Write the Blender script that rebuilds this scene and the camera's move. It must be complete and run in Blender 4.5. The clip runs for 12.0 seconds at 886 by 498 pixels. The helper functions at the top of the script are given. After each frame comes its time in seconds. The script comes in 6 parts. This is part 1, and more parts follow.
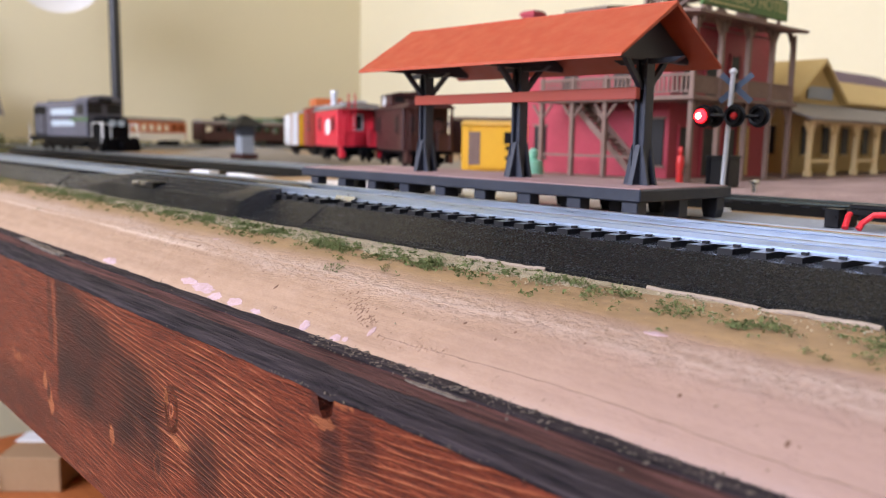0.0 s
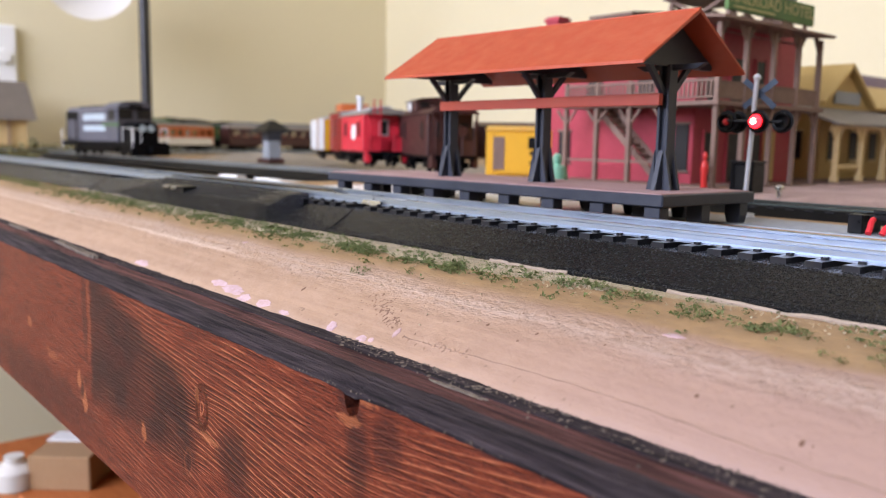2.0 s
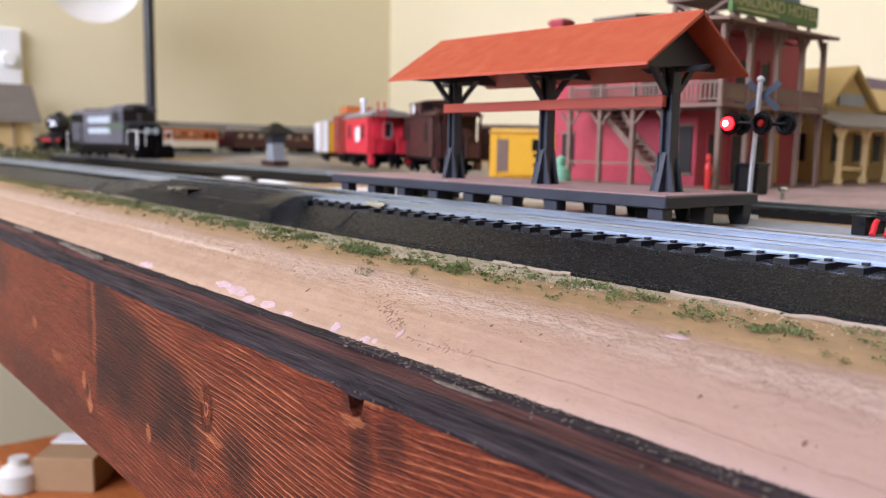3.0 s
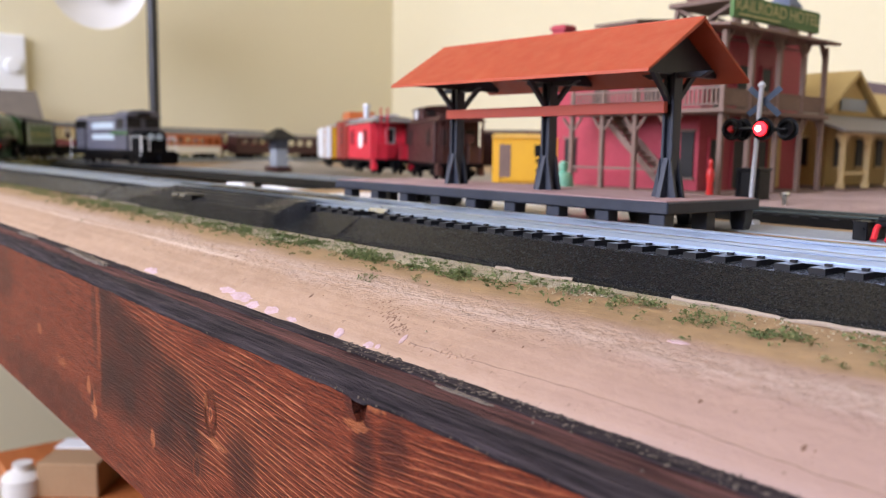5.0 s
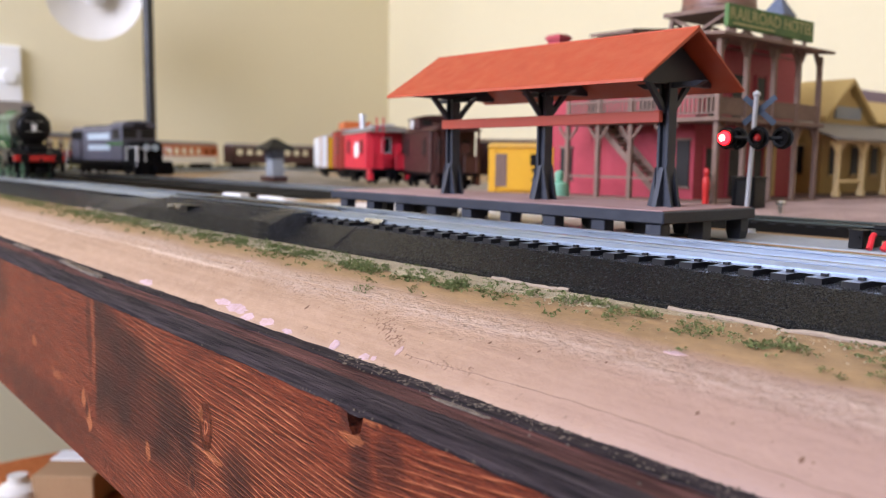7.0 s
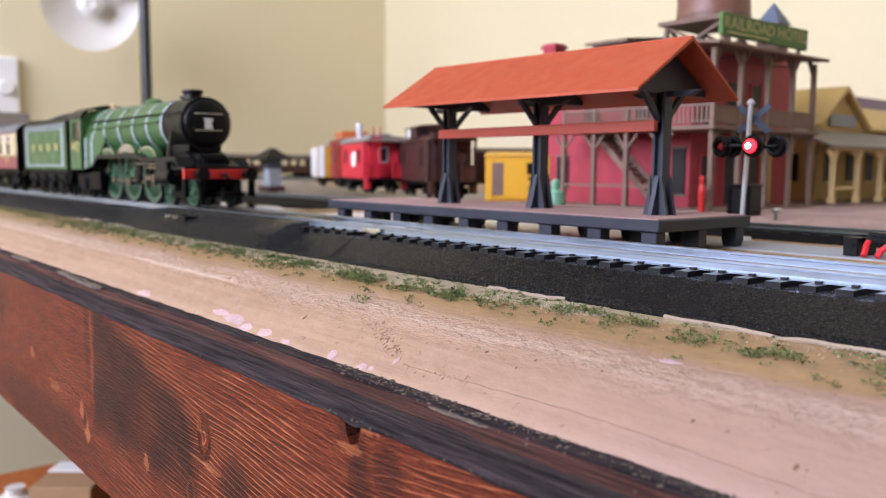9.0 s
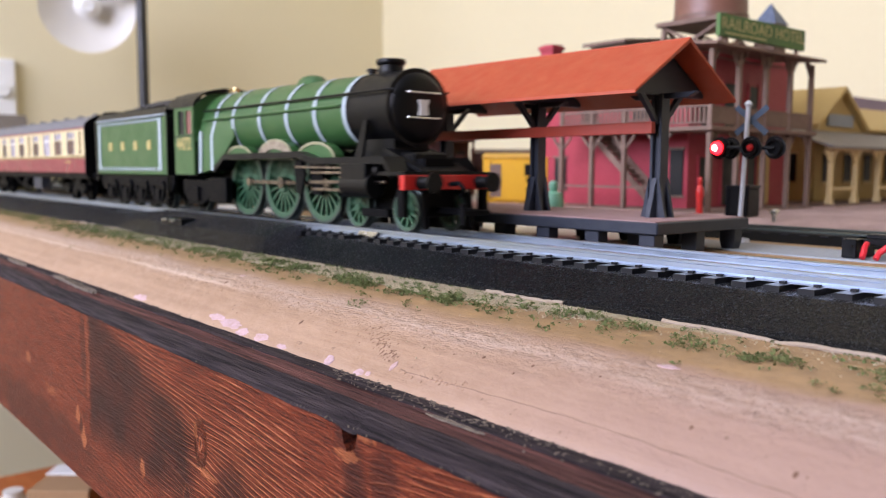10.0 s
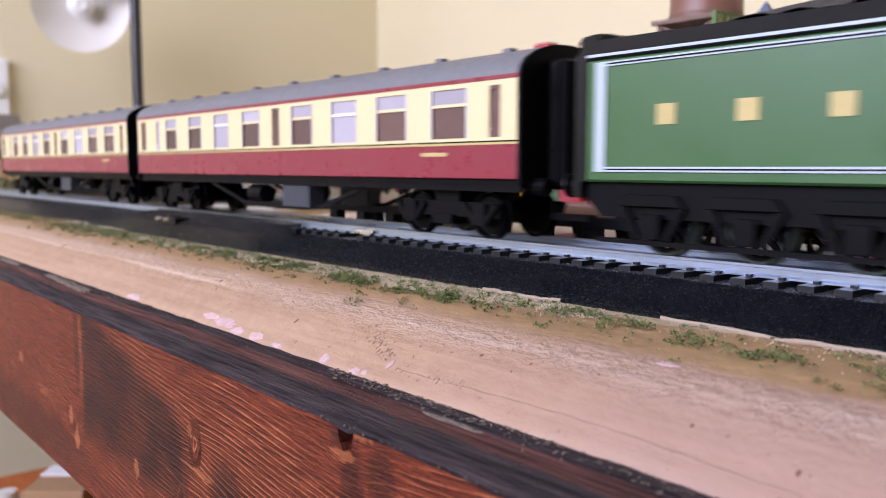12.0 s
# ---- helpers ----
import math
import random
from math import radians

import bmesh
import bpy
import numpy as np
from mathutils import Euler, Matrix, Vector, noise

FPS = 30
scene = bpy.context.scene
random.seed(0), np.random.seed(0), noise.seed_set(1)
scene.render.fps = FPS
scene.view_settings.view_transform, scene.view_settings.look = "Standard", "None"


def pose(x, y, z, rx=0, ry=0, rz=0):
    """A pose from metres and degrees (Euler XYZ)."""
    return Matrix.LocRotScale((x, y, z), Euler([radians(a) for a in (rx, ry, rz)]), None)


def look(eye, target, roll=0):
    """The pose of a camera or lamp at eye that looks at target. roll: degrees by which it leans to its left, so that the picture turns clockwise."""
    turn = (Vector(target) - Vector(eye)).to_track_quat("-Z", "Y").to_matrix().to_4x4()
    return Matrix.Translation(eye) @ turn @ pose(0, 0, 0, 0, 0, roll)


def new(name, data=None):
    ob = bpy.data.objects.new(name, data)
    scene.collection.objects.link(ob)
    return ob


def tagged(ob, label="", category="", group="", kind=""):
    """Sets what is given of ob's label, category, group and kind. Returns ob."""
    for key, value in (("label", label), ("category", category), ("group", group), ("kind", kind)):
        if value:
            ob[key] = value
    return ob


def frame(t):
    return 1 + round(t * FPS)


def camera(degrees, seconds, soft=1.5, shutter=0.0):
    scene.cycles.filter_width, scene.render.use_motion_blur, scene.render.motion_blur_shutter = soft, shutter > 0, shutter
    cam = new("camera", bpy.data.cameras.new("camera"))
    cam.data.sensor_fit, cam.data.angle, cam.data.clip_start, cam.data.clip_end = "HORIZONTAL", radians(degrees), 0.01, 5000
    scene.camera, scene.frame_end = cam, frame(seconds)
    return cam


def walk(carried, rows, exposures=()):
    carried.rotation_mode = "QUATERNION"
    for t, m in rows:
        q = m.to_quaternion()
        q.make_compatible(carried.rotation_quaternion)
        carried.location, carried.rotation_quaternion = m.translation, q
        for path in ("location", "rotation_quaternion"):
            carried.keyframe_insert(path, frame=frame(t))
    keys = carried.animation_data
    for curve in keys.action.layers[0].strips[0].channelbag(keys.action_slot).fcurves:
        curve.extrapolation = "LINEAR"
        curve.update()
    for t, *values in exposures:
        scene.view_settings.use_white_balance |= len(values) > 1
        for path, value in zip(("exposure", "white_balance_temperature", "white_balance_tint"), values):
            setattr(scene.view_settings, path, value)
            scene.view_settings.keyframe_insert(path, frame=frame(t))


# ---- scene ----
# A model railway on a table in a room corner. The main line runs along x, y points to the far wall,
# z = 0 is the painted baseboard under the main line. Lengths in the builders are millimetres.
MM = 0.001
cam = camera(56.16, 12.0, 0.8, 0.38)
cam.data.dof.use_dof, cam.data.dof.focus_distance, cam.data.dof.aperture_fstop = True, 0.172, 26.0
# seconds, eye, yaw to the left of +y, pitch, roll
PATH = [
    (0, 0.11377, -0.15934, 0.02774, 48.401, -7.564, 1.045),
    (0.5, 0.11499, -0.16036, 0.02778, 49.003, -7.509, 1.052),
    (1, 0.11570, -0.16100, 0.02812, 49.477, -7.456, 1.108),
    (1.5, 0.11622, -0.16142, 0.02772, 49.876, -7.374, 1.057),
    (2, 0.11665, -0.16167, 0.02798, 50.110, -7.272, 1.064),
    (2.5, 0.11709, -0.16197, 0.02811, 50.263, -7.188, 1.078),
    (3, 0.11701, -0.16198, 0.02779, 50.370, -7.105, 1.042),
    (5, 0.11795, -0.16261, 0.02816, 50.584, -6.773, 0.930),
    (5.5, 0.11764, -0.16235, 0.02850, 50.566, -6.669, 0.885),
    (6, 0.11791, -0.16257, 0.02810, 50.530, -6.500, 0.785),
    (6.5, 0.11793, -0.16236, 0.02847, 50.458, -6.303, 0.725),
    (7, 0.11769, -0.16213, 0.02854, 50.369, -6.158, 0.700),
    (9, 0.11853, -0.16261, 0.02896, 50.207, -5.579, 0.396),
    (9.5, 0.11800, -0.16200, 0.02929, 50.148, -5.539, 0.330),
    (10, 0.11797, -0.16174, 0.02962, 50.094, -5.538, 0.216),
    (10.5, 0.11787, -0.16162, 0.02964, 50.027, -5.571, 0.156),
    (11, 0.11720, -0.16124, 0.02940, 49.936, -5.576, 0.192),
    (11.5, 0.11681, -0.16110, 0.02937, 49.834, -5.630, 0.135),
    (12, 0.11662, -0.16101, 0.02906, 49.751, -5.574, 0.132),
]


def view(x, y, z, yaw, pitch, roll):
    return Matrix.Translation((x, y, z)) @ Euler((radians(90 + pitch), 0, radians(yaw))).to_matrix().to_4x4() @ pose(0, 0, 0, 0, 0, roll)


walk(cam, [(t, view(*row)) for t, *row in PATH], [(0, 0.33, 6430, 12), (8.8, 0.30, 6430, 13), (10.5, 0.26, 6400, 15), (12, 0.22, 6330, 19)])

# ---- light: a window wall behind the camera, daylight, white ceiling ----
world = bpy.data.worlds.new("world")
scene.world = world
world.use_nodes = True
sky = world.node_tree.nodes.new("ShaderNodeTexSky")
sky.sky_type, sky.sun_disc, sky.sun_elevation, sky.sun_rotation = "NISHITA", False, radians(38), radians(150)
world.node_tree.links.new(sky.outputs[0], world.node_tree.nodes["Background"].inputs[0])
world.node_tree.nodes["Background"].inputs[1].default_value = 0.12

ROOM = (-1.48, 3.2, -1.75, 0.99, -0.95, 1.55)  # x0, x1, y0, y1, floor, ceiling


def window_lamp(name, m, w, h, power, colour):
    lamp = bpy.data.lights.new(name, "AREA")
    lamp.shape, lamp.size, lamp.size_y, lamp.energy, lamp.color = "RECTANGLE", w, h, power, colour
    ob = new(name, lamp)
    ob.matrix_world = m
    return ob


window_lamp("window_daylight", look((-0.34, -1.72, 0.87), (-0.30, 0, 0.25)), 1.9, 1.12, 66, (0.81, 0.84, 1.06))

# ---- materials ----
def material(name, colour, rough=0.6, metal=0.0, second=None, grain=400.0, amount=0.5, bump=0.15, blotch=25.0, dist=0.0002, coat=0.0, stretch=(1, 1, 1), spread=0.06, emit=None, power=0.0, spec=0.5):
    """A surface with fine grain and broad stains, both in metres of the thing's own space."""
    m = bpy.data.materials.new(name)
    m.use_nodes = True
    n, l = m.node_tree.nodes, m.node_tree.links
    b = n["Principled BSDF"]
    b.inputs["Metallic"].default_value = metal
    b.inputs["Coat Weight"].default_value = coat
    b.inputs["Specular IOR Level"].default_value = spec
    tex = n.new("ShaderNodeTexCoord")
    mp = n.new("ShaderNodeMapping")
    mp.inputs["Scale"].default_value = stretch
    l.new(tex.outputs["Object"], mp.inputs[0])
    fine, broad = n.new("ShaderNodeTexNoise"), n.new("ShaderNodeTexNoise")
    fine.inputs["Scale"].default_value, broad.inputs["Scale"].default_value = grain, blotch
    fine.inputs["Detail"].default_value, broad.inputs["Detail"].default_value = 6, 4
    fine.inputs["Roughness"].default_value = 0.65
    for t in (fine, broad):
        l.new(mp.outputs[0], t.inputs["Vector"])
    add = n.new("ShaderNodeMath")
    add.operation = "ADD"
    l.new(fine.outputs["Fac"], add.inputs[0])
    l.new(broad.outputs["Fac"], add.inputs[1])
    rng = n.new("ShaderNodeMapRange")
    rng.inputs["From Min"].default_value, rng.inputs["From Max"].default_value = 0.75, 1.25
    rng.inputs["To Max"].default_value = amount
    l.new(add.outputs[0], rng.inputs["Value"])
    mix = n.new("ShaderNodeMix")
    mix.data_type = "RGBA"
    second = second or tuple(c * 0.6 for c in colour)
    mix.inputs["A"].default_value, mix.inputs["B"].default_value = (*colour, 1), (*second, 1)
    l.new(rng.outputs[0], mix.inputs["Factor"])
    info = n.new("ShaderNodeObjectInfo")
    hsv = n.new("ShaderNodeHueSaturation")
    vary = n.new("ShaderNodeMapRange")
    vary.inputs["To Min"].default_value, vary.inputs["To Max"].default_value = 1 - spread, 1 + spread
    l.new(info.outputs["Random"], vary.inputs["Value"])
    l.new(vary.outputs[0], hsv.inputs["Value"])
    l.new(mix.outputs["Result"], hsv.inputs["Color"])
    l.new(hsv.outputs[0], b.inputs["Base Color"])
    rr = n.new("ShaderNodeMapRange")
    rr.inputs["From Min"].default_value, rr.inputs["From Max"].default_value = 0.3, 0.7
    rr.inputs["To Min"].default_value, rr.inputs["To Max"].default_value = max(rough - 0.1, 0.04), min(rough + 0.12, 1)
    l.new(fine.outputs["Fac"], rr.inputs["Value"])
    l.new(rr.outputs[0], b.inputs["Roughness"])
    if bump:
        bp = n.new("ShaderNodeBump")
        bp.inputs["Strength"].default_value, bp.inputs["Distance"].default_value = bump, dist
        l.new(fine.outputs["Fac"], bp.inputs["Height"])
        l.new(bp.outputs[0], b.inputs["Normal"])
    if emit:
        b.inputs["Emission Color"].default_value, b.inputs["Emission Strength"].default_value = (*emit, 1), power
    return m


class Nodes:
    """Short hand for building shader arithmetic."""

    def __init__(self, name):
        self.m = bpy.data.materials.new(name)
        self.m.use_nodes = True
        self.n, self.l = self.m.node_tree.nodes, self.m.node_tree.links
        self.b = self.n["Principled BSDF"]
        self.tex = self.n.new("ShaderNodeTexCoord")
        sep = self.n.new("ShaderNodeSeparateXYZ")
        self.l.new(self.tex.outputs["Object"], sep.inputs[0])
        self.x, self.y, self.z = sep.outputs

    def put(self, socket, v):
        if isinstance(v, (int, float)):
            socket.default_value = v
        elif isinstance(v, tuple):
            socket.default_value = (*v, 1)
        else:
            self.l.new(v, socket)

    def op(self, kind, a, c=0.0):
        k = self.n.new("ShaderNodeMath")
        k.operation = kind
        self.put(k.inputs[0], a)
        self.put(k.inputs[1], c)
        return k.outputs[0]

    def add(self, a, c):
        return self.op("ADD", a, c)

    def sub(self, a, c):
        return self.op("SUBTRACT", a, c)

    def mul(self, a, c):
        return self.op("MULTIPLY", a, c)

    def noise(self, scale, detail=4, shift=(0, 0, 0), rough=0.6):
        mp, t = self.n.new("ShaderNodeMapping"), self.n.new("ShaderNodeTexNoise")
        mp.inputs["Scale"].default_value, mp.inputs["Location"].default_value = scale, shift
        t.inputs["Scale"].default_value, t.inputs["Detail"].default_value, t.inputs["Roughness"].default_value = 1.0, detail, rough
        self.l.new(self.tex.outputs["Object"], mp.inputs[0])
        self.l.new(mp.outputs[0], t.inputs["Vector"])
        return t.outputs["Fac"]

    def ramp(self, v, a, c, top=1.0):
        """0 to top as v goes from a to c."""
        k = self.n.new("ShaderNodeMapRange")
        k.interpolation_type = "SMOOTHSTEP"
        k.inputs["From Min"].default_value, k.inputs["From Max"].default_value, k.inputs["To Max"].default_value = a, c, top
        self.l.new(v, k.inputs["Value"])
        return k.outputs[0]

    def mix(self, f, a, c):
        k = self.n.new("ShaderNodeMix")
        k.data_type = "RGBA"
        self.put(k.inputs["Factor"], f)
        self.put(k.inputs["A"], a)
        self.put(k.inputs["B"], c)
        return k.outputs["Result"]

    def oval(self, cx, cz, wx, wz):
        """Squared distance from an oval's middle on the front face, 1 on its rim."""
        dx, dz = self.op("DIVIDE", self.sub(self.x, cx), wx), self.op("DIVIDE", self.sub(self.z, cz), wz)
        return self.add(self.mul(dx, dx), self.mul(dz, dz)), dz

    def bump(self, height, strength, dist):
        bp = self.n.new("ShaderNodeBump")
        self.put(bp.inputs["Strength"], strength)
        bp.inputs["Distance"].default_value = dist
        self.l.new(height, bp.inputs["Height"])
        self.l.new(bp.outputs[0], self.b.inputs["Normal"])


def wood_board():
    """Red-brown stained pine: raised pale grain that dips under the knot hole and wraps the knots, dark walnut stain."""
    k = Nodes("stained_pine")
    # the grain sinks towards the knot hole from both sides
    from_hole = k.sub(k.x, 0.0068)
    arm = k.op("SQRT", k.add(k.mul(from_hole, from_hole), 0.000049))
    height = k.sub(k.z, k.mul(arm, 0.082))
    near = k.op("DIVIDE", 0.0036, k.add(k.oval(0.0068, -0.0135, 0.0062, 0.0085)[0], 1.0))
    height = k.add(height, near)
    height = k.add(height, k.mul(k.noise((6, 9, 18), 2), 0.010))
    for kx, kz, size, lift in KNOTS:
        r2, dz = k.oval(kx, kz, size * 2.2, size)
        height = k.add(height, k.mul(k.op("DIVIDE", lift, k.add(r2, 0.6)), dz))
    phase = k.add(k.mul(height, 4500.0), k.mul(k.noise((5, 60, 300), 3), 8.0))
    # rings inside the knots
    for kx, kz, size, lift in KNOTS[:1]:
        r = k.op("SQRT", k.oval(kx, kz, size * 0.9, size * 1.5)[0])
        inside = k.ramp(r, 1.25, 0.7)
        round_phase = k.add(k.mul(r, 11.0), k.mul(k.noise((260, 260, 260), 3), 9.0))
        phase = k.add(k.mul(phase, k.sub(1.0, inside)), k.mul(round_phase, inside))
    line = k.op("POWER", k.add(k.mul(k.op("SINE", phase), 0.5), 0.5), 5.0)
    patch = k.noise((26, 40, 60), 4, (3, 1, 2))
    line = k.mul(line, k.add(k.ramp(patch, 0.38, 0.64, 0.85), 0.15))
    # the grain lines fade towards the far end
    line = k.mul(line, k.add(k.ramp(k.x, -0.125, -0.045, 0.75), 0.25))
    fibre, speck = k.noise((90, 900, 1900), 5), k.noise((900, 2500, 2500), 4)
    tone = k.add(k.mul(line, 0.42), k.add(k.mul(fibre, 0.62), k.mul(speck, 0.36)))
    ramp = k.n.new("ShaderNodeValToRGB")
    ramp.color_ramp.elements[0].position, ramp.color_ramp.elements[0].color = 0.33, (0.030, 0.0066, 0.0046, 1)
    ramp.color_ramp.elements[1].position, ramp.color_ramp.elements[1].color = 0.96, (0.54, 0.185, 0.082, 1)
    ramp.color_ramp.elements.new(0.55).color = (0.178, 0.0350, 0.0140, 1)
    k.l.new(tone, ramp.inputs[0])
    colour = ramp.outputs[0]
    # pores: short dark dashes along the grain
    colour = k.mix(k.ramp(k.noise((300, 1500, 2300), 3, (0, 4, 0)), 0.57, 0.67, 0.8), colour, (0.03, 0.008, 0.006))
    # the great walnut stain: a sharp upright border, a slanting one along the grain, a soft foot
    ragged = k.mul(k.sub(k.noise((120, 100, 160), 5, (1, 0, 0)), 0.5), 0.010)
    xs, zs = k.add(k.x, ragged), k.add(k.z, k.mul(ragged, 0.8))
    west = k.ramp(xs, -0.1335, -0.1290)
    slant = k.ramp(k.add(zs, k.mul(k.add(k.x, 0.111), 0.25)), -0.0115, -0.0185)
    east = k.ramp(xs, -0.0535, -0.0640)
    foot = k.ramp(zs, -0.0535, -0.0430)
    great = k.mul(k.mul(west, slant), k.mul(east, foot))
    cloud = k.noise((70, 60, 90), 5, (2, 0, 3))
    stain = k.mul(great, k.add(k.ramp(cloud, 0.30, 0.62, 0.34), 0.60))
    for sx, sz, wx, wz, deep in STAINS_AND_SHADE:
        r2 = k.oval(sx, sz, wx, wz)[0]
        r2 = k.add(r2, k.mul(k.sub(cloud, 0.5), 2.2))
        stain = k.op("MAXIMUM", stain, k.ramp(r2, 1.5, 0.1, deep))
    stain = k.op("MAXIMUM", stain, k.ramp(k.noise((24, 30, 42), 5, STAIN_SHIFT), 0.57, 0.77, 0.45))
    colour = k.mix(k.mul(stain, k.sub(1.0, k.mul(line, 0.18))), colour, (0.030, 0.0098, 0.0075))
    # bare orange flecks round the knots
    for kx, kz, wx, wz, deep in FLECKS:
        r2 = k.add(k.oval(kx, kz, wx, wz)[0], k.mul(k.sub(k.noise((300, 300, 300), 5, (kx * 50, 0, 0)), 0.5), 6.0))
        colour = k.mix(k.ramp(r2, 1.0, 0.35, deep), colour, (0.38, 0.122, 0.046))
    for kx, kz, size, lift in KNOTS[1:3]:
        r2 = k.add(k.oval(kx, kz, size * 0.6, size * 0.95)[0], k.mul(k.sub(k.noise((420, 420, 420), 3, (kz * 90, 0, 0)), 0.5), 3.4))
        rim = k.op("ABSOLUTE", k.sub(r2, 1.3))
        colour = k.mix(k.ramp(rim, 0.6, 0.1, 0.30), colour, (0.36, 0.120, 0.050))
        colour = k.mix(k.ramp(r2, 0.75, 0.3, 0.75), colour, (0.050, 0.013, 0.009))
    k.l.new(colour, k.b.inputs["Base Color"])
    k.b.inputs["Roughness"].default_value = 0.5
    k.b.inputs["Specular IOR Level"].default_value = 0.14
    k.bump(tone, 1.0, 0.0011)
    return k.m


def foam_paint():
    """Tan paint on foam: pinkish slope, pale scuffed ridge with brush strokes, ochre beside the track."""
    k = Nodes("tan_foam_paint")
    broad, fine, strokes = k.noise((20, 55, 55), 4), k.noise((900, 900, 900), 6, rough=0.7), k.noise((14, 520, 520), 5)
    mottle = k.noise((160, 260, 260), 5, (4, 0, 1), 0.7)
    y = k.add(k.y, k.mul(k.sub(broad, 0.5), 0.010))
    y = k.add(y, k.mul(k.sub(mottle, 0.5), 0.004))
    colour = k.mix(k.ramp(strokes, 0.34, 0.68), (0.362, 0.232, 0.148), (0.296, 0.185, 0.116))
    colour = k.mix(k.ramp(mottle, 0.40, 0.66, 0.35), colour, (0.43, 0.29, 0.20))
    # pinker towards the east
    colour = k.mix(k.ramp(k.add(k.x, k.mul(broad, 0.05)), 0.0, 0.11, 0.75), colour, (0.305, 0.196, 0.160))
    off = k.op("ABSOLUTE", k.add(y, 0.0580))
    ridge = k.mul(k.ramp(off, 0.0050, 0.0008), k.ramp(k.add(k.mul(fine, 0.5), k.mul(strokes, 0.5)), 0.36, 0.58, 0.9))
    colour = k.mix(k.mul(ridge, 0.7), colour, (0.49, 0.365, 0.29))
    # the second, finer pale stroke lower on the slope
    off2 = k.op("ABSOLUTE", k.add(k.y, 0.0610))
    colour = k.mix(k.mul(k.mul(k.ramp(off2, 0.0012, 0.0002), k.ramp(k.x, -0.06, -0.12)), k.ramp(strokes, 0.36, 0.55, 0.75)), colour, (0.56, 0.42, 0.32))
    colour = k.mix(k.ramp(y, -0.0545, -0.0490, 0.9), colour, k.mix(k.ramp(mottle, 0.35, 0.65), (0.345, 0.215, 0.098), (0.27, 0.168, 0.078)))
    colour = k.mix(k.ramp(k.noise((420, 420, 420), 4), 0.655, 0.72, 0.65), colour, (0.15, 0.092, 0.06))
    colour = k.mix(k.ramp(k.noise((1100, 1100, 1100), 2, (7, 0, 0)), 0.70, 0.76, 0.6), colour, (0.14, 0.09, 0.06))
    k.l.new(colour, k.b.inputs["Base Color"])
    k.b.inputs["Roughness"].default_value = 0.55
    k.b.inputs["Specular IOR Level"].default_value = 0.32
    rough_zone = k.add(k.ramp(off, 0.008, 0.001, 0.48), 0.24)
    k.bump(k.add(k.mul(fine, 0.5), k.add(k.mul(k.noise((260, 380, 380), 3), 1.2), k.mul(strokes, 0.5))), rough_zone, 0.0014)
    return k.m


# knots of the board: along x and z in metres, radius, how far the grain bends
KNOTS = ((-0.0538, -0.0312, 0.0032, 0.0030), (-0.1415, -0.0485, 0.0036, 0.0030), (-0.0620, -0.0465, 0.0030, 0.0026), (-0.2005, -0.0385, 0.0020, 0.0015))
STAIN_SHIFT = (0.35, 0.0, 0.2)
# middle x, z, half widths and depth of the smaller stains and one shaded bend, then of the bare flecks
# the third entry paints shade below the hole, where the grain bends
STAINS_AND_SHADE = ((-0.038, -0.0385, 0.0085, 0.0075, 0.75), (-0.030, -0.052, 0.012, 0.012, 0.7), (0.0075, -0.0235, 0.0038, 0.0085, 0.72), (0.0155, -0.0190, 0.0040, 0.0050, 0.62), (0.0035, -0.0135, 0.0024, 0.0035, 0.6), (-0.255, -0.024, 0.016, 0.012, 0.5), (-0.137, -0.024, 0.0025, 0.013, 0.5), (-0.20, -0.058, 0.075, 0.009, 0.5))
FLECKS = ((-0.1445, -0.0455, 0.0020, 0.0030, 0.8), (-0.1395, -0.0515, 0.0022, 0.0040, 0.85), (-0.1330, -0.0270, 0.0016, 0.0130, 0.25), (-0.0905, -0.0475, 0.0022, 0.0030, 0.8), (-0.0560, -0.0285, 0.0016, 0.0022, 0.8), (-0.0495, -0.0375, 0.0045, 0.0010, 0.6), (-0.2010, -0.0380, 0.0035, 0.0020, 0.6), (0.0108, -0.0133, 0.0030, 0.0016, 0.7), (0.0060, -0.0180, 0.0040, 0.0011, 0.6), (-0.172, -0.044, 0.008, 0.0018, 0.5))
PINE = wood_board()
PAINT_TAN = foam_paint()
SAND = material("sandy_scatter", (0.44, 0.375, 0.25), 0.95, 0, (0.31, 0.24, 0.14), 2500, 0.9, 0.9, 90, 0.0006, spec=0.2)
CRUMB = material("pale_sand_grains", (0.36, 0.315, 0.22), 0.95, 0, (0.22, 0.175, 0.11), 3000, 0.9, 0.3, 400, spec=0.2)
ROD = material("dull_steel_rod", (0.30, 0.26, 0.235), 0.24, 1.0, (0.09, 0.07, 0.062), 500, 0.9, 0.1, 200)
TYRE = material("darkened_tyre", (0.075, 0.095, 0.088), 0.4, 0.7, (0.05, 0.065, 0.06), 600, 0.6, 0.05, 90)
EDGE_BROWN = material("purple_brown_bare_wood", (0.034, 0.015, 0.015), 0.7, 0, (0.27, 0.120, 0.100), 2000, 0.95, 1.0, 900, 0.0018, stretch=(0.035, 1, 1), spec=0.12)
GRAVEL = material("pink_gravel", (0.50, 0.355, 0.315), 0.95, 0, (0.28, 0.19, 0.17), 700, 0.9, 1.0, 60, 0.001, spec=0.2)
BALLAST = material("grey_ballast", (0.36, 0.315, 0.26), 0.95, 0, (0.22, 0.19, 0.15), 1200, 0.9, 0.9, 60, 0.0006, spec=0.2)
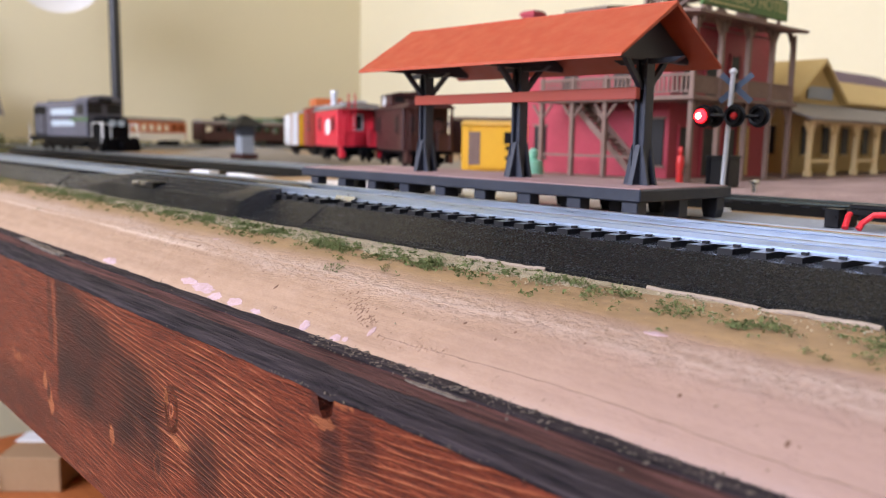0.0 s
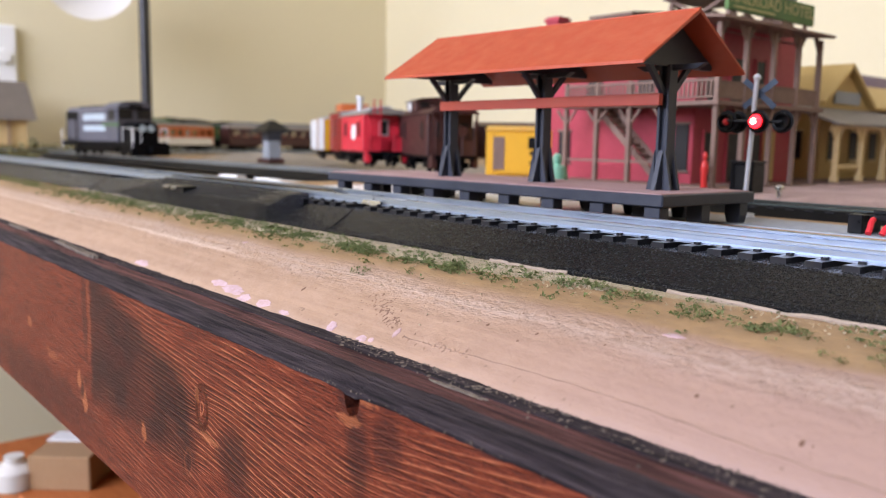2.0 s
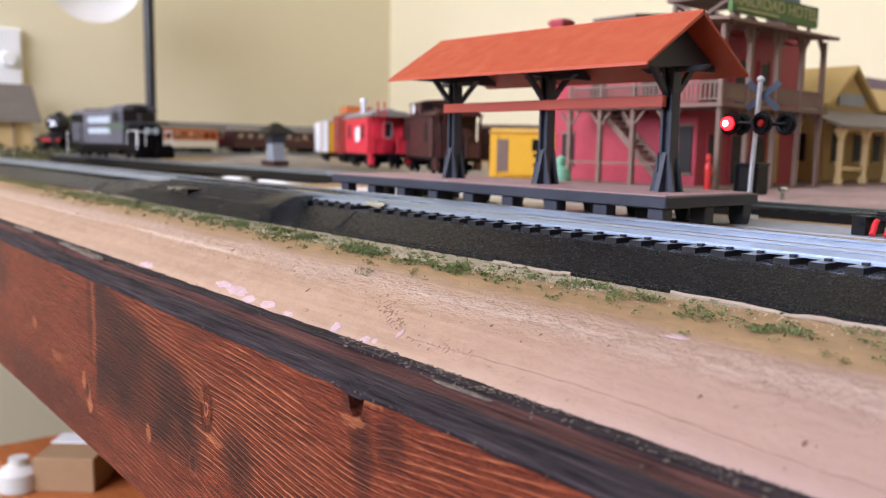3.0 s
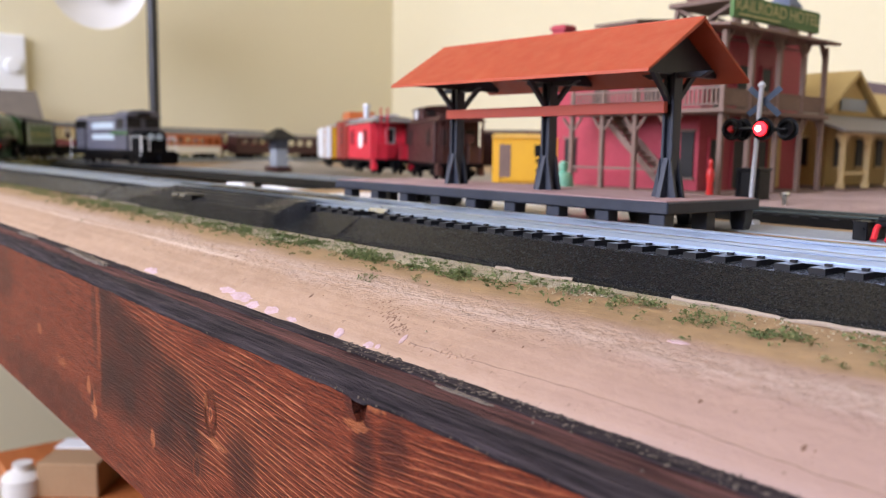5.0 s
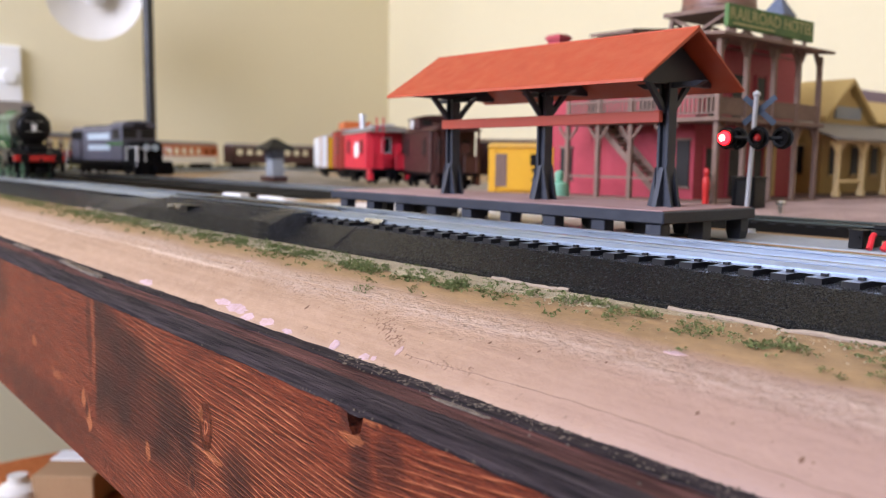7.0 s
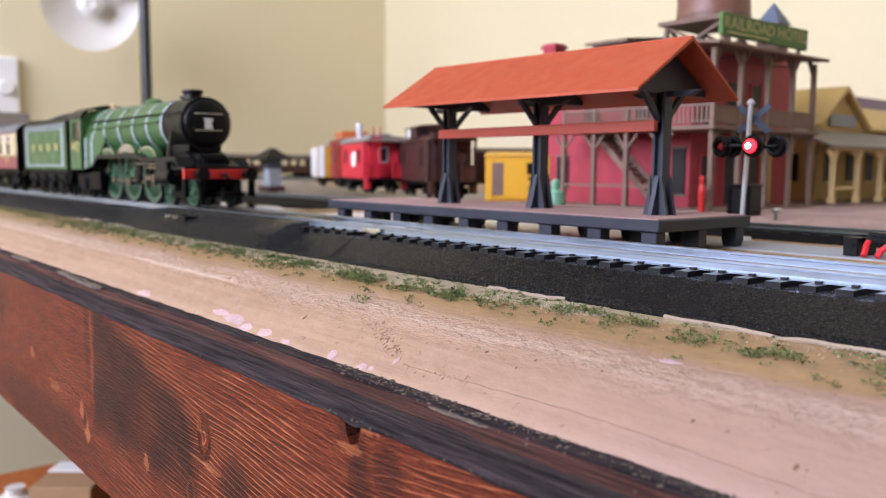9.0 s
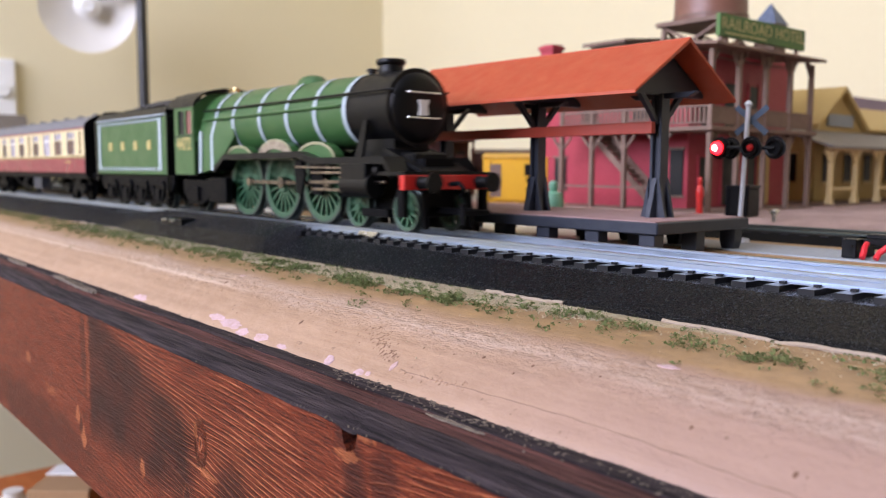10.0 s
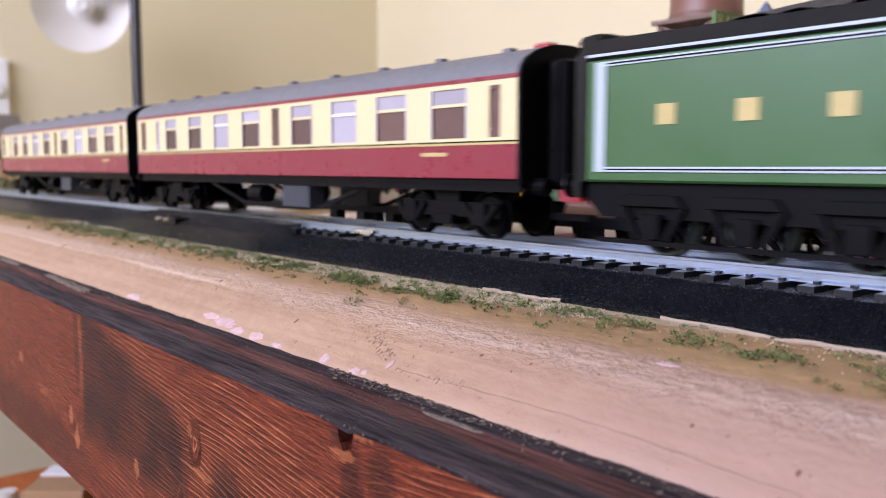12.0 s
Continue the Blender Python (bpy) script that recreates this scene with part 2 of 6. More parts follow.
DARK_EDGE = material("blackened_wood_edge", (0.0085, 0.008, 0.0105), 0.7, 0, (0.095, 0.072, 0.076), 2000, 0.95, 1.0, 1100, 0.0018, stretch=(0.04, 1, 1), spec=0.10)
WORN_EDGE = material("worn_tan_paint_remains", (0.25, 0.20, 0.15), 0.8, 0, (0.06, 0.05, 0.045), 2200, 0.9, 0.8, 700, 0.0006, stretch=(0.6, 1, 1), spec=0.2)
ROADBED = material("black_moulded_plastic", (0.0042, 0.0057, 0.0098), 0.22, 0, (0.010, 0.0125, 0.018), 1600, 0.7, 1.0, 60, 0.0030, spec=0.46)
SLEEPER = material("black_sleeper_plastic", (0.007, 0.007, 0.009), 0.4, 0, (0.012, 0.012, 0.014), 1500, 0.5, 0.2, 100, spec=0.35)
STEEL = material("nickel_rail", (0.47, 0.54, 0.64), 0.34, 1.0, (0.30, 0.35, 0.43), 900, 0.6, 0.1, 40, 0.0001, stretch=(0.05, 1, 1))
CHROME = material("bright_metal", (0.72, 0.72, 0.70), 0.2, 1.0, (0.5, 0.5, 0.5), 900, 0.4, 0.05, 40)
WALL = material("cream_wall_paint", (0.765, 0.69, 0.465), 0.85, 0, (0.72, 0.645, 0.43), 150, 0.4, 0.1, 3, 0.001, spec=0.3)
WHITE = material("white_plastic", (0.80, 0.80, 0.78), 0.35, 0, (0.72, 0.72, 0.69), 300, 0.4, 0.03, 20)
CEIL = material("white_ceiling_paint", (0.82, 0.82, 0.80), 0.9, 0, (0.77, 0.77, 0.75), 120, 0.4, 0.1, 3)
FLOORWOOD = material("floor_carpet", (0.13, 0.10, 0.075), 0.95, 0, (0.09, 0.07, 0.05), 300, 0.7, 0.4, 8, 0.002)
ORANGE_ROOF = material("orange_red_plastic", (0.37, 0.052, 0.016), 0.45, 0, (0.345, 0.060, 0.022), 160, 0.35, 0.04, 30, spec=0.4)
GREY_PLASTIC = material("dark_blue_grey_plastic", (0.022, 0.026, 0.037), 0.45, 0, (0.045, 0.05, 0.065), 700, 0.5, 0.2, 90, spec=0.4)
DECKTOP = material("brown_red_deck_paint", (0.30, 0.165, 0.155), 0.8, 0, (0.40, 0.29, 0.275), 1400, 0.7, 0.5, 70)
RED_BEAM = material("red_plastic", (0.45, 0.062, 0.032), 0.45, 0, (0.40, 0.07, 0.05), 600, 0.5, 0.1, 60)
CRIMSON_WALL = material("crimson_model_wall", (0.40, 0.035, 0.055), 0.6, 0, (0.29, 0.03, 0.045), 500, 0.6, 0.2, 40)
BROWN_TIMBER = material("brown_model_timber", (0.20, 0.125, 0.09), 0.7, 0, (0.12, 0.075, 0.055), 700, 0.6, 0.2, 60)
GREY_ROOFING = material("grey_model_roof", (0.23, 0.20, 0.165), 0.8, 0, (0.16, 0.14, 0.12), 700, 0.6, 0.3, 60)
DARK_VOID = material("dark_window", (0.012, 0.011, 0.010), 0.5, 0, (0.02, 0.018, 0.016), 300, 0.5, 0.0, 40, spec=0.3)
SIGN_GREEN = material("green_sign_board", (0.075, 0.16, 0.035), 0.6, 0, (0.05, 0.11, 0.03), 600, 0.6, 0.2, 60)
GILT = material("gold_lettering", (0.46, 0.37, 0.14), 0.5, 0, (0.38, 0.30, 0.11), 600, 0.5, 0.0, 60)
SIGN_GOLD = material("faded_gold_letters", (0.50, 0.45, 0.20), 0.6, 0, (0.35, 0.32, 0.12), 700, 0.6, 0.0, 200)
SPLASHER_RIM = material("dull_gilt_beading", (0.30, 0.29, 0.17), 0.4, 0, (0.22, 0.21, 0.12), 500, 0.4, 0.0, 60)
YELLOW_WALL = material("yellow_model_wall", (0.52, 0.36, 0.12), 0.65, 0, (0.42, 0.28, 0.09), 600, 0.5, 0.2, 40)
CREAM_TRIM = material("cream_model_trim", (0.66, 0.50, 0.24), 0.6, 0, (0.56, 0.42, 0.2), 600, 0.5, 0.1, 40)
LOCO_GREEN = material("apple_green_gloss", (0.034, 0.100, 0.029), 0.36, 0, (0.032, 0.094, 0.027), 60, 0.3, 0.0, 2, coat=0.06, spread=0.0, spec=0.45)
LOCO_BLACK = material("satin_black_plastic", (0.0035, 0.0035, 0.004), 0.36, 0, (0.006, 0.006, 0.006), 300, 0.4, 0.03, 30, spread=0.0, spec=0.2)
FRAME_BLACK = material("matt_black_underframe", (0.0018, 0.0018, 0.0026), 0.5, 0, (0.004, 0.004, 0.0046), 700, 0.5, 0.1, 80, spec=0.09)
WHEEL_GREEN = material("wheel_green", (0.024, 0.082, 0.040), 0.4, 0, (0.018, 0.062, 0.030), 400, 0.5, 0.03, 60, spread=0.0)
LINING = material("pale_blue_white_lining", (0.38, 0.45, 0.49), 0.45, 0, (0.33, 0.40, 0.44), 300, 0.3, 0.0, 40, spread=0.0)
BUFFER_RED = material("bright_red_paint", (0.55, 0.022, 0.018), 0.38, 0, (0.45, 0.02, 0.016), 400, 0.4, 0.02, 40)
COAL = material("coal", (0.018, 0.017, 0.018), 0.6, 0, (0.05, 0.045, 0.045), 900, 0.8, 0.9, 200, 0.001)
BRASS = material("brass", (0.72, 0.55, 0.27), 0.3, 1.0, (0.6, 0.45, 0.2), 500, 0.5, 0.05, 60)
COACH_CREAM = material("coach_cream", (0.66, 0.55, 0.31), 0.35, 0, (0.63, 0.52, 0.29), 200, 0.3, 0.0, 12, coat=0.15, spread=0.0)
COACH_CRIMSON = material("coach_crimson", (0.205, 0.011, 0.030), 0.32, 0, (0.18, 0.010, 0.026), 200, 0.3, 0.0, 12, coat=0.2, spread=0.0)
COACH_ROOF = material("coach_grey_roof", (0.135, 0.135, 0.145), 0.6, 0, (0.11, 0.11, 0.118), 400, 0.5, 0.08, 40, spread=0.0)
PINK_FOAM = material("pink_foam", (0.52, 0.365, 0.385), 0.8, 0, (0.38, 0.25, 0.21), 1500, 0.8, 0.8, 300)
CAULK = material("tan_caulk", (0.32, 0.25, 0.185), 0.8, 0, (0.25, 0.19, 0.135), 1300, 0.6, 0.5, 100)
# dark brown that stands for shade inside pits and broken paint
PIT = material("brown_pit_shade", (0.15, 0.078, 0.045), 0.9, 0, (0.15, 0.085, 0.055), 1300, 0.6, 0.5, 100)
TURF = material("green_turf", (0.075, 0.105, 0.038), 0.9, 0, (0.17, 0.18, 0.07), 900, 0.9, 0.3, 160, spec=0.1)
BLACK_POLE = material("black_lacquer", (0.013, 0.013, 0.014), 0.35, 0, (0.02, 0.02, 0.02), 300, 0.4, 0.02, 20)
LAMP_WHITE = material("white_enamel", (0.67, 0.64, 0.58), 0.4, 0, (0.61, 0.58, 0.52), 200, 0.3, 0.02, 15)
RED_CAR = material("red_caboose_paint", (0.60, 0.020, 0.042), 0.4, 0, (0.52, 0.018, 0.036), 400, 0.4, 0.03, 40)
BROWN_CAR = material("oxide_brown_paint", (0.052, 0.0135, 0.011), 0.5, 0, (0.038, 0.011, 0.009), 400, 0.5, 0.05, 40)
ORANGE_CAR = material("orange_car_paint", (0.52, 0.13, 0.03), 0.45, 0, (0.45, 0.11, 0.03), 400, 0.5, 0.03, 40)
RED_BOXCAR = material("dull_red_car_paint", (0.30, 0.035, 0.022), 0.5, 0, (0.24, 0.03, 0.02), 400, 0.5, 0.03, 40)
YELLOW_CAR = material("yellow_car_paint", (0.64, 0.34, 0.012), 0.42, 0, (0.56, 0.29, 0.012), 400, 0.4, 0.03, 40)
DIESEL_GREY = material("grey_diesel_paint", (0.085, 0.085, 0.108), 0.45, 0, (0.065, 0.065, 0.08), 400, 0.5, 0.03, 40)
SIGNAL_BLUE = material("blue_grey_signal_paint", (0.030, 0.052, 0.085), 0.5, 0, (0.035, 0.055, 0.09), 500, 0.5, 0.05, 60)
SILVER = material("silver_paint", (0.55, 0.56, 0.58), 0.4, 0.35, (0.45, 0.46, 0.48), 500, 0.5, 0.05, 60)
SCORE = material("scored_paint", (0.20, 0.125, 0.088), 0.9, 0, (0.27, 0.175, 0.12), 900, 0.9, 0.3, 300)
HOT_CORE = material("white_hot_filament", (0.9, 0.7, 0.6), 0.3, 0, (0.9, 0.7, 0.6), 300, 0.2, 0.0, 40, emit=(1.0, 0.72, 0.5), power=9.0)
PLATE = material("worn_name_plate", (0.42, 0.36, 0.26), 0.45, 0.3, (0.12, 0.08, 0.06), 900, 0.8, 0.05, 300)
LIT_RED = material("lit_red_lens", (0.8, 0.02, 0.02), 0.3, 0, (0.8, 0.02, 0.02), 300, 0.2, 0.0, 40, emit=(1.0, 0.012, 0.02), power=6.0)
DIM_RED = material("glowing_red_lens", (0.3, 0.012, 0.012), 0.3, 0, (0.25, 0.012, 0.012), 300, 0.2, 0.0, 40, emit=(1.0, 0.02, 0.02), power=0.06)
CARD = material("brown_cardboard", (0.36, 0.22, 0.11), 0.85, 0, (0.3, 0.18, 0.09), 300, 0.5, 0.15, 30)
SHELF_WOOD = material("orange_wood", (0.42, 0.13, 0.035), 0.45, 0, (0.32, 0.09, 0.025), 300, 0.6, 0.1, 30, stretch=(0.1, 1, 1))
RED_WIRE = material("red_wire_insulation", (0.62, 0.02, 0.03), 0.35, 0, (0.55, 0.02, 0.025), 400, 0.3, 0.02, 50)
FOAM_WHITE = material("pale_foam_board", (0.30, 0.325, 0.35), 0.7, 0, (0.23, 0.25, 0.26), 500, 0.5, 0.2, 40)
FIG_GREEN = material("mint_green_paint", (0.16, 0.46, 0.30), 0.5, 0, (0.45, 0.42, 0.3), 300, 0.4, 0.0, 90)
HEDGE = material("olive_scrub", (0.085, 0.085, 0.03), 0.95, 0, (0.15, 0.13, 0.05), 900, 0.9, 0.5, 90)
BLUE_ROOF = material("blue_slate_roof", (0.06, 0.085, 0.15), 0.6, 0, (0.16, 0.19, 0.25), 900, 0.8, 0.2, 200)
PURPLE_ROOF = material("purple_model_roof", (0.10, 0.05, 0.09), 0.7, 0, (0.07, 0.04, 0.06), 500, 0.5, 0.1, 60)
TANK_BROWN = material("brown_tank", (0.22, 0.10, 0.07), 0.4, 0, (0.16, 0.075, 0.05), 500, 0.5, 0.05, 60)
GLASS_DARK = material("tinted_coach_glazing", (0.10, 0.055, 0.05), 0.12, 0, (0.075, 0.045, 0.04), 300, 0.4, 0.0, 60, spread=0.35)
GLASS_ROSE = material("rose_tinted_cab_glazing", (0.20, 0.085, 0.075), 0.15, 0, (0.15, 0.06, 0.055), 300, 0.4, 0.0, 60)
# paler copy of the glazing, also used for painted window reflections
GLASS_PALE = material("pale_glazing_and_reflections", (0.36, 0.335, 0.38), 0.12, 0, (0.30, 0.28, 0.32), 300, 0.4, 0.0, 60, spread=0.25)


# ---- mesh helpers, in millimetres ----
def quad_faces(bm, loops, close=True, caps=True):
    """Skins a list of equal closed loops of points."""
    rings = [[bm.verts.new(Vector(p) * MM) for p in loop] for loop in loops]
    n = len(rings[0])
    for a, b in zip(rings, rings[1:]):
        for i in range(n if close else n - 1):
            j = (i + 1) % n
            bm.faces.new((a[i], a[j], b[j], b[i]))
    if caps and close:
        bm.faces.new(rings[0][::-1])
        bm.faces.new(rings[-1])
    return rings


def box(bm, x0, x1, y0, y1, z0, z1):
    return quad_faces(bm, [[(x0, y0, z), (x1, y0, z), (x1, y1, z), (x0, y1, z)] for z in (z0, z1)])


def prism(bm, pts, axis, a, b):
    """A profile pushed along an axis. Profile points: (y, z) for x, (x, z) for y, (x, y) for z."""
    put = {"x": lambda p, c: (c, p[0], p[1]), "y": lambda p, c: (p[0], c, p[1]), "z": lambda p, c: (p[0], p[1], c)}[axis]
    return quad_faces(bm, [[put(p, c) for p in pts] for c in (a, b)])


def cyl(bm, p0, p1, r0, r1=None, n=12):
    p0, p1 = Vector(p0), Vector(p1)
    r1 = r0 if r1 is None else r1
    d = (p1 - p0).normalized()
    u = d.orthogonal().normalized()
    v = d.cross(u)
    ring = [u * math.cos(2 * math.pi * i / n) + v * math.sin(2 * math.pi * i / n) for i in range(n)]
    return quad_faces(bm, [[p0 + q * r0 for q in ring], [p1 + q * max(r1, 1e-3) for q in ring]])


def lathe(bm, base, axis, prof, n=20):
    """Turned shape: prof is (distance along the axis, radius)."""
    base, d = Vector(base), Vector(axis).normalized()
    u = d.orthogonal().normalized()
    v = d.cross(u)
    ring = [u * math.cos(2 * math.pi * i / n) + v * math.sin(2 * math.pi * i / n) for i in range(n)]
    return quad_faces(bm, [[base + d * h + q * max(r, 1e-3) for q in ring] for h, r in prof])


def bar(bm, p0, p1, w, h):
    """A square bar from point to point, w wide and h deep."""
    p0, p1 = Vector(p0), Vector(p1)
    d = (p1 - p0).normalized()
    side = d.cross(Vector((0, 0, 1)) if abs(d.z) < 0.9 else Vector((0, 1, 0))).normalized()
    up = side.cross(d)
    ring = [side * w / 2 + up * h / 2, -side * w / 2 + up * h / 2, -side * w / 2 - up * h / 2, side * w / 2 - up * h / 2]
    return quad_faces(bm, [[p + q for q in ring] for p in (p0, p1)])


def tube(bm, pts, r, n=8):
    pts = [Vector(p) for p in pts]
    loops = []
    for i, p in enumerate(pts):
        d = (pts[min(i + 1, len(pts) - 1)] - pts[max(i - 1, 0)]).normalized()
        u = d.cross(Vector((0.13, 0.2, 1))).normalized()
        v = d.cross(u)
        loops.append([p + (u * math.cos(2 * math.pi * k / n) + v * math.sin(2 * math.pi * k / n)) * r for k in range(n)])
    return quad_faces(bm, loops)


def made(*shapes):
    """A bmesh from (builder, arguments...) rows."""
    bm = bmesh.new()
    for build, *args in shapes:
        build(bm, *args)
    return bm


def mesh_of(name, bm, mat, bevel=0.0, smooth=False):
    if bevel:
        bmesh.ops.bevel(bm, geom=bm.edges[:], offset=bevel * MM, segments=1, affect="EDGES", clamp_overlap=True)
    bmesh.ops.recalc_face_normals(bm, faces=bm.faces[:])
    me = bpy.data.meshes.new(name)
    bm.to_mesh(me)
    bm.free()
    me.materials.append(mat)
    if smooth:
        me.shade_smooth()
        me.set_sharp_from_angle(angle=radians(38))
    return me


def part(name, bm, mat, parent, label="", bevel=0.0, smooth=False):
    ob = new(name, mesh_of(name, bm, mat, bevel, smooth))
    ob.parent = parent
    return tagged(ob, label)


def piece(name, me, parent, m):
    ob = new(name, me)
    ob.parent, ob.matrix_basis = parent, m
    return ob


def at(x, y, z, rz=0.0):
    return pose(x * MM, y * MM, z * MM, 0, 0, rz)


def thing(name, label, category, m=None, group=""):
    ob = new(name)
    ob.empty_display_size = 0.01
    if m is not None:
        ob.matrix_world = m
    return tagged(ob, label, category, group)


def single(name, bm, mat, label, category, m=None, group="", kind="", bevel=0.0, smooth=False):
    ob = new(name, mesh_of(name, bm, mat, bevel, smooth))
    if m is not None:
        ob.matrix_world = m
    return tagged(ob, label, category, group, kind)


def lettering(name, text, size, mat, parent, m, label="", depth=0.05, bold=0.0):
    curve = bpy.data.curves.new(name, "FONT")
    curve.body, curve.size, curve.extrude, curve.align_x, curve.align_y = text, size * MM, depth * MM, "CENTER", "CENTER"
    curve.offset = bold * MM
    tmp = new("tmp", curve)
    me = bpy.data.meshes.new_from_object(tmp.evaluated_get(bpy.context.evaluated_depsgraph_get()))
    bpy.data.objects.remove(tmp)
    me.materials.clear()
    me.materials.append(mat)
    ob = piece(name, me, parent, m)
    return tagged(ob, label)


FACE_SOUTH = (90, 0, 0)  # turns flat lettering to face -y

# ---- the room ----
def build_room():
    x0, x1, y0, y1, z0, z1 = (v * 1000 for v in ROOM)
    t = 120
    label = "plain cream painted plaster wall"
    single("wall_west", made((box, x0 - t, x0, y0 - t, y1 + t, z0, z1)), WALL, label, "wall", kind="structure")
    single("wall_north", made((box, x0, x1, y1, y1 + t, z0, z1)), WALL, label, "wall", kind="structure")
    # the south wall has the window opening
    wx0, wx1, wz0, wz1 = -1310, 630, 290, 1450
    single("wall_south", made((box, x0, wx0, y0 - t, y0, z0, z1), (box, wx1, x1, y0 - t, y0, z0, z1), (box, wx0, wx1, y0 - t, y0, z0, wz0), (box, wx0, wx1, y0 - t, y0, wz1, z1)), WALL, label, "wall", kind="structure")
    single("wall_east", made((box, x1, x1 + t, y0 - t, y1 + t, z0, z1)), WALL, label, "wall", kind="structure")
    single("floor", made((box, x0 - t, x1 + t, y0 - t, y1 + t, z0 - 60, z0)), FLOORWOOD, "brown carpeted floor of the room", "floor", kind="structure")
    single("ceiling", made((box, x0 - t, x1 + t, y0 - t, y1 + t, z1, z1 + 60)), CEIL, "white painted ceiling", "ceiling", kind="structure")


build_room()


# ---- the layout's ground ----
def step(v):
    v = min(max(v, 0.0), 1.0)
    return v * v * (3 - 2 * v)


def ground_z(x, y):
    """Height of the painted foam, mm."""
    z = 5 * step((y - 36) / 20) * step((x + 350) / 60) + 3 * step((y - 150) / 35) * step((x + 420) / 60)
    z += 13 * math.exp(-(((x + 800) / 75) ** 2 + ((y - 330) / 75) ** 2))
    if y < -44:
        u = (-44 - y) / 29.6
        z -= 1.2 * u + 9.2 * u**2.6
    wob = noise.noise(Vector((x * 0.02, y * 0.05, 0))) * 0.35 + noise.noise(Vector((x * 0.11, y * 0.16, 5))) * 0.25
    return z + wob * (1.0 if y < -30 else 0.4)


def build_ground():
    xs = [-1470 + 30 * i for i in range(38)] + [-330 + 3.0 * i for i in range(150)] + [120 + 30 * i for i in range(21)]
    ys = [-73.6 + 1.4 * i for i in range(33)] + [-27 + 6 * i for i in range(38)] + [205 + 25 * i for i in range(32)]
    verts, faces = [], []
    for y in ys:
        for x in xs:
            edge = noise.noise(Vector((x * 0.05, 3, 1))) * 0.9 if y < -73 else 0
            verts.append((x * MM, (y + edge) * MM, ground_z(x, y) * MM))
    for x in xs:  # the cut face of the foam
        verts.append((x * MM, -0.0725, -0.0145))
    w = len(xs)
    for j in range(len(ys) - 1):
        for i in range(w - 1):
            faces.append((j * w + i, j * w + i + 1, (j + 1) * w + i + 1, (j + 1) * w + i))
    base = len(ys) * w
    for i in range(w - 1):
        faces.append((base + i, base + i + 1, i + 1, i))
    me = bpy.data.meshes.new("ground")
    me.from_pydata(verts, [], faces)
    me.materials.append(PAINT_TAN)
    me.shade_smooth()
    tagged(new("ground", me), "tan painted foam baseboard with a rounded scuffed edge", "ground", kind="structure")
    # sandy strip beside the roadbed, and the pink gravel yard by the hotel
    def sheet(name, xa, xb, dx, ya, yb, dy, lift, mat, label, ragged=4.0, taper=0):
        bm = bmesh.new()
        rows = []
        nx, ny = int((xb - xa) / dx), int((yb - ya) / dy)
        for j in range(ny + 1):
            row = []
            for i in range(nx + 1):
                x, y = xa + dx * i, ya + dy * j
                if taper:  # the strip thins out to the east
                    y = yb - (yb - y) * (1 - 0.72 * step((x - taper) / 70))
                if j in (0, ny):
                    y += (noise.noise(Vector((x * 0.045, 7 + j, 2))) + 0.5 * noise.noise(Vector((x * 0.2, 9 + j, 2)))) * ragged
                edge = -0.5 if j in (0, ny) or i in (0, nx) else 1.0
                z = ground_z(x, y) + lift * edge + (noise.noise(Vector((x * 0.9, y * 0.9, 3))) * 0.25 if edge > 0 else 0)
                row.append(bm.verts.new((x * MM, y * MM, z * MM)))
            rows.append(row)
        for a, b in zip(rows, rows[1:]):
            for i in range(nx):
                bm.faces.new((a[i], a[i + 1], b[i + 1], b[i]))
        return single(name, bm, mat, label, "ground", kind="structure", smooth=True)
    sheet("ground_sand", -330, 42, 3, -41, -22, 2, 0.3, SAND, "sandy scatter with bits of turf beside the track", 6.0, -25)
    sheet("ground_gravel", -330, 600, 10, 158, 640, 10, 0.5, GRAVEL, "pinkish gravel yard round the model buildings")
    sheet("ground_yard", -900, -330, 10, 165, 560, 10, 0.6, BALLAST, "grey ballasted yard under the parked rolling stock", 20)


build_ground()


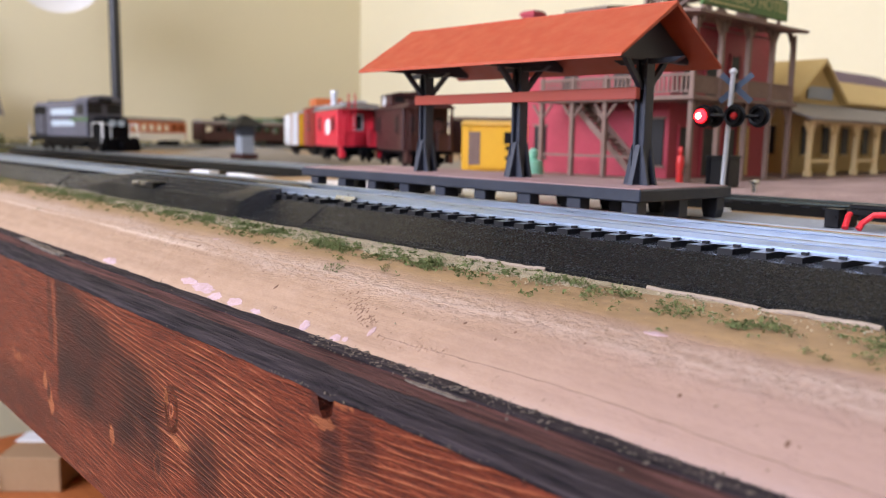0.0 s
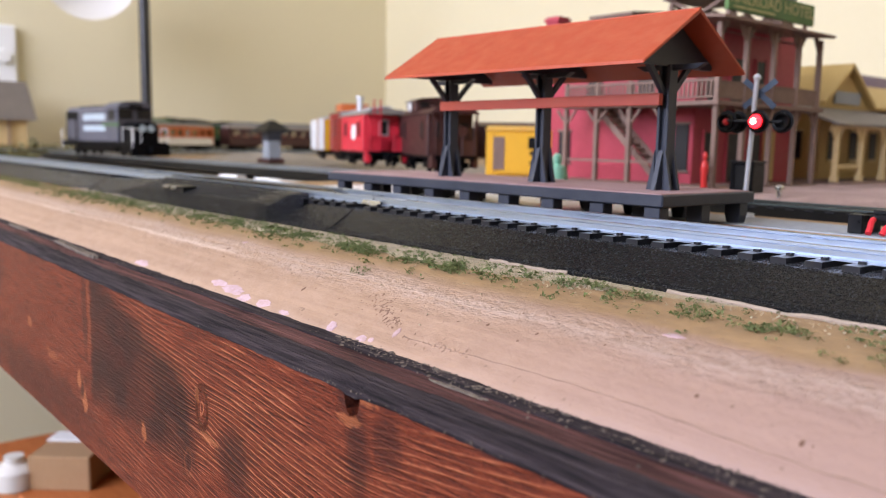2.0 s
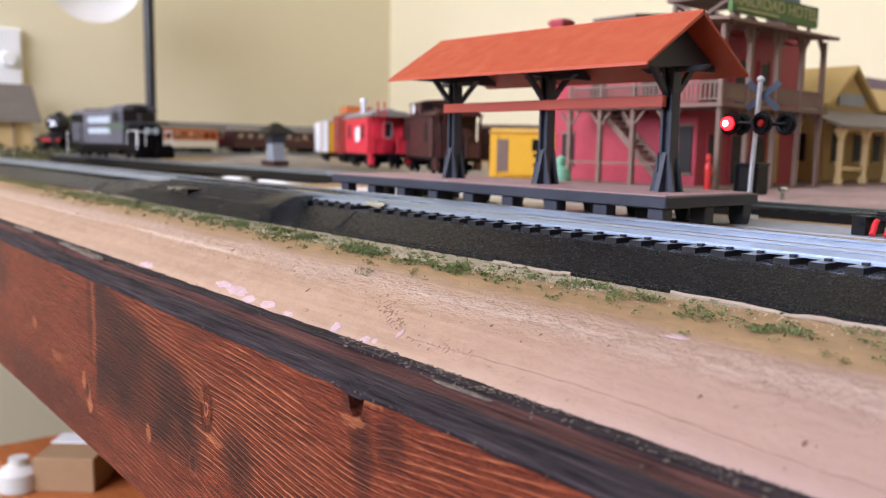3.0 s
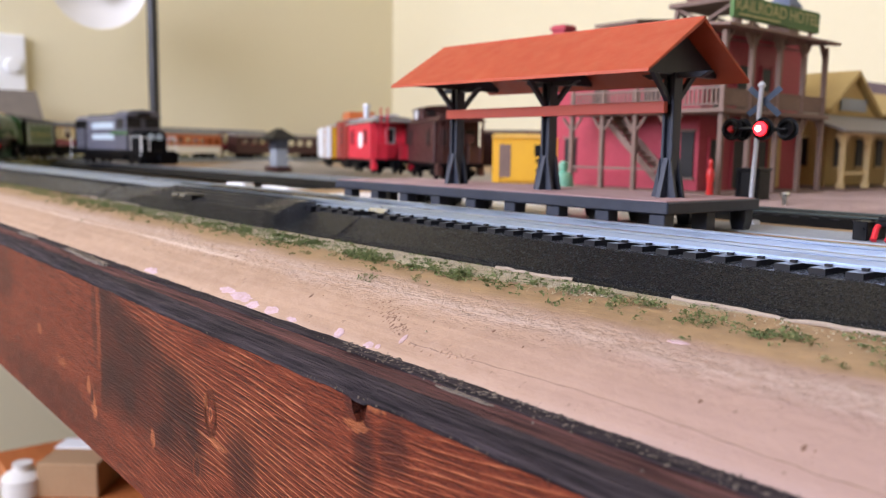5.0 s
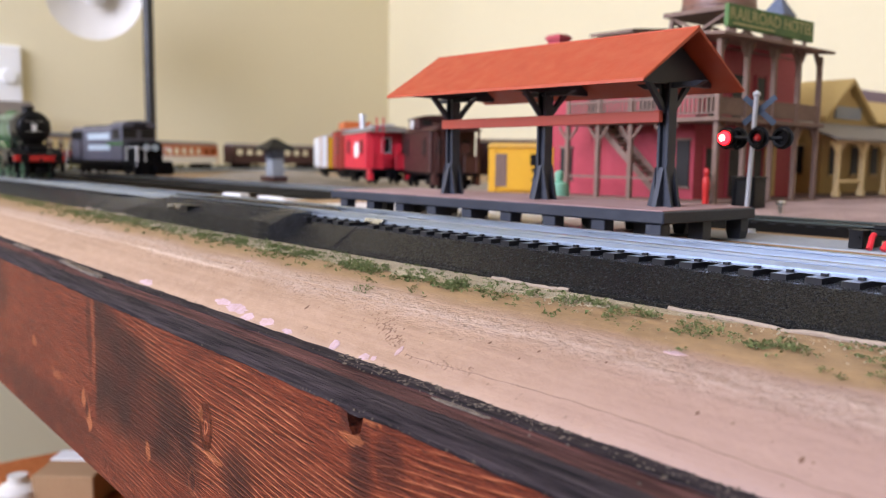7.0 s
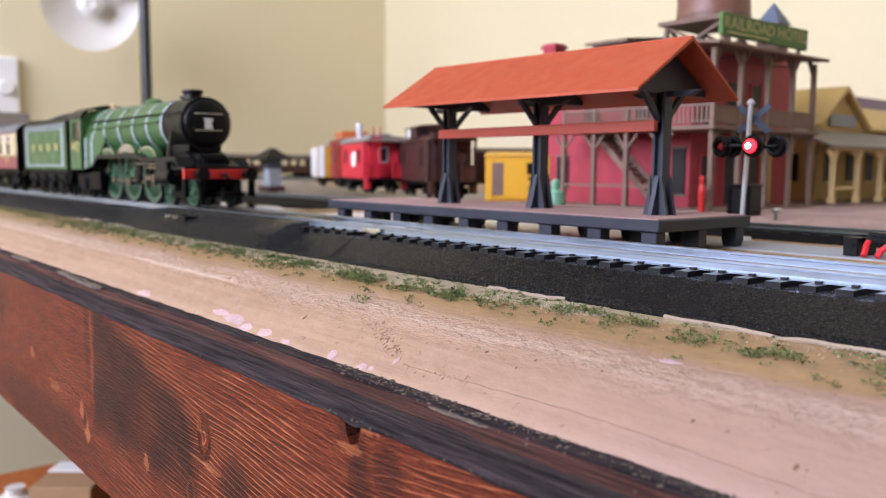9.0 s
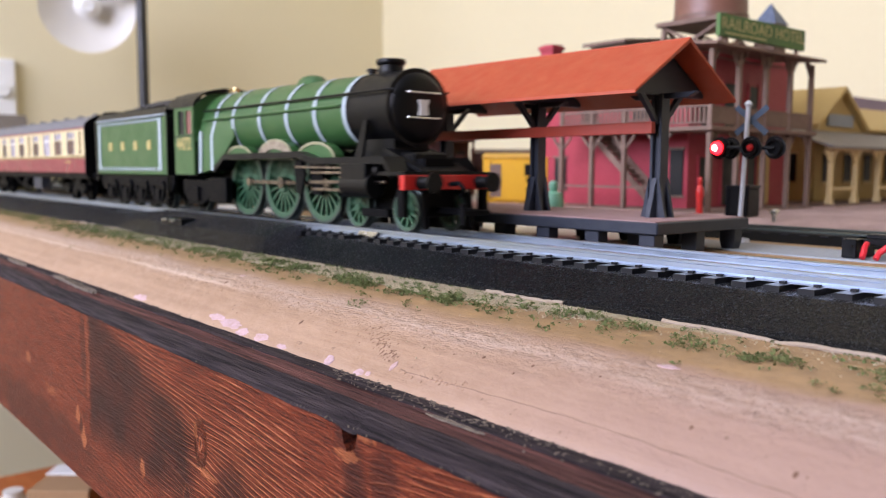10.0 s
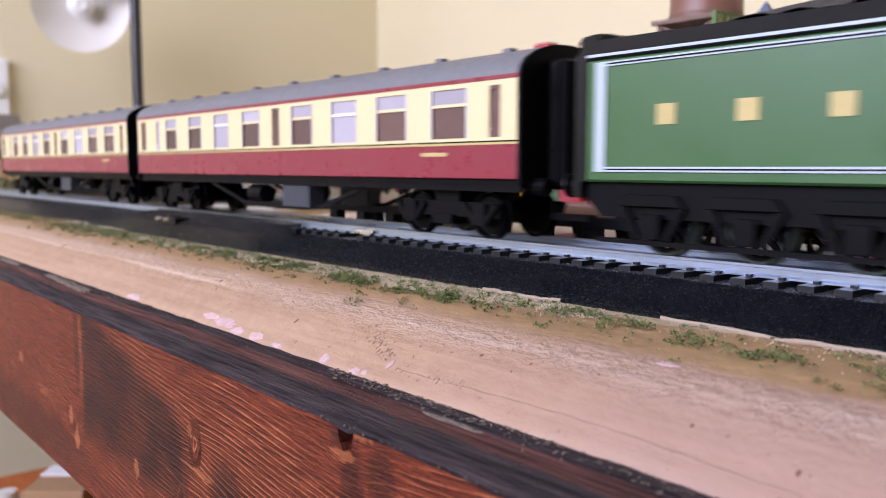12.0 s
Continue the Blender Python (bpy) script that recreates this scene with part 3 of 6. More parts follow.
# ---- the table's front board ----
def build_fascia():
    tb = thing("layout_table", "long table frame with a red-brown stained pine front board", "table")
    part("front_board", made((box, -1470, 3.6, -88, -70, -66, -12.9), (box, 3.6, 8.2, -83, -70, -66, -12.9), (box, 3.6, 8.2, -88, -83, -66, -17.2), (prism, [(3.6, -17.3), (5.4, -17.3), (4.2, -16.2), (3.6, -14.2)], "y", -88, -83), (prism, [(8.2, -17.3), (6.4, -17.3), (7.6, -16.0), (8.2, -13.6)], "y", -88, -83), (box, 8.2, 620, -88, -70, -66, -12.9)), PINE, tb, "red-brown stained pine with knots and dark stains")
    # the blackened top: an inner black strip, a bare brown streak, an outer black bevel
    strips = (("edge_strip", DARK_EDGE, "black painted strip", [(-72.2, -13.2), (-72.2, -10.7), (-74, -10.2), (-77.2, -10.3), (-77.4, -13.2)]),
              ("bare_streak", EDGE_BROWN, "bare purple-brown streak", [(-77.0, -13.2), (-77.0, -10.6), (-78.4, -10.85), (-79.6, -10.6), (-81.4, -10.9), (-83.1, -10.75), (-83.1, -13.2)]),
              ("outer_bevel", DARK_EDGE, "black worn bevel", [(-82.8, -13.2), (-82.9, -10.5), (-84.6, -10.7), (-86.4, -11.2), (-88.1, -12.4), (-88.25, -13.1), (-86, -13.3)]))
    for name, mat, text, prof in strips:
        bm = bmesh.new()
        loops = []
        for i in range(560):
            x = -1470 + i * 5 if i < 228 else -330 + (i - 228) * 1.5
            d = [noise.noise(Vector((x * 0.13, k * 3.1 + prof[0][0], 4))) * 0.28 + noise.noise(Vector((x * 0.6, k * 2.1 + prof[0][0], 8))) * 0.16 for k in range(len(prof))]
            dip = -0.5 * math.exp(-((x - 6) / 2.4) ** 4)
            loops.append([(x, y + e, z + e * 0.6 + (dip if y < -86.2 and z > -13.15 else 0)) for (y, z), e in zip(prof, d)])
        quad_faces(bm, loops)
        part(name, bm, mat, tb, text, smooth=True)
    # flakes of black paint along the upper lip
    rng = random.Random(5)
    bm = bmesh.new()
    for k in range(900):
        x = rng.uniform(-20, 110) if k < 760 else rng.uniform(-320, -20)
        y = -73.4 - abs(rng.gauss(0, 2.0)) if k % 5 else rng.uniform(-88.6, -87.2)
        w = rng.uniform(0.05, 0.22) if k % 7 else rng.uniform(0.25, 0.5)
        if y < -84:
            w *= 0.45
        z = (-10.2 if y > -84 else -12.55) + rng.uniform(-0.05, 0.16)
        pts = [(x + w * math.cos(a) * rng.uniform(0.5, 1.3), y + 0.7 * w * math.sin(a) * rng.uniform(0.5, 1.6) + w * math.cos(a) * 0.4) for a in (0.3, 1.4, 2.5, 3.6, 4.7, 5.8)]
        prism(bm, pts, "z", z - 0.3, z + 0.01)
    part("flaked_paint", bm, WORN_EDGE, tb, "remains of tan paint")["kind"] = "stuff"
    part("table_board", made((box, -1470, 620, -69.3, 985, -66, -14.8)), CARD, tb, "plywood deck under the foam")
    part("table_leg", made((box, 480, 560, 860, 940, -950, -66)), PINE, tb)
    part("table_leg", made((box, -1460, -1380, 890, 970, -950, -66)), PINE, tb)
    part("table_leg", made((box, 500, 580, 0, 80, -950, -66)), PINE, tb)
    part("table_leg", made((box, -1460, -1380, 620, 700, -950, -66)), PINE, tb)


build_fascia()

# ---- the main line ----
XS, R1, R2 = -700.0, 640.0, 285.0
A1, A2 = R1 * math.pi / 2, R2 * math.pi / 2


def path(s):
    """Place and heading (degrees from +x) on the main line at s mm; s = x on the straight."""
    if s >= XS:
        return s, 0.0, 0.0
    d = XS - s
    if d < A1:
        a = d / R1
        return XS - R1 * math.sin(a), R1 - R1 * math.cos(a), -math.degrees(a)
    d -= A1
    if d < A2:
        a = math.pi / 2 + d / R2
        return XS - R1 + R2 - R2 * math.sin(a), R1 - R2 * math.cos(a), -math.degrees(a)
    return XS - R1 + R2 + d - A2, R1 + R2, -180.0


def sweep(bm, profile, rows, lift=0.0):
    """Pushes a closed (across, z) profile along rows of x, y, heading."""
    loops = []
    for x, y, h in rows:
        a = radians(h)
        loops.append([(x - math.sin(a) * o, y + math.cos(a) * o, z + lift) for o, z in profile])
    quad_faces(bm, loops)


BED = [(-27.4, 0), (-27.3, 1.1), (-25.4, 1.3), (-17, 6.9), (17, 6.9), (25.4, 1.3), (27.3, 1.1), (27.4, 0)]
RAIL = [(-1.5, 8.0), (-1.5, 8.35), (-0.45, 8.7), (-0.45, 9.7), (-0.75, 9.9), (-0.75, 10.4), (-0.55, 10.5), (0.55, 10.5), (0.75, 10.4), (0.75, 9.9), (0.45, 9.7), (0.45, 8.7), (1.5, 8.35), (1.5, 8.0)]


def build_main_line():
    tr = thing("main_line_track", "model track with nickel rails on black plastic roadbed", "track")
    tr["kind"] = "structure"
    cuts = [620, 140, -100.4, -128, -250, -334, -580, -700]
    for a, b in zip(cuts, cuts[1:]):
        if a == -128:  # the next length starts short of the crossing piece, behind a wedge-shaped gap
            a = -138.5
        if b == -128:
            loops = [[(x, y, z) for y, z in BED] for x in (a - 0.25, -127.5)] + [[(-127.5 - 9.0 * (1 - z / 6.9), y, z) for y, z in BED]]
            part("roadbed", made((quad_faces, [loops[0], loops[2]])), ROADBED, tr, bevel=0.25)
            continue
        part("roadbed", made((sweep, BED, [(a - 0.25, 0, 0), (b + 0.25, 0, 0)])), ROADBED, tr, bevel=0.25)
    far = [-700 - i * (A1 + A2 + 600) / 90 for i in range(91)]
    part("roadbed", made((sweep, BED, [path(s) for s in far])), ROADBED, tr)
    for side in (-8.95, 8.95):
        prof = [(o + side, z) for o, z in RAIL]
        part("rail", made((sweep, prof, [(620, 0, 0), (-100.2, 0, 0)])), STEEL, tr)
        part("rail", made((sweep, prof, [(-100.6, 0, 0), (-700, 0, 0)])), STEEL, tr)
        part("rail", made((sweep, prof, [path(s) for s in far])), STEEL, tr)
        for x in (-100.4, 140.0):
            sgn = -1 if side < 0 else 1
            part("rail_joiner", made((box, x - 5, x + 5, side - 1.9, side + 1.9, 8.0, 8.9), (box, x - 5, x + 5, side + sgn * 0.5, side + sgn * 1.3, 8.5, 9.5)), CHROME, tr)
    sl = mesh_of("sleeper", made((box, -1.55, 1.55, -15.2, 15.2, 6.3, 8.0), (box, -0.55, 0.55, -11.4, -9.9, 7.9, 8.5), (box, -0.55, 0.55, -8, -6.5, 7.9, 8.5), (box, -0.55, 0.55, 6.5, 8, 7.9, 8.5), (box, -0.55, 0.55, 9.9, 11.4, 7.9, 8.5)), SLEEPER)
    x = 133.0
    while x > -146:
        if abs(x + 100.4) > 2.5:
            piece("sleeper", sl, tr, at(x, 0, 0))
        x -= 6.72
    verts, faces = [], []
    s = -337.0
    while s > -2300:
        px, py, h = path(s)
        a = radians(h)
        c, n = math.cos(a), math.sin(a)
        k = len(verts)
        for dx, dy, dz in ((-1.5, -15, 6.4), (1.5, -15, 6.4), (1.5, 15, 6.4), (-1.5, 15, 6.4), (-1.5, -15, 8), (1.5, -15, 8), (1.5, 15, 8), (-1.5, 15, 8)):
            verts.append(((px + dx * c - dy * n) * MM, (py + dx * n + dy * c) * MM, dz * MM))
        faces += [(k + 4, k + 5, k + 6, k + 7), (k, k + 1, k + 5, k + 4), (k + 1, k + 2, k + 6, k + 5), (k + 2, k + 3, k + 7, k + 6), (k + 3, k, k + 4, k + 7)]
        s -= 6.72
    me = bpy.data.meshes.new("far_sleepers")
    me.from_pydata(verts, [], faces)
    me.materials.append(SLEEPER)
    ob = new("far_sleepers", me)
    ob.parent = tr
    ob["kind"] = "stuff"


build_main_line()


def build_rerailer():
    """The moulded crossing piece over the rails, with the feed socket in its shoulder."""
    rr = thing("rerailer_crossing", "black plastic rerailer piece with ramps and a feed socket", "track piece")
    xa, xb, ra = -258, -141, 40
    bm = bmesh.new()
    low, high = [(-27.4, 0.2), (-26.4, 1.4), (-17, 7.2), (-10.8, 7.6), (-10.8, 6.7), (-20, 0.2)], [(-28.8, 0.2), (-28.0, 6.6), (-18, 9.7), (-10.8, 9.9), (-10.8, 6.7), (-20, 0.2)]
    quad_faces(bm, [[(x, y, z) for y, z in p] for x, p in ((xa - ra, low), (xa, high), (xb - 3, high), (xb + 3.4, [(-28.2, 0.2), (-26.8, 5.6), (-18, 9.4), (-10.8, 9.7), (-10.8, 6.7), (-20, 0.2)]))])
    part("near_shoulder", bm, ROADBED, rr, bevel=0.3)
    bm = bmesh.new()
    quad_faces(bm, [[(x, -y, z) for y, z in p[::-1]] for x, p in ((xa - ra, low), (xa, high), (xb, high), (xb + 8, low))])
    part("far_shoulder", bm, ROADBED, rr)
    bm = bmesh.new()
    quad_faces(bm, [[(x, y, z) for y, z in ((-w, 6.7), (-w, h), (w, h), (w, 6.7))] for x, w, h in ((xa - ra, 1.5, 8), (xa, 6.9, 10.1), (xb - 10, 6.9, 10.1), (xb + 8, 1.5, 8))])
    part("centre_deck", bm, ROADBED, rr)
    for k in range(5):
        y = -26 + k * 3.2
        z = 6.6 + (y + 28) * 3.1 / 10
        part("rib", made((box, xa + 4, xb - 14 + k, y - 0.25, y + 0.25, z - 0.3, z + 0.28)), ROADBED, rr)
    sock = part("feed_socket", made((prism, [(-226, -28.4), (-206, -28.4), (-206, -20), (-226, -20)], "z", 6.2, 8.6)), LOCO_BLACK, rr, "black feed socket")
    for x in (-221.5, -213.5):
        part("contact", made((cyl, (x, -30.4, 7.9), (x + 0.6, -27, 7.9), 0.9, 0.9, 8)), CHROME, sock, "bright metal contact")


build_rerailer()


def build_inner_track():
    """The second line, on a low bed, behind the platform."""
    tr = thing("inner_track", "second model track with dull rails on a low dark bed", "track")
    tr["kind"] = "structure"
    y0 = 124
    rows = [(620, y0, 0), (-950, y0, 0)]
    part("bed", made((sweep, [(-20, 3.5), (-19, 4.6), (-14, 8.2), (14, 8.2), (22, 3.5)], rows)), FRAME_BLACK, tr)
    for side in (-8.95, 8.95):
        part("rail", made((sweep, [(o + side, z - 0.6) for o, z in RAIL], [(-170, y0, 0), (-950, y0, 0)])), STEEL, tr)
        part("rail", made((sweep, [(o + side, z - 1.6) for o, z in RAIL], [(620, y0, 0), (-169.5, y0, 0)])), TYRE, tr, "dark dull rail")
    bm = bmesh.new()
    x = 300.0
    while x > -950:
        box(bm, x - 1.4, x + 1.4, y0 - 15, y0 + 15, 6.6, 7.9)
        x -= 6.9
    ob = part("far_sleepers", bm, SLEEPER, tr)
    ob["kind"] = "stuff"
    # curved yard tracks
    yard = thing("yard_track", "curved yard tracks with dull rails on grey ballast", "track")
    yard["kind"] = "structure"
    for r in (575.0,):
        rows = [(-700 - r * math.sin(a), 640 - r * math.cos(a), -math.degrees(a)) for a in [math.radians(25 + 3 * i) for i in range(32)]]
        part("bed", made((sweep, [(-20, 0), (-15, 4), (15, 4), (20, 0)], rows)), BALLAST, yard)
        for side in (-8.95, 8.95):
            part("rail", made((sweep, [(o + side, z - 2.5) for o, z in RAIL], rows)), STEEL, yard)


build_inner_track()
single("foam_board", made((box, -60, 300, 66, 94, 3.6, 5.4)), FOAM_WHITE, "strip of bare pale grey foam board between the tracks", "board", bevel=0.3)

sheet_z = max(ground_z(x, y) for x in range(-250, -60, 10) for y in range(58, 101, 6)) + 0.15
single("white_foam_sheet", made((box, -250, -62, 58, 100, sheet_z - 0.6, sheet_z)), WHITE, "thin white foam sheet under the platform", "foam sheet")
# ---- platform shelter ----
def build_shelter():
    sh = thing("platform_shelter", "station platform shelter with an orange roof on dark grey posts", "shelter")
    x0, x1, y0, y1 = -187, -17.6, 27.5, 74.5
    deck = part("deck", made((box, x0, x1, y0, y1, 11.6, 15.0)), GREY_PLASTIC, sh, bevel=0.35)
    part("deck_top", made((box, x0 + 1, x1 - 1, y0 + 0.8, y1 - 0.8, 14.9, 15.25)), DECKTOP, deck, "brown-red speckled deck surface", bevel=0.1)
    leg = mesh_of("leg", made((prism, [(-2.6, 5.6), (-2.6, 11.6), (2.6, 11.6), (2.6, 5.6), (1.5, -0.2), (-1.5, -0.2)], "y", -2.2, 2.2)), GREY_PLASTIC, 0.2)
    for i in range(9):
        for y, z in ((y0 + 3.2, 0), ((y0 + y1) / 2, 2.0), (y1 - 3.2, 4.4)):
            piece("leg", leg, sh, at(x0 + 8.5 + i * 19.6, y, z) @ Matrix.Diagonal((1, 1, (11.7 - z) / 11.8, 1)))
    for px in (-132, -83, -33):
        post = part("post", made((box, px - 1.9, px + 1.9, 48.4, 49.6, 15.2, 52), (box, px - 2.0, px - 1.0, 47, 51, 15.2, 52), (box, px + 1.0, px + 2.0, 47, 51, 15.2, 52)), GREY_PLASTIC, sh, bevel=0.15)
        for sx in (-1, 1):
            part("gusset", made((prism, [(px + sx * 1.9, 15.2), (px + sx * 4.4, 15.2), (px + sx * 3.7, 18), (px + sx * 1.9, 27)], "y", 46.6, 47.6), (prism, [(px + sx * 1.9, 15.2), (px + sx * 4.4, 15.2), (px + sx * 3.7, 18), (px + sx * 1.9, 27)], "y", 50.4, 51.4)), GREY_PLASTIC, post)
        part("gusset", made((prism, [(47, 15.2), (43.8, 15.2), (44.6, 18), (47, 27)], "x", px - 0.8, px + 0.8), (prism, [(51, 15.2), (54.2, 15.2), (53.4, 18), (51, 27)], "x", px - 0.8, px + 0.8)), GREY_PLASTIC, post)
        part("cross_arm", made((prism, [(28.5, 51.6), (69.5, 51.6), (69.5, 53), (49, 65.4), (28.5, 53)], "x", px - 1.1, px + 1.1)), GREY_PLASTIC, post)
        for sy in (-1, 1):
            part("brace", made((bar, (px, 49 + sy * 1.6, 43.4), (px, 49 + sy * 10.2, 52.2), 1.5, 1.6)), GREY_PLASTIC, post)
    for px in (-132, -83, -33):
        part("eaves_arm", made((prism, [(px - 11, 52.0), (px - 8, 50.4), (px + 10, 50.4), (px + 13, 52.0)], "y", 47.8, 50.2)), GREY_PLASTIC, sh, bevel=0.15)
    part("lower_beam", made((box, -133.2, -32.4, 44.2, 46.1, 40.2, 43.6)), RED_BEAM, sh, "long red beam between the posts", bevel=0.2)
    # two roof slopes with a moulded seam
    for sy, ye, name in ((-1, 24.0, "roof_slope"), (1, 74.2, "roof_slope")):
        slope = part(name, made((quad_faces, [[(x, y, z + up) for y, z in ((49, 67.6), (ye, 51.4), (ye + sy * 0.2, 50.3), (49, 66.2))] for x, up in ((-141.5, 0.75), (-23.2, -0.2))])), ORANGE_ROOF, sh, bevel=0.18)
        for x in (-101, -62):
            yy, zz = (49 + ye) / 2, (67.6 + 51.4) / 2
            part("seam", made((bar, (x, 49 + (ye - 49) * 0.02, 67.6 - 16.2 * 0.02), (x, 49 + (ye - 49) * 0.985, 67.6 - 16.2 * 0.985), 0.35, 0.16)), ORANGE_ROOF, slope)
    part("ridge_cap", made((cyl, (-141.4, 49, 67.95), (-23.3, 49, 67.0), 0.6, 0.6, 8)), ORANGE_ROOF, sh)


build_shelter()


# ---- crossing signal ----
def build_signal():
    sg = thing("crossing_signal", "silver railway crossing signal with red flashing lamps and crossbuck", "signal", at(-32, 95, 4.5))
    part("base", made((cyl, (0, 0, 0), (0, 0, 2), 3.2, 2.6, 12)), SILVER, sg)
    part("mast", made((cyl, (-0.9, 0, 2), (0.9, 0, 46.5), 0.85, 0.85, 10)), SILVER, sg, "silver leaning mast", smooth=True)
    part("cap", made((lathe, (0.9, 0, 46.2), (0, 0, 1), [(0, 1.3), (0.6, 1.4), (1.2, 1.0), (1.8, 0.3)], 10)), SILVER, sg)
    for a in (42, -42):
        blade = part("crossbuck_blade", made((box, -6.6, 6.6, -0.3, 0.3, -0.95, 0.95)), SIGNAL_BLUE, sg, "blue-grey blade seen from behind")
        blade.matrix_basis = pose(1.4 * MM, 1.4 * MM, 41.5 * MM, 0, a, 25)
    part("cross_arm", made((cyl, (-8.2, -1.2, 32.6), (9.6, 1.8, 32.2), 0.6, 0.6, 8)), LOCO_BLACK, sg)
    for x, y, kind, r in ((-8.9, -1.6, DIM_RED, 1.2), (2.9, -2.2, DIM_RED, 1.2), (-7.6, 3.0, None, 0), (9.2, 1.8, None, 0)):
        head = part("lamp_hood", made((lathe, (x, y + 2.6, 32.4), (0, -1, 0), [(0, 1.4), (0.7, 3.5), (1.6, 3.8), (1.7, 3.0), (3.2, 2.9), (3.0, 2.2), (1.6, 1.9)], 20)), LOCO_BLACK, sg, smooth=True)
        if kind:
            part("lens", made((lathe, (x, y + 0.6, 32.4), (0, -1, 0), [(0, r), (0.6, r * 0.86), (1.0, r * 0.5)], 14)), kind, head, "glowing red lens")


build_signal()


# ---- hotel ----
def build_hotel():
    ht = thing("model_hotel", "crimson two-storey model hotel with brown timber porches and green sign", "building")
    z0, zf, zr = 7.6, 48.5, 88.5
    wx0, wx1, wy0, wy1 = -238, -134, 215, 318
    part("wall", made((box, wx0, wx1, wy0, wy1, z0, zr + 1)), CRIMSON_WALL, ht, bevel=0.4)
    part("parapet", made((box, wx0 - 1, wx1 + 1, wy0 - 1, wy0 + 4, zr + 1, zr + 4.5), (box, wx1 - 3, wx1 + 1, wy0 + 4, wy1, zr + 1, zr + 4.5)), CRIMSON_WALL, ht)
    part("roof", made((box, wx0, wx1, wy0 + 4, wy1, zr, zr + 1.6)), GREY_ROOFING, ht)
    part("roof_house", made((prism, [(240, zr + 1), (240, zr + 15), (290, zr + 21), (290, zr + 1)], "x", -222, -196)), GREY_ROOFING, ht, "grey lean-to on the roof", bevel=0.3)
    part("roof_house_cap", made((prism, [(236, zr + 15), (236, zr + 17), (294, zr + 23), (294, zr + 21)], "x", -225, -193)), BROWN_TIMBER, ht)
    part("chimney", made((box, -246, -236, 221, 230, zr - 40, zr + 17), (box, -247, -235, 220, 231, zr + 14, zr + 16)), CRIMSON_WALL, ht)
    cup = part("roof_turret", made((box, -172, -158, 341, 355, zr - 60, zr + 34)), BROWN_TIMBER, ht)
    part("turret_spire", made((lathe, (-165, 348, zr + 33), (0, 0, 1), [(0, 11.5), (0.6, 11), (14, 0.4)], 4)), BLUE_ROOF, cup, "blue slate pyramid roof")
    # porches along the front (x = -109) and the side (y = 195)
    part("porch_floor", made((box, -236, -107, 193, 215, z0, z0 + 1.6), (box, -134, -107, 215, 297, z0, z0 + 1.6)), BROWN_TIMBER, ht)
    part("gallery_floor", made((box, -206, -106.5, 192.5, 215, zf, zf + 2.2), (box, -134, -106.5, 215, 297, zf, zf + 2.2)), BROWN_TIMBER, ht, bevel=0.2)
    part("porch_roof", made((prism, [(-138, zr + 3.2), (-138, zr + 4.8), (-103.5, zr + 1.4), (-103.5, zr - 0.2)], "y", 190, 299)), BROWN_TIMBER, ht, bevel=0.2)
    post = mesh_of("porch_post", made((box, -1.25, 1.25, -1.25, 1.25, 0, 40.4)), BROWN_TIMBER, 0.2)
    ys = (196, 220, 246, 271, 294)
    for y in ys:
        for z in (z0 + 1.6, zf + 2.2 - 0.6):
            p = piece("porch_post", post, ht, at(-109.5, y, z) @ Matrix.Diagonal((1, 1, 0.97 if z < 20 else 0.92, 1)))
            for sy in (-1, 1):
                if (y, sy) not in ((196, -1), (294, 1)):
                    zt = zf if z < 20 else zr + 0.4
                    part("bracket", made((bar, (-109.5, y + sy * 1, zt - 8.5), (-109.5, y + sy * 6.5, zt - 0.8), 1.1, 1.2), (bar, (-109.5, y + sy * 0.8, zt - 4.5), (-109.5, y + sy * 3.6, zt - 0.8), 0.9, 0.9)), BROWN_TIMBER, ht)
    for x in (-204, -182, -160, -138):
        piece("porch_post", post, ht, at(x, 195.5, z0 + 1.6) @ Matrix.Diagonal((1, 1, 0.97, 1)))
        for sx in (-1, 1):
            part("bracket", made((bar, (x + sx, 195.5, zf - 8), (x + sx * 7, 195.5, zf - 0.8), 1.1, 1.1)), BROWN_TIMBER, ht)
    for x in (-204, -182, -160):
        piece("gallery_post", mesh_of("gallery_post", made((box, -1.0, 1.0, -1.0, 1.0, 0, 11.5)), BROWN_TIMBER), ht, at(x, 195.5, zf + 2))
    # balustrades: rails and pickets
    part("balustrade_rail", made((box, -205, -108, 194.8, 196.2, zf + 11.4, zf + 12.8), (box, -205, -108, 195, 196, zf + 3.6, zf + 4.4), (box, -110.2, -108.8, 196, 295, zf + 10.4, zf + 11.8), (box, -110, -109, 196, 295, zf + 3.2, zf + 4.2)), BROWN_TIMBER, ht)
    pk = mesh_of("picket", made((box, -0.5, 0.5, -0.4, 0.4, 0, 8.4)), BROWN_TIMBER)
    for i in range(38):
        piece("picket", pk, ht, at(-202.5 + i * 2.5, 195.5, zf + 3.4))
    part("balustrade_panel", made((box, -109.9, -109.1, 197, 294, zf + 3.6, zf + 11)), BROWN_TIMBER, ht)
    part("yard_rail", made((box, -212, -134, 195, 196, z0 + 12, z0 + 13.2)), BROWN_TIMBER, ht)
    # outside stair
    stair = part("stair_string", made((bar, (-188, 203, zf), (-146, 203, z0 + 3), 1.2, 3.4), (bar, (-188, 212, zf), (-146, 212, z0 + 3), 1.2, 3.4)), BROWN_TIMBER, ht, "brown outside stair")
    tread = mesh_of("tread", made((box, -2, 2, 203, 212, 0, 0.8)), BROWN_TIMBER)
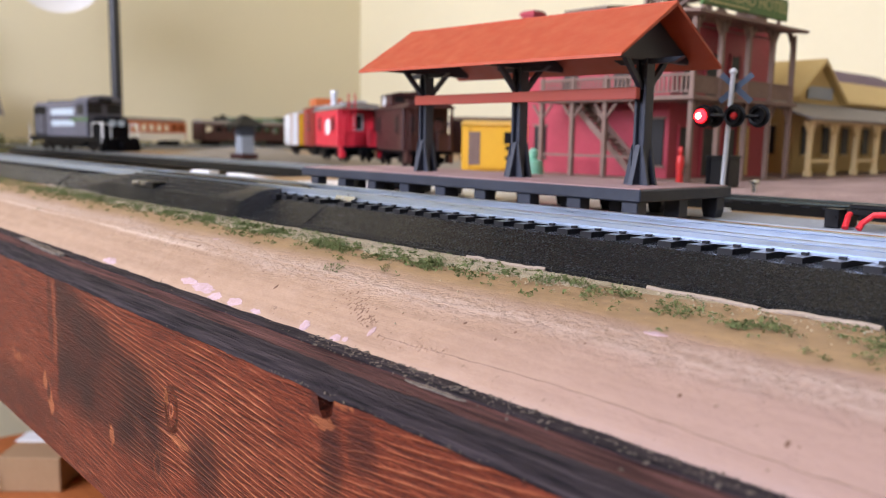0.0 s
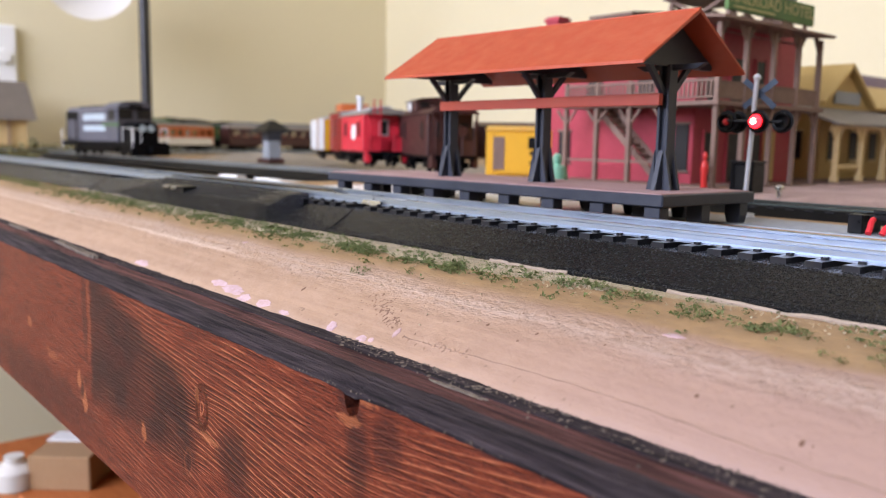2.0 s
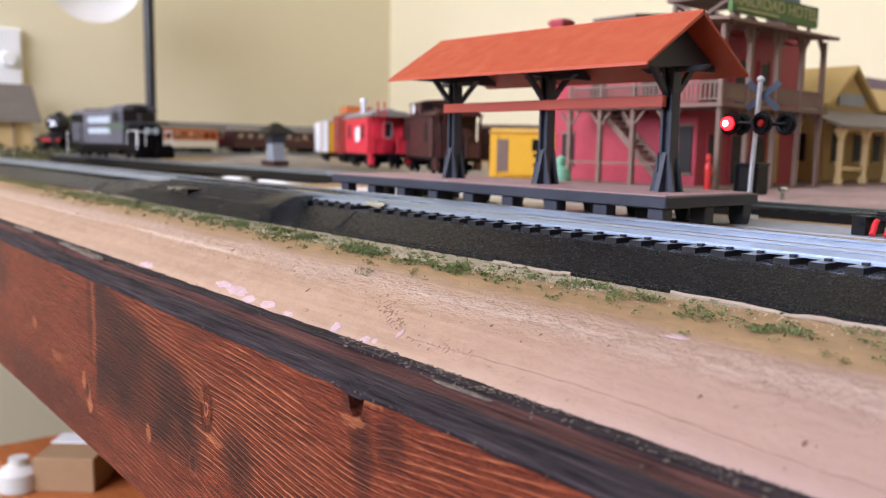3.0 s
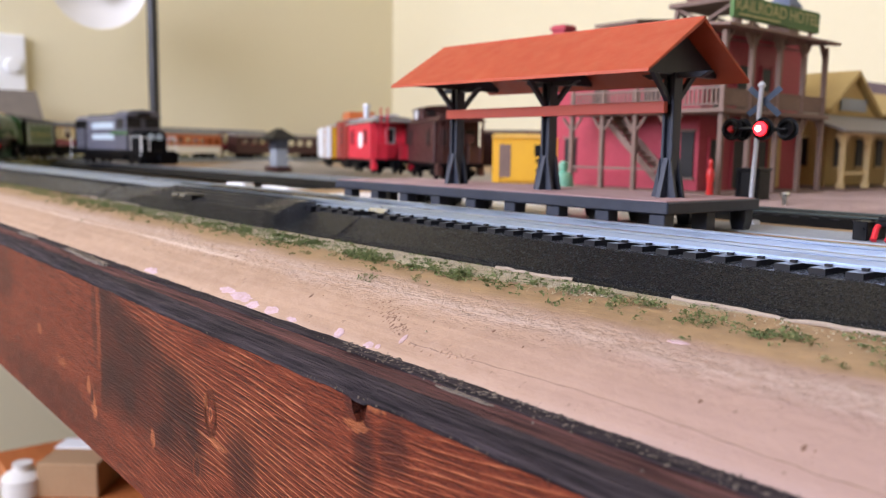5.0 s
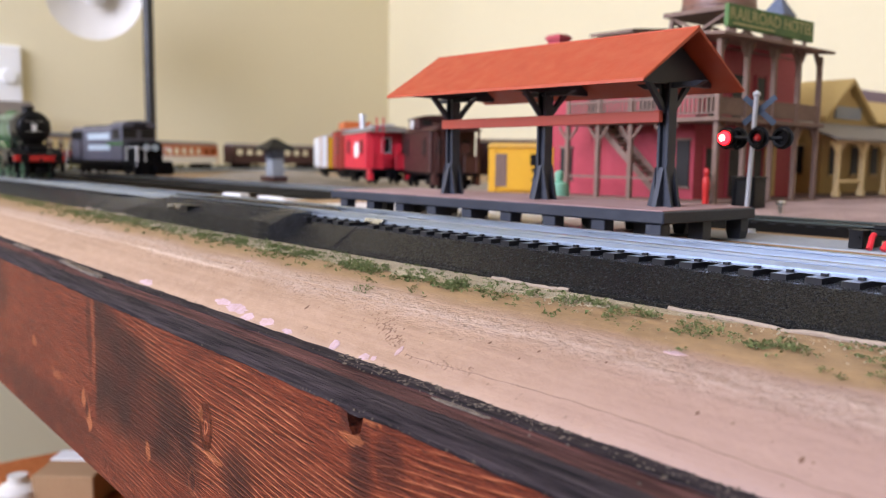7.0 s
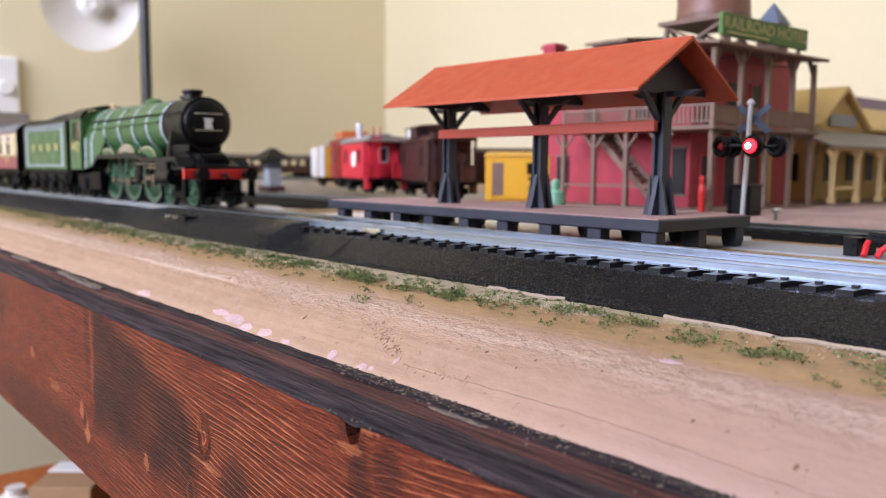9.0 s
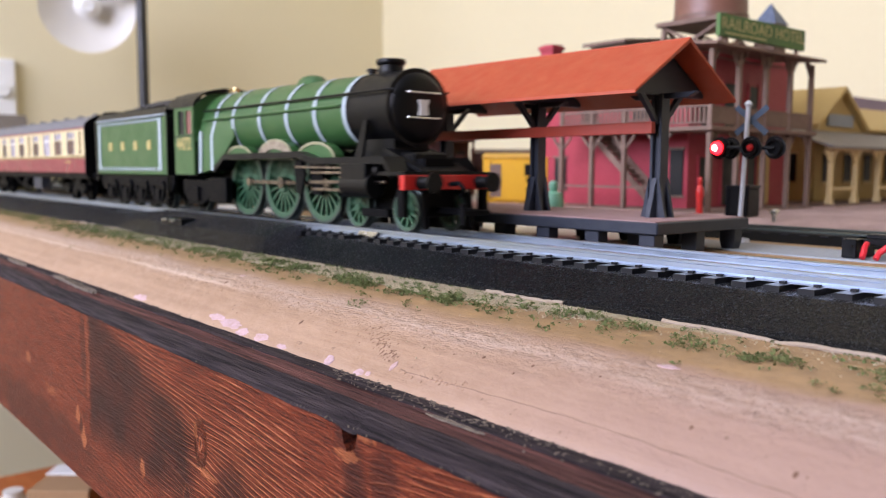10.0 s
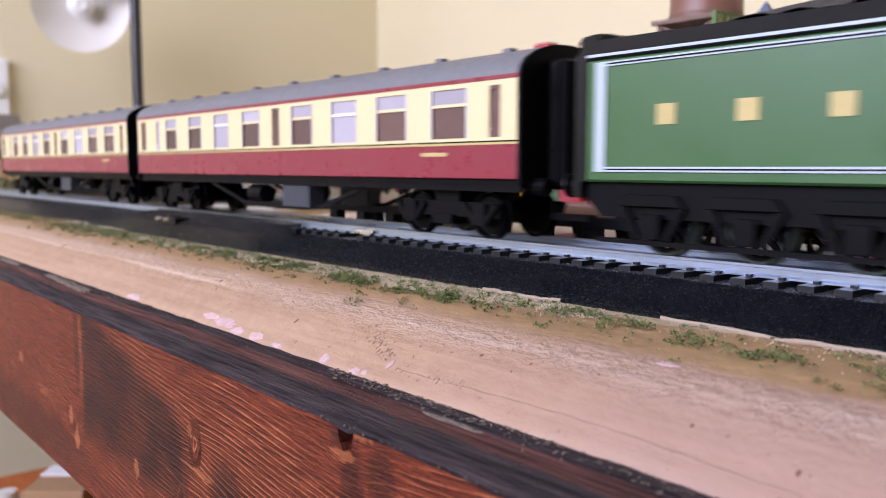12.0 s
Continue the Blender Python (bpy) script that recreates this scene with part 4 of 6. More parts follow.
    for i in range(13):
        piece("tread", tread, stair, at(-186 + i * 3.2, 0, zf - 1.6 - i * 3.0))
    part("handrail", made((bar, (-188, 203, zf + 10), (-146, 203, z0 + 13), 1, 1.1)), BROWN_TIMBER, stair)
    # openings
    for k, (x, w, za, zb) in enumerate(((-222, 9, 18, 36), (-140.5, 8, 16, 40), (-200, 10, 57, 76), (-165, 10, 57, 76))):
        win = part("window", made((box, x - w / 2, x + w / 2, 214.2, 215.2, za, zb)), DARK_VOID, ht)
        part("lintel", made((box, x - w / 2 - 1, x + w / 2 + 1, 213.9, 214.9, zb, zb + 1.2)), BROWN_TIMBER, win)
        part("sill", made((box, x - w / 2 - 1, x + w / 2 + 1, 213.9, 214.9, za - 1.2, za)), BROWN_TIMBER, win)
    for y, w in ((229, 9), (252, 11), (276, 9)):
        for za, zb in ((10, 36), (53, 76)):
            win = part("window", made((box, -134.4, -133.4, y - w / 2, y + w / 2, za, zb)), DARK_VOID, ht)
            for ya in (y - w / 2 - 1.2, y + w / 2):
                part("frame", made((box, -134.2, -133.0, ya, ya + 1.2, za, zb + 1.2)), CRIMSON_WALL, win)
    part("door", made((box, -134.5, -133.2, 284, 296, 10, 38)), YELLOW_WALL, ht, "ochre double door")
    # sign
    sign = part("sign_board", made((box, -116.2, -113.8, 208.5, 293.5, 95.2, 106.2)), SIGN_GREEN, ht, "green painted sign board", bevel=0.2)
    for y in (216, 250, 286):
        part("sign_leg", made((box, -115.8, -114.2, y - 0.8, y + 0.8, zr + 2, 95.4)), BROWN_TIMBER, sign)
    lettering("sign_word", "RAILROAD HOTEL", 8.2, SIGN_GOLD, sign, pose(-113.7 * MM, 251 * MM, 101.4 * MM, 90, 0, 90), "gold letters").scale.x = 1.22
    part("sign_line", made((box, -113.9, -113.55, 213, 252, 96.6, 97.4)), SIGN_GOLD, sign)


build_hotel()
tk = thing("porch_crate", "dark grey crate standing before the hotel porch", "crate", at(-84, 184, 8.6))
part("body", made((box, -5.6, 5.6, -5, 5, 0, 12.6)), LOCO_BLACK, tk, bevel=0.4)
part("lid", made((box, -6.0, 6.0, -5.4, 5.4, 12.6, 14.0)), LOCO_BLACK, tk, bevel=0.3)
for x in (-4.4, 4.4):
    part("batten", made((box, x - 0.8, x + 0.8, -5.6, -4.9, 0.3, 12.4)), FRAME_BLACK, tk)


def build_water_tank():
    wt = thing("water_tank", "brown round water tank on a timber trestle", "water tank", at(-160, 272, 92))
    part("tank", made((lathe, (0, 0, 22), (0, 0, 1), [(0, 20), (0.5, 20.6), (20, 20.2), (20.5, 20.8), (22, 20.8), (34, 1)], 28)), TANK_BROWN, wt, smooth=True)
    part("hoop", made((lathe, (0, 0, 24), (0, 0, 1), [(0, 21), (1, 21)], 28)), BROWN_TIMBER, wt)
    part("platform", made((box, -22, 22, -22, 22, 19.6, 22)), BROWN_TIMBER, wt)
    for sx in (-1, 1):
        for sy in (-1, 1):
            part("leg", made((bar, (sx * 20, sy * 20, -3), (sx * 18, sy * 18, 20), 2.4, 2.4)), BROWN_TIMBER, wt)
        part("brace", made((bar, (sx * 20, -20, 0), (sx * 18, 18, 19), 1.6, 1.6), (bar, (sx * 20, 20, 0), (sx * 18, -18, 19), 1.6, 1.6)), BROWN_TIMBER, wt)
        part("brace", made((bar, (-20, sx * 20, 0), (18, sx * 18, 19), 1.6, 1.6), (bar, (20, sx * 20, 0), (-18, sx * 18, 19), 1.6, 1.6)), BROWN_TIMBER, wt)


build_water_tank()


def build_station():
    st = thing("model_depot", "yellow model depot with a gabled front and posted porch", "building")
    z0 = 8
    part("base", made((box, -175, -106, 322, 640, 6.5, 9.6)), BROWN_TIMBER, st)
    part("wall", made((box, -220, -140, 364, 640, 9.6, 57)), YELLOW_WALL, st)
    part("gable", made((prism, [(364, 57), (428, 57), (396, 79)], "x", -220, -140)), YELLOW_WALL, st)
    part("gable_roof", made((prism, [(360, 55.5), (396, 81.5), (432, 55.5), (432, 58.5), (396, 84.5), (360, 58.5)], "x", -224, -136)), YELLOW_WALL, st, bevel=0.3)
    part("nameboard", made((box, -140.2, -138.8, 378, 414, 58, 66)), FOAM_WHITE, st, "pale blank name board")
    part("porch_roof", made((prism, [(-141, 53.6), (-141, 55.2), (-106, 43.6), (-106, 42)], "y", 316, 642)), GREY_ROOFING, st, bevel=0.2)
    part("main_roof", made((prism, [(-224, 56), (-180, 76), (-136, 56), (-136, 57.5), (-180, 78), (-224, 57.5)], "y", 432, 644)), YELLOW_WALL, st)
    part("eaves_beam", made((box, -112.5, -110.5, 322, 640, 40.6, 43.4)), CREAM_TRIM, st)
    post = mesh_of("porch_post", made((box, -1.4, 1.4, -1.4, 1.4, 9.6, 41), (box, -2, 2, -2, 2, 9.6, 13)), CREAM_TRIM, 0.2)
    for i in range(10):
        y = 326 + i * 32
        piece("porch_post", post, st, at(-111.5, y, 0))
        for sy in (-1, 1):
            part("bracket", made((prism, [(y, 32), (y + sy * 9, 41.6), (y, 41.6)], "x", -112, -111)), CREAM_TRIM, st)
    for i in (0, 2, 4, 6):
        part("rail", made((box, -112, -111, 326 + i * 32, 358 + i * 32, 17.6, 19.6)), CREAM_TRIM, st)
    for y in (380, 410, 440, 475, 510):
        win = part("window", made((box, -140.6, -139.4, y - 5, y + 5, 22, 40)), DARK_VOID, st)
        part("frame", made((box, -140.2, -138.9, y - 6.2, y + 6.2, 40, 41.4), (box, -140.2, -138.9, y - 6.2, y + 6.2, 20.6, 22)), CREAM_TRIM, win)
    win = part("window", made((box, -164, -152, 363.2, 364.6, 22, 40)), DARK_VOID, st)
    part("frame", made((box, -165.4, -150.6, 362.9, 363.9, 40, 41.4)), CREAM_TRIM, win)


build_station()
bh = thing("model_store", "pale yellow model store with a dark purple roof", "building")
part("wall", made((box, -300, -200, 560, 760, 8, 76)), CREAM_TRIM, bh)
part("roof", made((prism, [(-306, 76), (-250, 100), (-194, 76)], "y", 555, 765)), PURPLE_ROOF, bh)


# ---- parked rolling stock ----
def trucks(parent, xs, gauge=8.5):
    for x in xs:
        tk = part("truck", made((box, x - 14, x + 14, -12, -10, 3, 7.5), (box, x - 14, x + 14, 10, 12, 3, 7.5), (box, x - 3, x + 3, -11, 11, 5, 9)), FRAME_BLACK, parent)
        for dx in (-9, 9):
            part("wheelset", made((cyl, (x + dx, -9.4, 5.6), (x + dx, -7.6, 5.6), 5.6, 5.6, 16), (cyl, (x + dx, 7.6, 5.6), (x + dx, 9.4, 5.6), 5.6, 5.6, 16), (cyl, (x + dx, -8, 5.6), (x + dx, 8, 5.6), 1, 1, 8)), FRAME_BLACK, tk)


def build_diesel():
    d = thing("diesel_locomotive", "grey parked diesel locomotive with pale lettering and white handrails", "locomotive", at(-748, 122, 9.3, 4))
    part("frame", made((box, -92, 92, -17, 17, 9, 13.5), (box, -40, 40, -13, 13, 4, 9)), FRAME_BLACK, d, bevel=0.4)
    part("long_hood", made((prism, [(-13, 13.5), (-13, 44.5), (-10, 48.5), (10, 48.5), (13, 44.5), (13, 13.5)], "x", -84, 30)), DIESEL_GREY, d, bevel=0.6)
    part("cab", made((box, 30, 56, -17, 17, 13.5, 46)), DIESEL_GREY, d, bevel=0.8)
    part("cab_roof", made((prism, [(-17.6, 46), (-16.5, 49), (-11, 52), (0, 53), (11, 52), (16.5, 49), (17.6, 46)], "x", 28, 58.5)), DIESEL_GREY, d, bevel=0.4)
    part("short_hood", made((prism, [(-12, 13.5), (-12, 29), (-8.5, 33), (8.5, 33), (12, 29), (12, 13.5)], "x", 56, 82)), FRAME_BLACK, d, bevel=0.8)
    part("numberboard", made((box, 58, 60, -6, 6, 46.4, 49.6)), LOCO_BLACK, d)
    for x in (-78, -70, -62, -50, -42):
        part("hood_door", made((box, x - 3, x + 3, -13.5, -12.8, 16, 36)), DIESEL_GREY, d, bevel=0.2)
    part("walkway", made((box, -90, 90, -17.2, 17.2, 13.3, 14.4)), FRAME_BLACK, d)
    for x in (-88, 88):
        part("corner_rail", made((tube, [(x, -16.8, 3), (x, -16.8, 27)], 0.5)), WHITE, d, "white corner handrail")
    for y in (-9, 9):
        part("windscreen", made((box, 55.6, 56.6, y - 6.5, y + 6.5, 36, 45)), DARK_VOID, d)
    part("side_window", made((box, 36, 51, -17.4, -16.8, 35, 44)), DARK_VOID, d)
    for x in (-60, -30, 0):
        part("roof_fan", made((cyl, (x, 0, 48.4), (x, 0, 50), 8, 7.4, 18)), LOCO_BLACK, d)
    part("exhaust", made((box, 10, 20, -5, 5, 48, 51.5)), LOCO_BLACK, d)
    part("radiator", made((box, -84.4, -52, -13.4, 13.4, 15, 44)), FRAME_BLACK, d)
    for z, w in ((38, 6.5), (27, 5.5)):
        part("lettering_bar", made((box, -38, 18, -13.3, -12.9, z - w / 2, z + w / 2)), LINING, d, "pale lettering strip")
    part("stripe", made((box, 20, 60, -17.3, -16.8, 29, 32)), LOCO_GREEN, d)
    for y in (-16.5, 16.5):
        part("handrail", made((tube, [(66, y, 13), (66, y, 27), (90, y, 27), (90, y, 13)], 0.45), (tube, [(90, y, 27), (90, y * 0.55, 25), (90, y * 0.55, 12)], 0.45)), WHITE, d, "white handrail")
        part("steps", made((box, 84, 91, y - 2, y + 2, 2, 9)), FRAME_BLACK, d)
    part("headlight", made((cyl, (81, -4, 27), (83.5, -4, 27), 3.2, 3.2, 14), (cyl, (81, 4, 27), (83.5, 4, 27), 3.2, 3.2, 14)), LINING, d)
    part("coupler", made((box, 90, 99, -2.5, 2.5, 5, 10)), FRAME_BLACK, d)
    part("plough", made((box, 88, 93, -15, 15, 1.5, 9)), FRAME_BLACK, d)
    trucks(d, (-58, 58))


build_diesel()


def build_caboose(name, label, mat, m, roofmat, railmat, tall):
    c = thing(name, label, "caboose", m)
    part("underframe", made((box, -56, 56, -14, 14, 9, 11.5)), FRAME_BLACK, c)
    part("body", made((box, -42, 42, -15.5, 15.5, 11, 39)), mat, c, bevel=0.5)
    roof = part("roof", made((prism, [(-17, 38.5), (17, 38.5), (12, 42), (0, 43.2), (-12, 42)], "x", -54, 54)), mat if tall else GREY_ROOFING, c, bevel=0.3)
    part("roof_walk", made((box, -54, 54, -3.5, 3.5, 43.4, 44.4), (box, 46, 54, -15, -3, 42.6, 43.4)), roofmat, roof, "weathered roof walk")
    if tall:
        cup = part("cupola", made((box, -20, 8, -15, 15, 41, 48.6)), mat, c, bevel=0.4)
        part("cupola_roof", made((prism, [(-16.5, 48), (16.5, 48), (11, 50), (0, 50.8), (-11, 50)], "x", -22, 10)), roofmat, cup)
        for y in (-9, 9):
            part("cupola_window", made((box, 7.6, 8.4, y - 3, y + 3, 43.5, 47.5)), DARK_VOID, cup)
        part("emblem", made((cyl, (-8, -15.8, 44.6), (-8, -15.2, 44.6), 3.6, 3.6, 16)), WHITE, cup, "round white emblem")
        for y in (-9.5, 9.5):
            part("end_window", made((box, 41.6, 42.6, y - 3, y + 3, 23, 33)), DARK_VOID, c)
    else:
        part("smoke_jack", made((cyl, (-4, -8, 41), (-4, -8, 53), 2.4, 2.4, 12), (cyl, (-4, -8, 52), (-4, -8, 54), 3.4, 3.0, 12)), SILVER, roof, "pale metal smoke jack")
        part("emblem", made((prism, [(2, 20), (14, 20), (17, 24), (16, 31), (6, 32), (0, 28)], "y", -15.9, -15.4)), WHITE, c, "white emblem on the side")
    door = part("end_door", made((box, 41.6, 43.0, -4.6, 4.6, 12, 36)), mat, c, bevel=0.2)
    part("door_window", made((box, 42.6, 43.2, -2.6, 2.6, 24, 34)), DARK_VOID, door, "dark door window")
    part("door_window_frame", made((box, 42.8, 43.6, -3.6, -2.6, 23, 35), (box, 42.8, 43.6, 2.6, 3.6, 23, 35), (box, 42.8, 43.6, -3.6, 3.6, 34, 35), (box, 42.8, 43.6, -3.6, 3.6, 23, 24)), SILVER if not tall else mat, door)
    for x in (-24, 27):
        win = part("side_window", made((box, x - 4, x + 4, -15.9, -15.3, 23, 33)), DARK_VOID, c)
        part("sill", made((box, x - 5, x + 5, -16.3, -15.4, 22, 23), (box, x - 5, x + 5, -16.3, -15.4, 33, 34)), mat, win)
    for sy in (-1, 1):
        part("end_post", made((bar, (53, sy * 14.5, 11), (53, sy * 14.5, 39), 1.3, 1.3)), railmat, c)
        part("end_post", made((bar, (53, sy * 6.5, 11), (53, sy * 6.5, 23), 1.0, 1.0)), railmat, c)
        part("end_panel", made((box, 52.4, 53.4, sy * 9.5 - 4.6, sy * 9.5 + 4.6, 9, 22)), railmat, c)
        part("step", made((box, 46, 54, sy * 14 - 1.6, sy * 14 + 1.6, 3.6, 11)), railmat, c)
        part("grab_rail", made((tube, [(54, sy * 13, 12), (54.6, sy * 13, 26), (54, sy * 13, 34)], 0.5)), railmat, c)
    part("end_rail", made((box, 52.4, 53.4, -14.5, 14.5, 21, 22.4)), railmat, c)
    part("brake_wheel", made((lathe, (54.2, 5, 27), (1, 0, 0), [(0, 3.4), (0.7, 3.4), (0.8, 2.6), (0.1, 2.6)], 18), (cyl, (54, 5, 10), (54, 5, 27), 0.5, 0.5, 6)), railmat, c)
    part("coupler", made((box, 53, 63, -2.5, 2.5, 5, 10)), FRAME_BLACK, c)
    ladder = part("roof_ladder", made((bar, (54, -10, 21), (54, -10, 49), 0.9, 0.9), (bar, (54, -5, 21), (54, -5, 49), 0.9, 0.9)), railmat, c)
    for z in (26, 30, 34, 38, 42):
        part("rung", made((bar, (54, -10, z), (54, -5, z), 0.6, 0.6)), railmat, ladder)
    trucks(c, (-32, 32))
    return c


build_caboose("red_caboose", "bright red parked caboose with grey roof walk and end platforms", RED_CAR, at(-432, 220, 9.4, -22), SILVER, RED_CAR, False)
build_caboose("brown_caboose", "dark oxide-brown parked caboose with a low cupola", BROWN_CAR, at(-342, 211, 8.4, -24), BROWN_CAR, BROWN_CAR, True)


def build_freight(name, label, mat, m, length=130, height=41, doors=True, floor=9):
    c = thing(name, label, "freight car", m)
    h = length / 2
    part("body", made((box, -h, h, -16, 16, floor, height)), mat, c, bevel=0.5)
    part("roof", made((prism, [(-17, height), (17, height), (0, height + 3)], "x", -h - 1, h + 1)), SILVER if doors else mat, c)
    for i in range(9):
        x = -h + 4 + i * (length - 8) / 8
        part("rib", made((box, x - 0.6, x + 0.6, -16.8, -15.8, floor + 1, height - 1)), mat, c)
    part("door", made((box, -12, 12, -17.2, -15.9, floor + 2, height - 2)), mat, c)
    for i in range(3):
        part("lettering_bar", made((box, h * 0.35, h * 0.85 - i * 2, -17.3, -16.0, height - 9 - i * 6, height - 6.5 - i * 6)), LOCO_BLACK, c)
    if floor > 5:
        trucks(c, (-h + min(22, h * 0.6), h - min(22, h * 0.6)))
    return c


ob = build_freight("orange_boxcar", "red wooden boxcar with an orange roof box, parked in the yard", RED_BOXCAR, at(-573, 293, 9.4, -24), 50, 45)
part("roof_box", made((box, -18, 18, -11, 15, 47, 54)), ORANGE_CAR, ob, "orange box on the roof", bevel=0.5)
rf = build_freight("white_reefer", "white and yellow parked refrigerator car", YELLOW_CAR, at(-650, 319, 9.4, -27), 84, 41)
part("white_panel", made((box, -41, 41, -17.9, -17.0, 10, 40), (box, 42.1, 42.9, -16, -10, 9.5, 41)), WHITE, rf, "white panel")
yc = build_freight("yellow_boxcar", "yellow freight container with dark lettering, set down on the gravel", YELLOW_CAR, at(-258, 214, 8.4, 40), 40, 28, False, 0.2)
# brown panel darkens the left half: lettering plus shade in its colour
part("lettering_panel", made((box, -15.5, -8.5, -17.5, -16.6, 4, 24)), BROWN_TIMBER, yc, "brown panel for lettering with painted-in shade")
part("lettering_panel", made((box, 6, 15, -17.5, -16.6, 17, 24), (box, 9, 15, -17.5, -16.6, 9, 13)), LOCO_BLACK, yc, "black lettering panel")
build_freight("maroon_boxcar", "dark maroon parked freight car", BROWN_CAR, at(-330, 290, 8.4, 40), 70, 33, False)


def build_passenger(name, label, upper, lower, m, length=200):
    c = thing(name, label, "passenger car", m)
    h = length / 2
    part("lower_side", made((box, -h, h, -16, -14.5, 9, 21), (box, -h, h, 14.5, 16, 9, 21)), lower, c)
    part("roof", made((prism, [(-16.5, 39), (-13, 43), (0, 45), (13, 43), (16.5, 39)], "x", -h, h)), GREY_ROOFING, c)
    part("end", made((box, -h, -h + 3, -16, 16, 9, 40)), upper, c)
    part("end", made((box, h - 3, h, -16, 16, 9, 40)), upper, c)
    part("letter_board", made((box, -h, h, -16, -14.5, 34, 39.5), (box, -h, h, 14.5, 16, 34, 39.5)), upper, c)
    part("window_sill", made((box, -h, h, -16.2, -14.5, 21, 24), (box, -h, h, 14.5, 16.2, 21, 24)), upper, c)
    for i in range(10):
        x = -h + 3 + i * (length - 6) / 9
        part("pillar", made((box, x - 3.5, x + 3.5, -16, -14.6, 24, 34)), upper, c)
        part("pillar", made((box, x - 3.5, x + 3.5, 14.6, 16, 24, 34)), upper, c)
    part("floor", made((box, -h, h, -14, 14, 9, 11)), FRAME_BLACK, c)
    trucks(c, (-h + 25, h - 25))


def on_arc(r, deg, z):
    a = math.radians(deg)
    return at(-700 - r * math.sin(a), 640 - r * math.cos(a), z, -deg)


build_passenger("orange_coach", "orange parked passenger car with a white lower band", ORANGE_CAR, WHITE, on_arc(575, 62, 8), 170)
build_passenger("maroon_coach", "dark maroon parked passenger car", BROWN_CAR, BROWN_CAR, on_arc(575, 84, 8), 190)


def build_tower():
    t = thing("watch_tower", "small pale trackside tower with a black hipped roof", "tower", at(-700, 276, 3))
    part("body", made((prism, [(-8, 0), (8, 0), (6.5, 24), (-6.5, 24)], "y", -7, 7)), FOAM_WHITE, t)
    part("base", made((box, -16, 12, -9, 9, 0, 5)), BROWN_CAR, t)
    part("cabin", made((box, -7, 7, -8, 8, 24, 33)), GREY_PLASTIC, t)
    part("roof", made((lathe, (0, 0, 33), (0, 0, 1), [(0, 24), (1.5, 24), (13, 3)], 4)), LOCO_BLACK, t)


build_tower()

# scrub along the far edge
rng = random.Random(11)
verts, faces = [], []
for _ in range(5200):
    a = math.radians(rng.uniform(8, 105))
    r = rng.choice((688, 612)) + rng.gauss(0, 8)
    x, y = -700 - r * math.sin(a), 640 - r * math.cos(a)
    if x < -1462:
        continue
    z = abs(rng.gauss(0, 7)) * (1.0 if r > 640 else 0.5)
    k = len(verts)
    for _ in range(3):
        verts.append(((x + rng.gauss(0, 3.5)) * MM, (y + rng.gauss(0, 3.5)) * MM, (z + rng.gauss(0, 3)) * MM))
    faces.append((k, k + 1, k + 2))
me = bpy.data.meshes.new("scrub")
me.from_pydata(verts, [], faces)
me.materials.append(HEDGE)
tagged(new("scrub", me), "olive scrub along the back of the layout", "bushes", kind="stuff")


# ---- behind the layout ----
def build_lamp():
    lp = thing("floor_lamp", "black floor lamp pole with a white dish reflector", "lamp", at(-1262, 350, -950))
    part("base", made((lathe, (0, 0, 0), (0, 0, 1), [(0, 130), (12, 128), (22, 20), (60, 10)], 32)), BLACK_POLE, lp, smooth=True)
    part("pole", made((cyl, (0, 0, 20), (-6, 0, 2300), 8.5, 8.5, 16)), BLACK_POLE, lp, smooth=True)
    part("arm", made((cyl, (0, 0, 1262), (-40, -62, 1255), 5, 5, 10)), BLACK_POLE, lp)
    d = Vector((0.93, -0.30, -0.16))
    hub = (-50, -70, 1240)
    dish = part("dish", made((lathe, hub, d, [(-26, 12), (-22, 34), (-10, 60), (4, 74), (5.5, 74), (-7, 57), (-18, 31), (-21, 10)], 40)), LAMP_WHITE, lp, "white enamelled reflector dish", smooth=True)
    part("bulb", made((lathe, hub, d, [(-22, 12), (-6, 13), (2, 20), (9, 21), (14, 14), (16, 3)], 24), (lathe, hub, d, [(14, 11), (17, 10), (17.5, 7), (15.5, 5)], 20)), WHITE, dish, "white coiled bulb", smooth=True)


build_lamp()


def build_switch():
    sw = thing("wall_control", "white wall control box with a round knob", "wall switch", at(-1480, 208, 146))
    part("plate", made((box, 0.5, 16, -78, -4, -47, 67)), WHITE, sw, bevel=3)
    part("knob", made((cyl, (15, -27, 14), (26, -27, 14), 13, 11, 24)), WHITE, sw, smooth=True, bevel=0)


build_switch()
hs = thing("trackside_house", "small cream model house with a grey roof", "building", at(-1390, 140, 0))
part("wall", made((box, -30, 30, -80, 50, 0, 53)), CREAM_TRIM, hs)
part("porch_post", made((box, 34, 37, 20, 23, 0, 53)), BROWN_TIMBER, hs)
part("porch_post", made((box, 34, 37, -10, -7, 0, 53)), BROWN_TIMBER, hs)
part("roof", made((prism, [(-90, 52), (62, 52), (48, 112), (-76, 112)], "x", -40, 44)), GREY_ROOFING, hs)

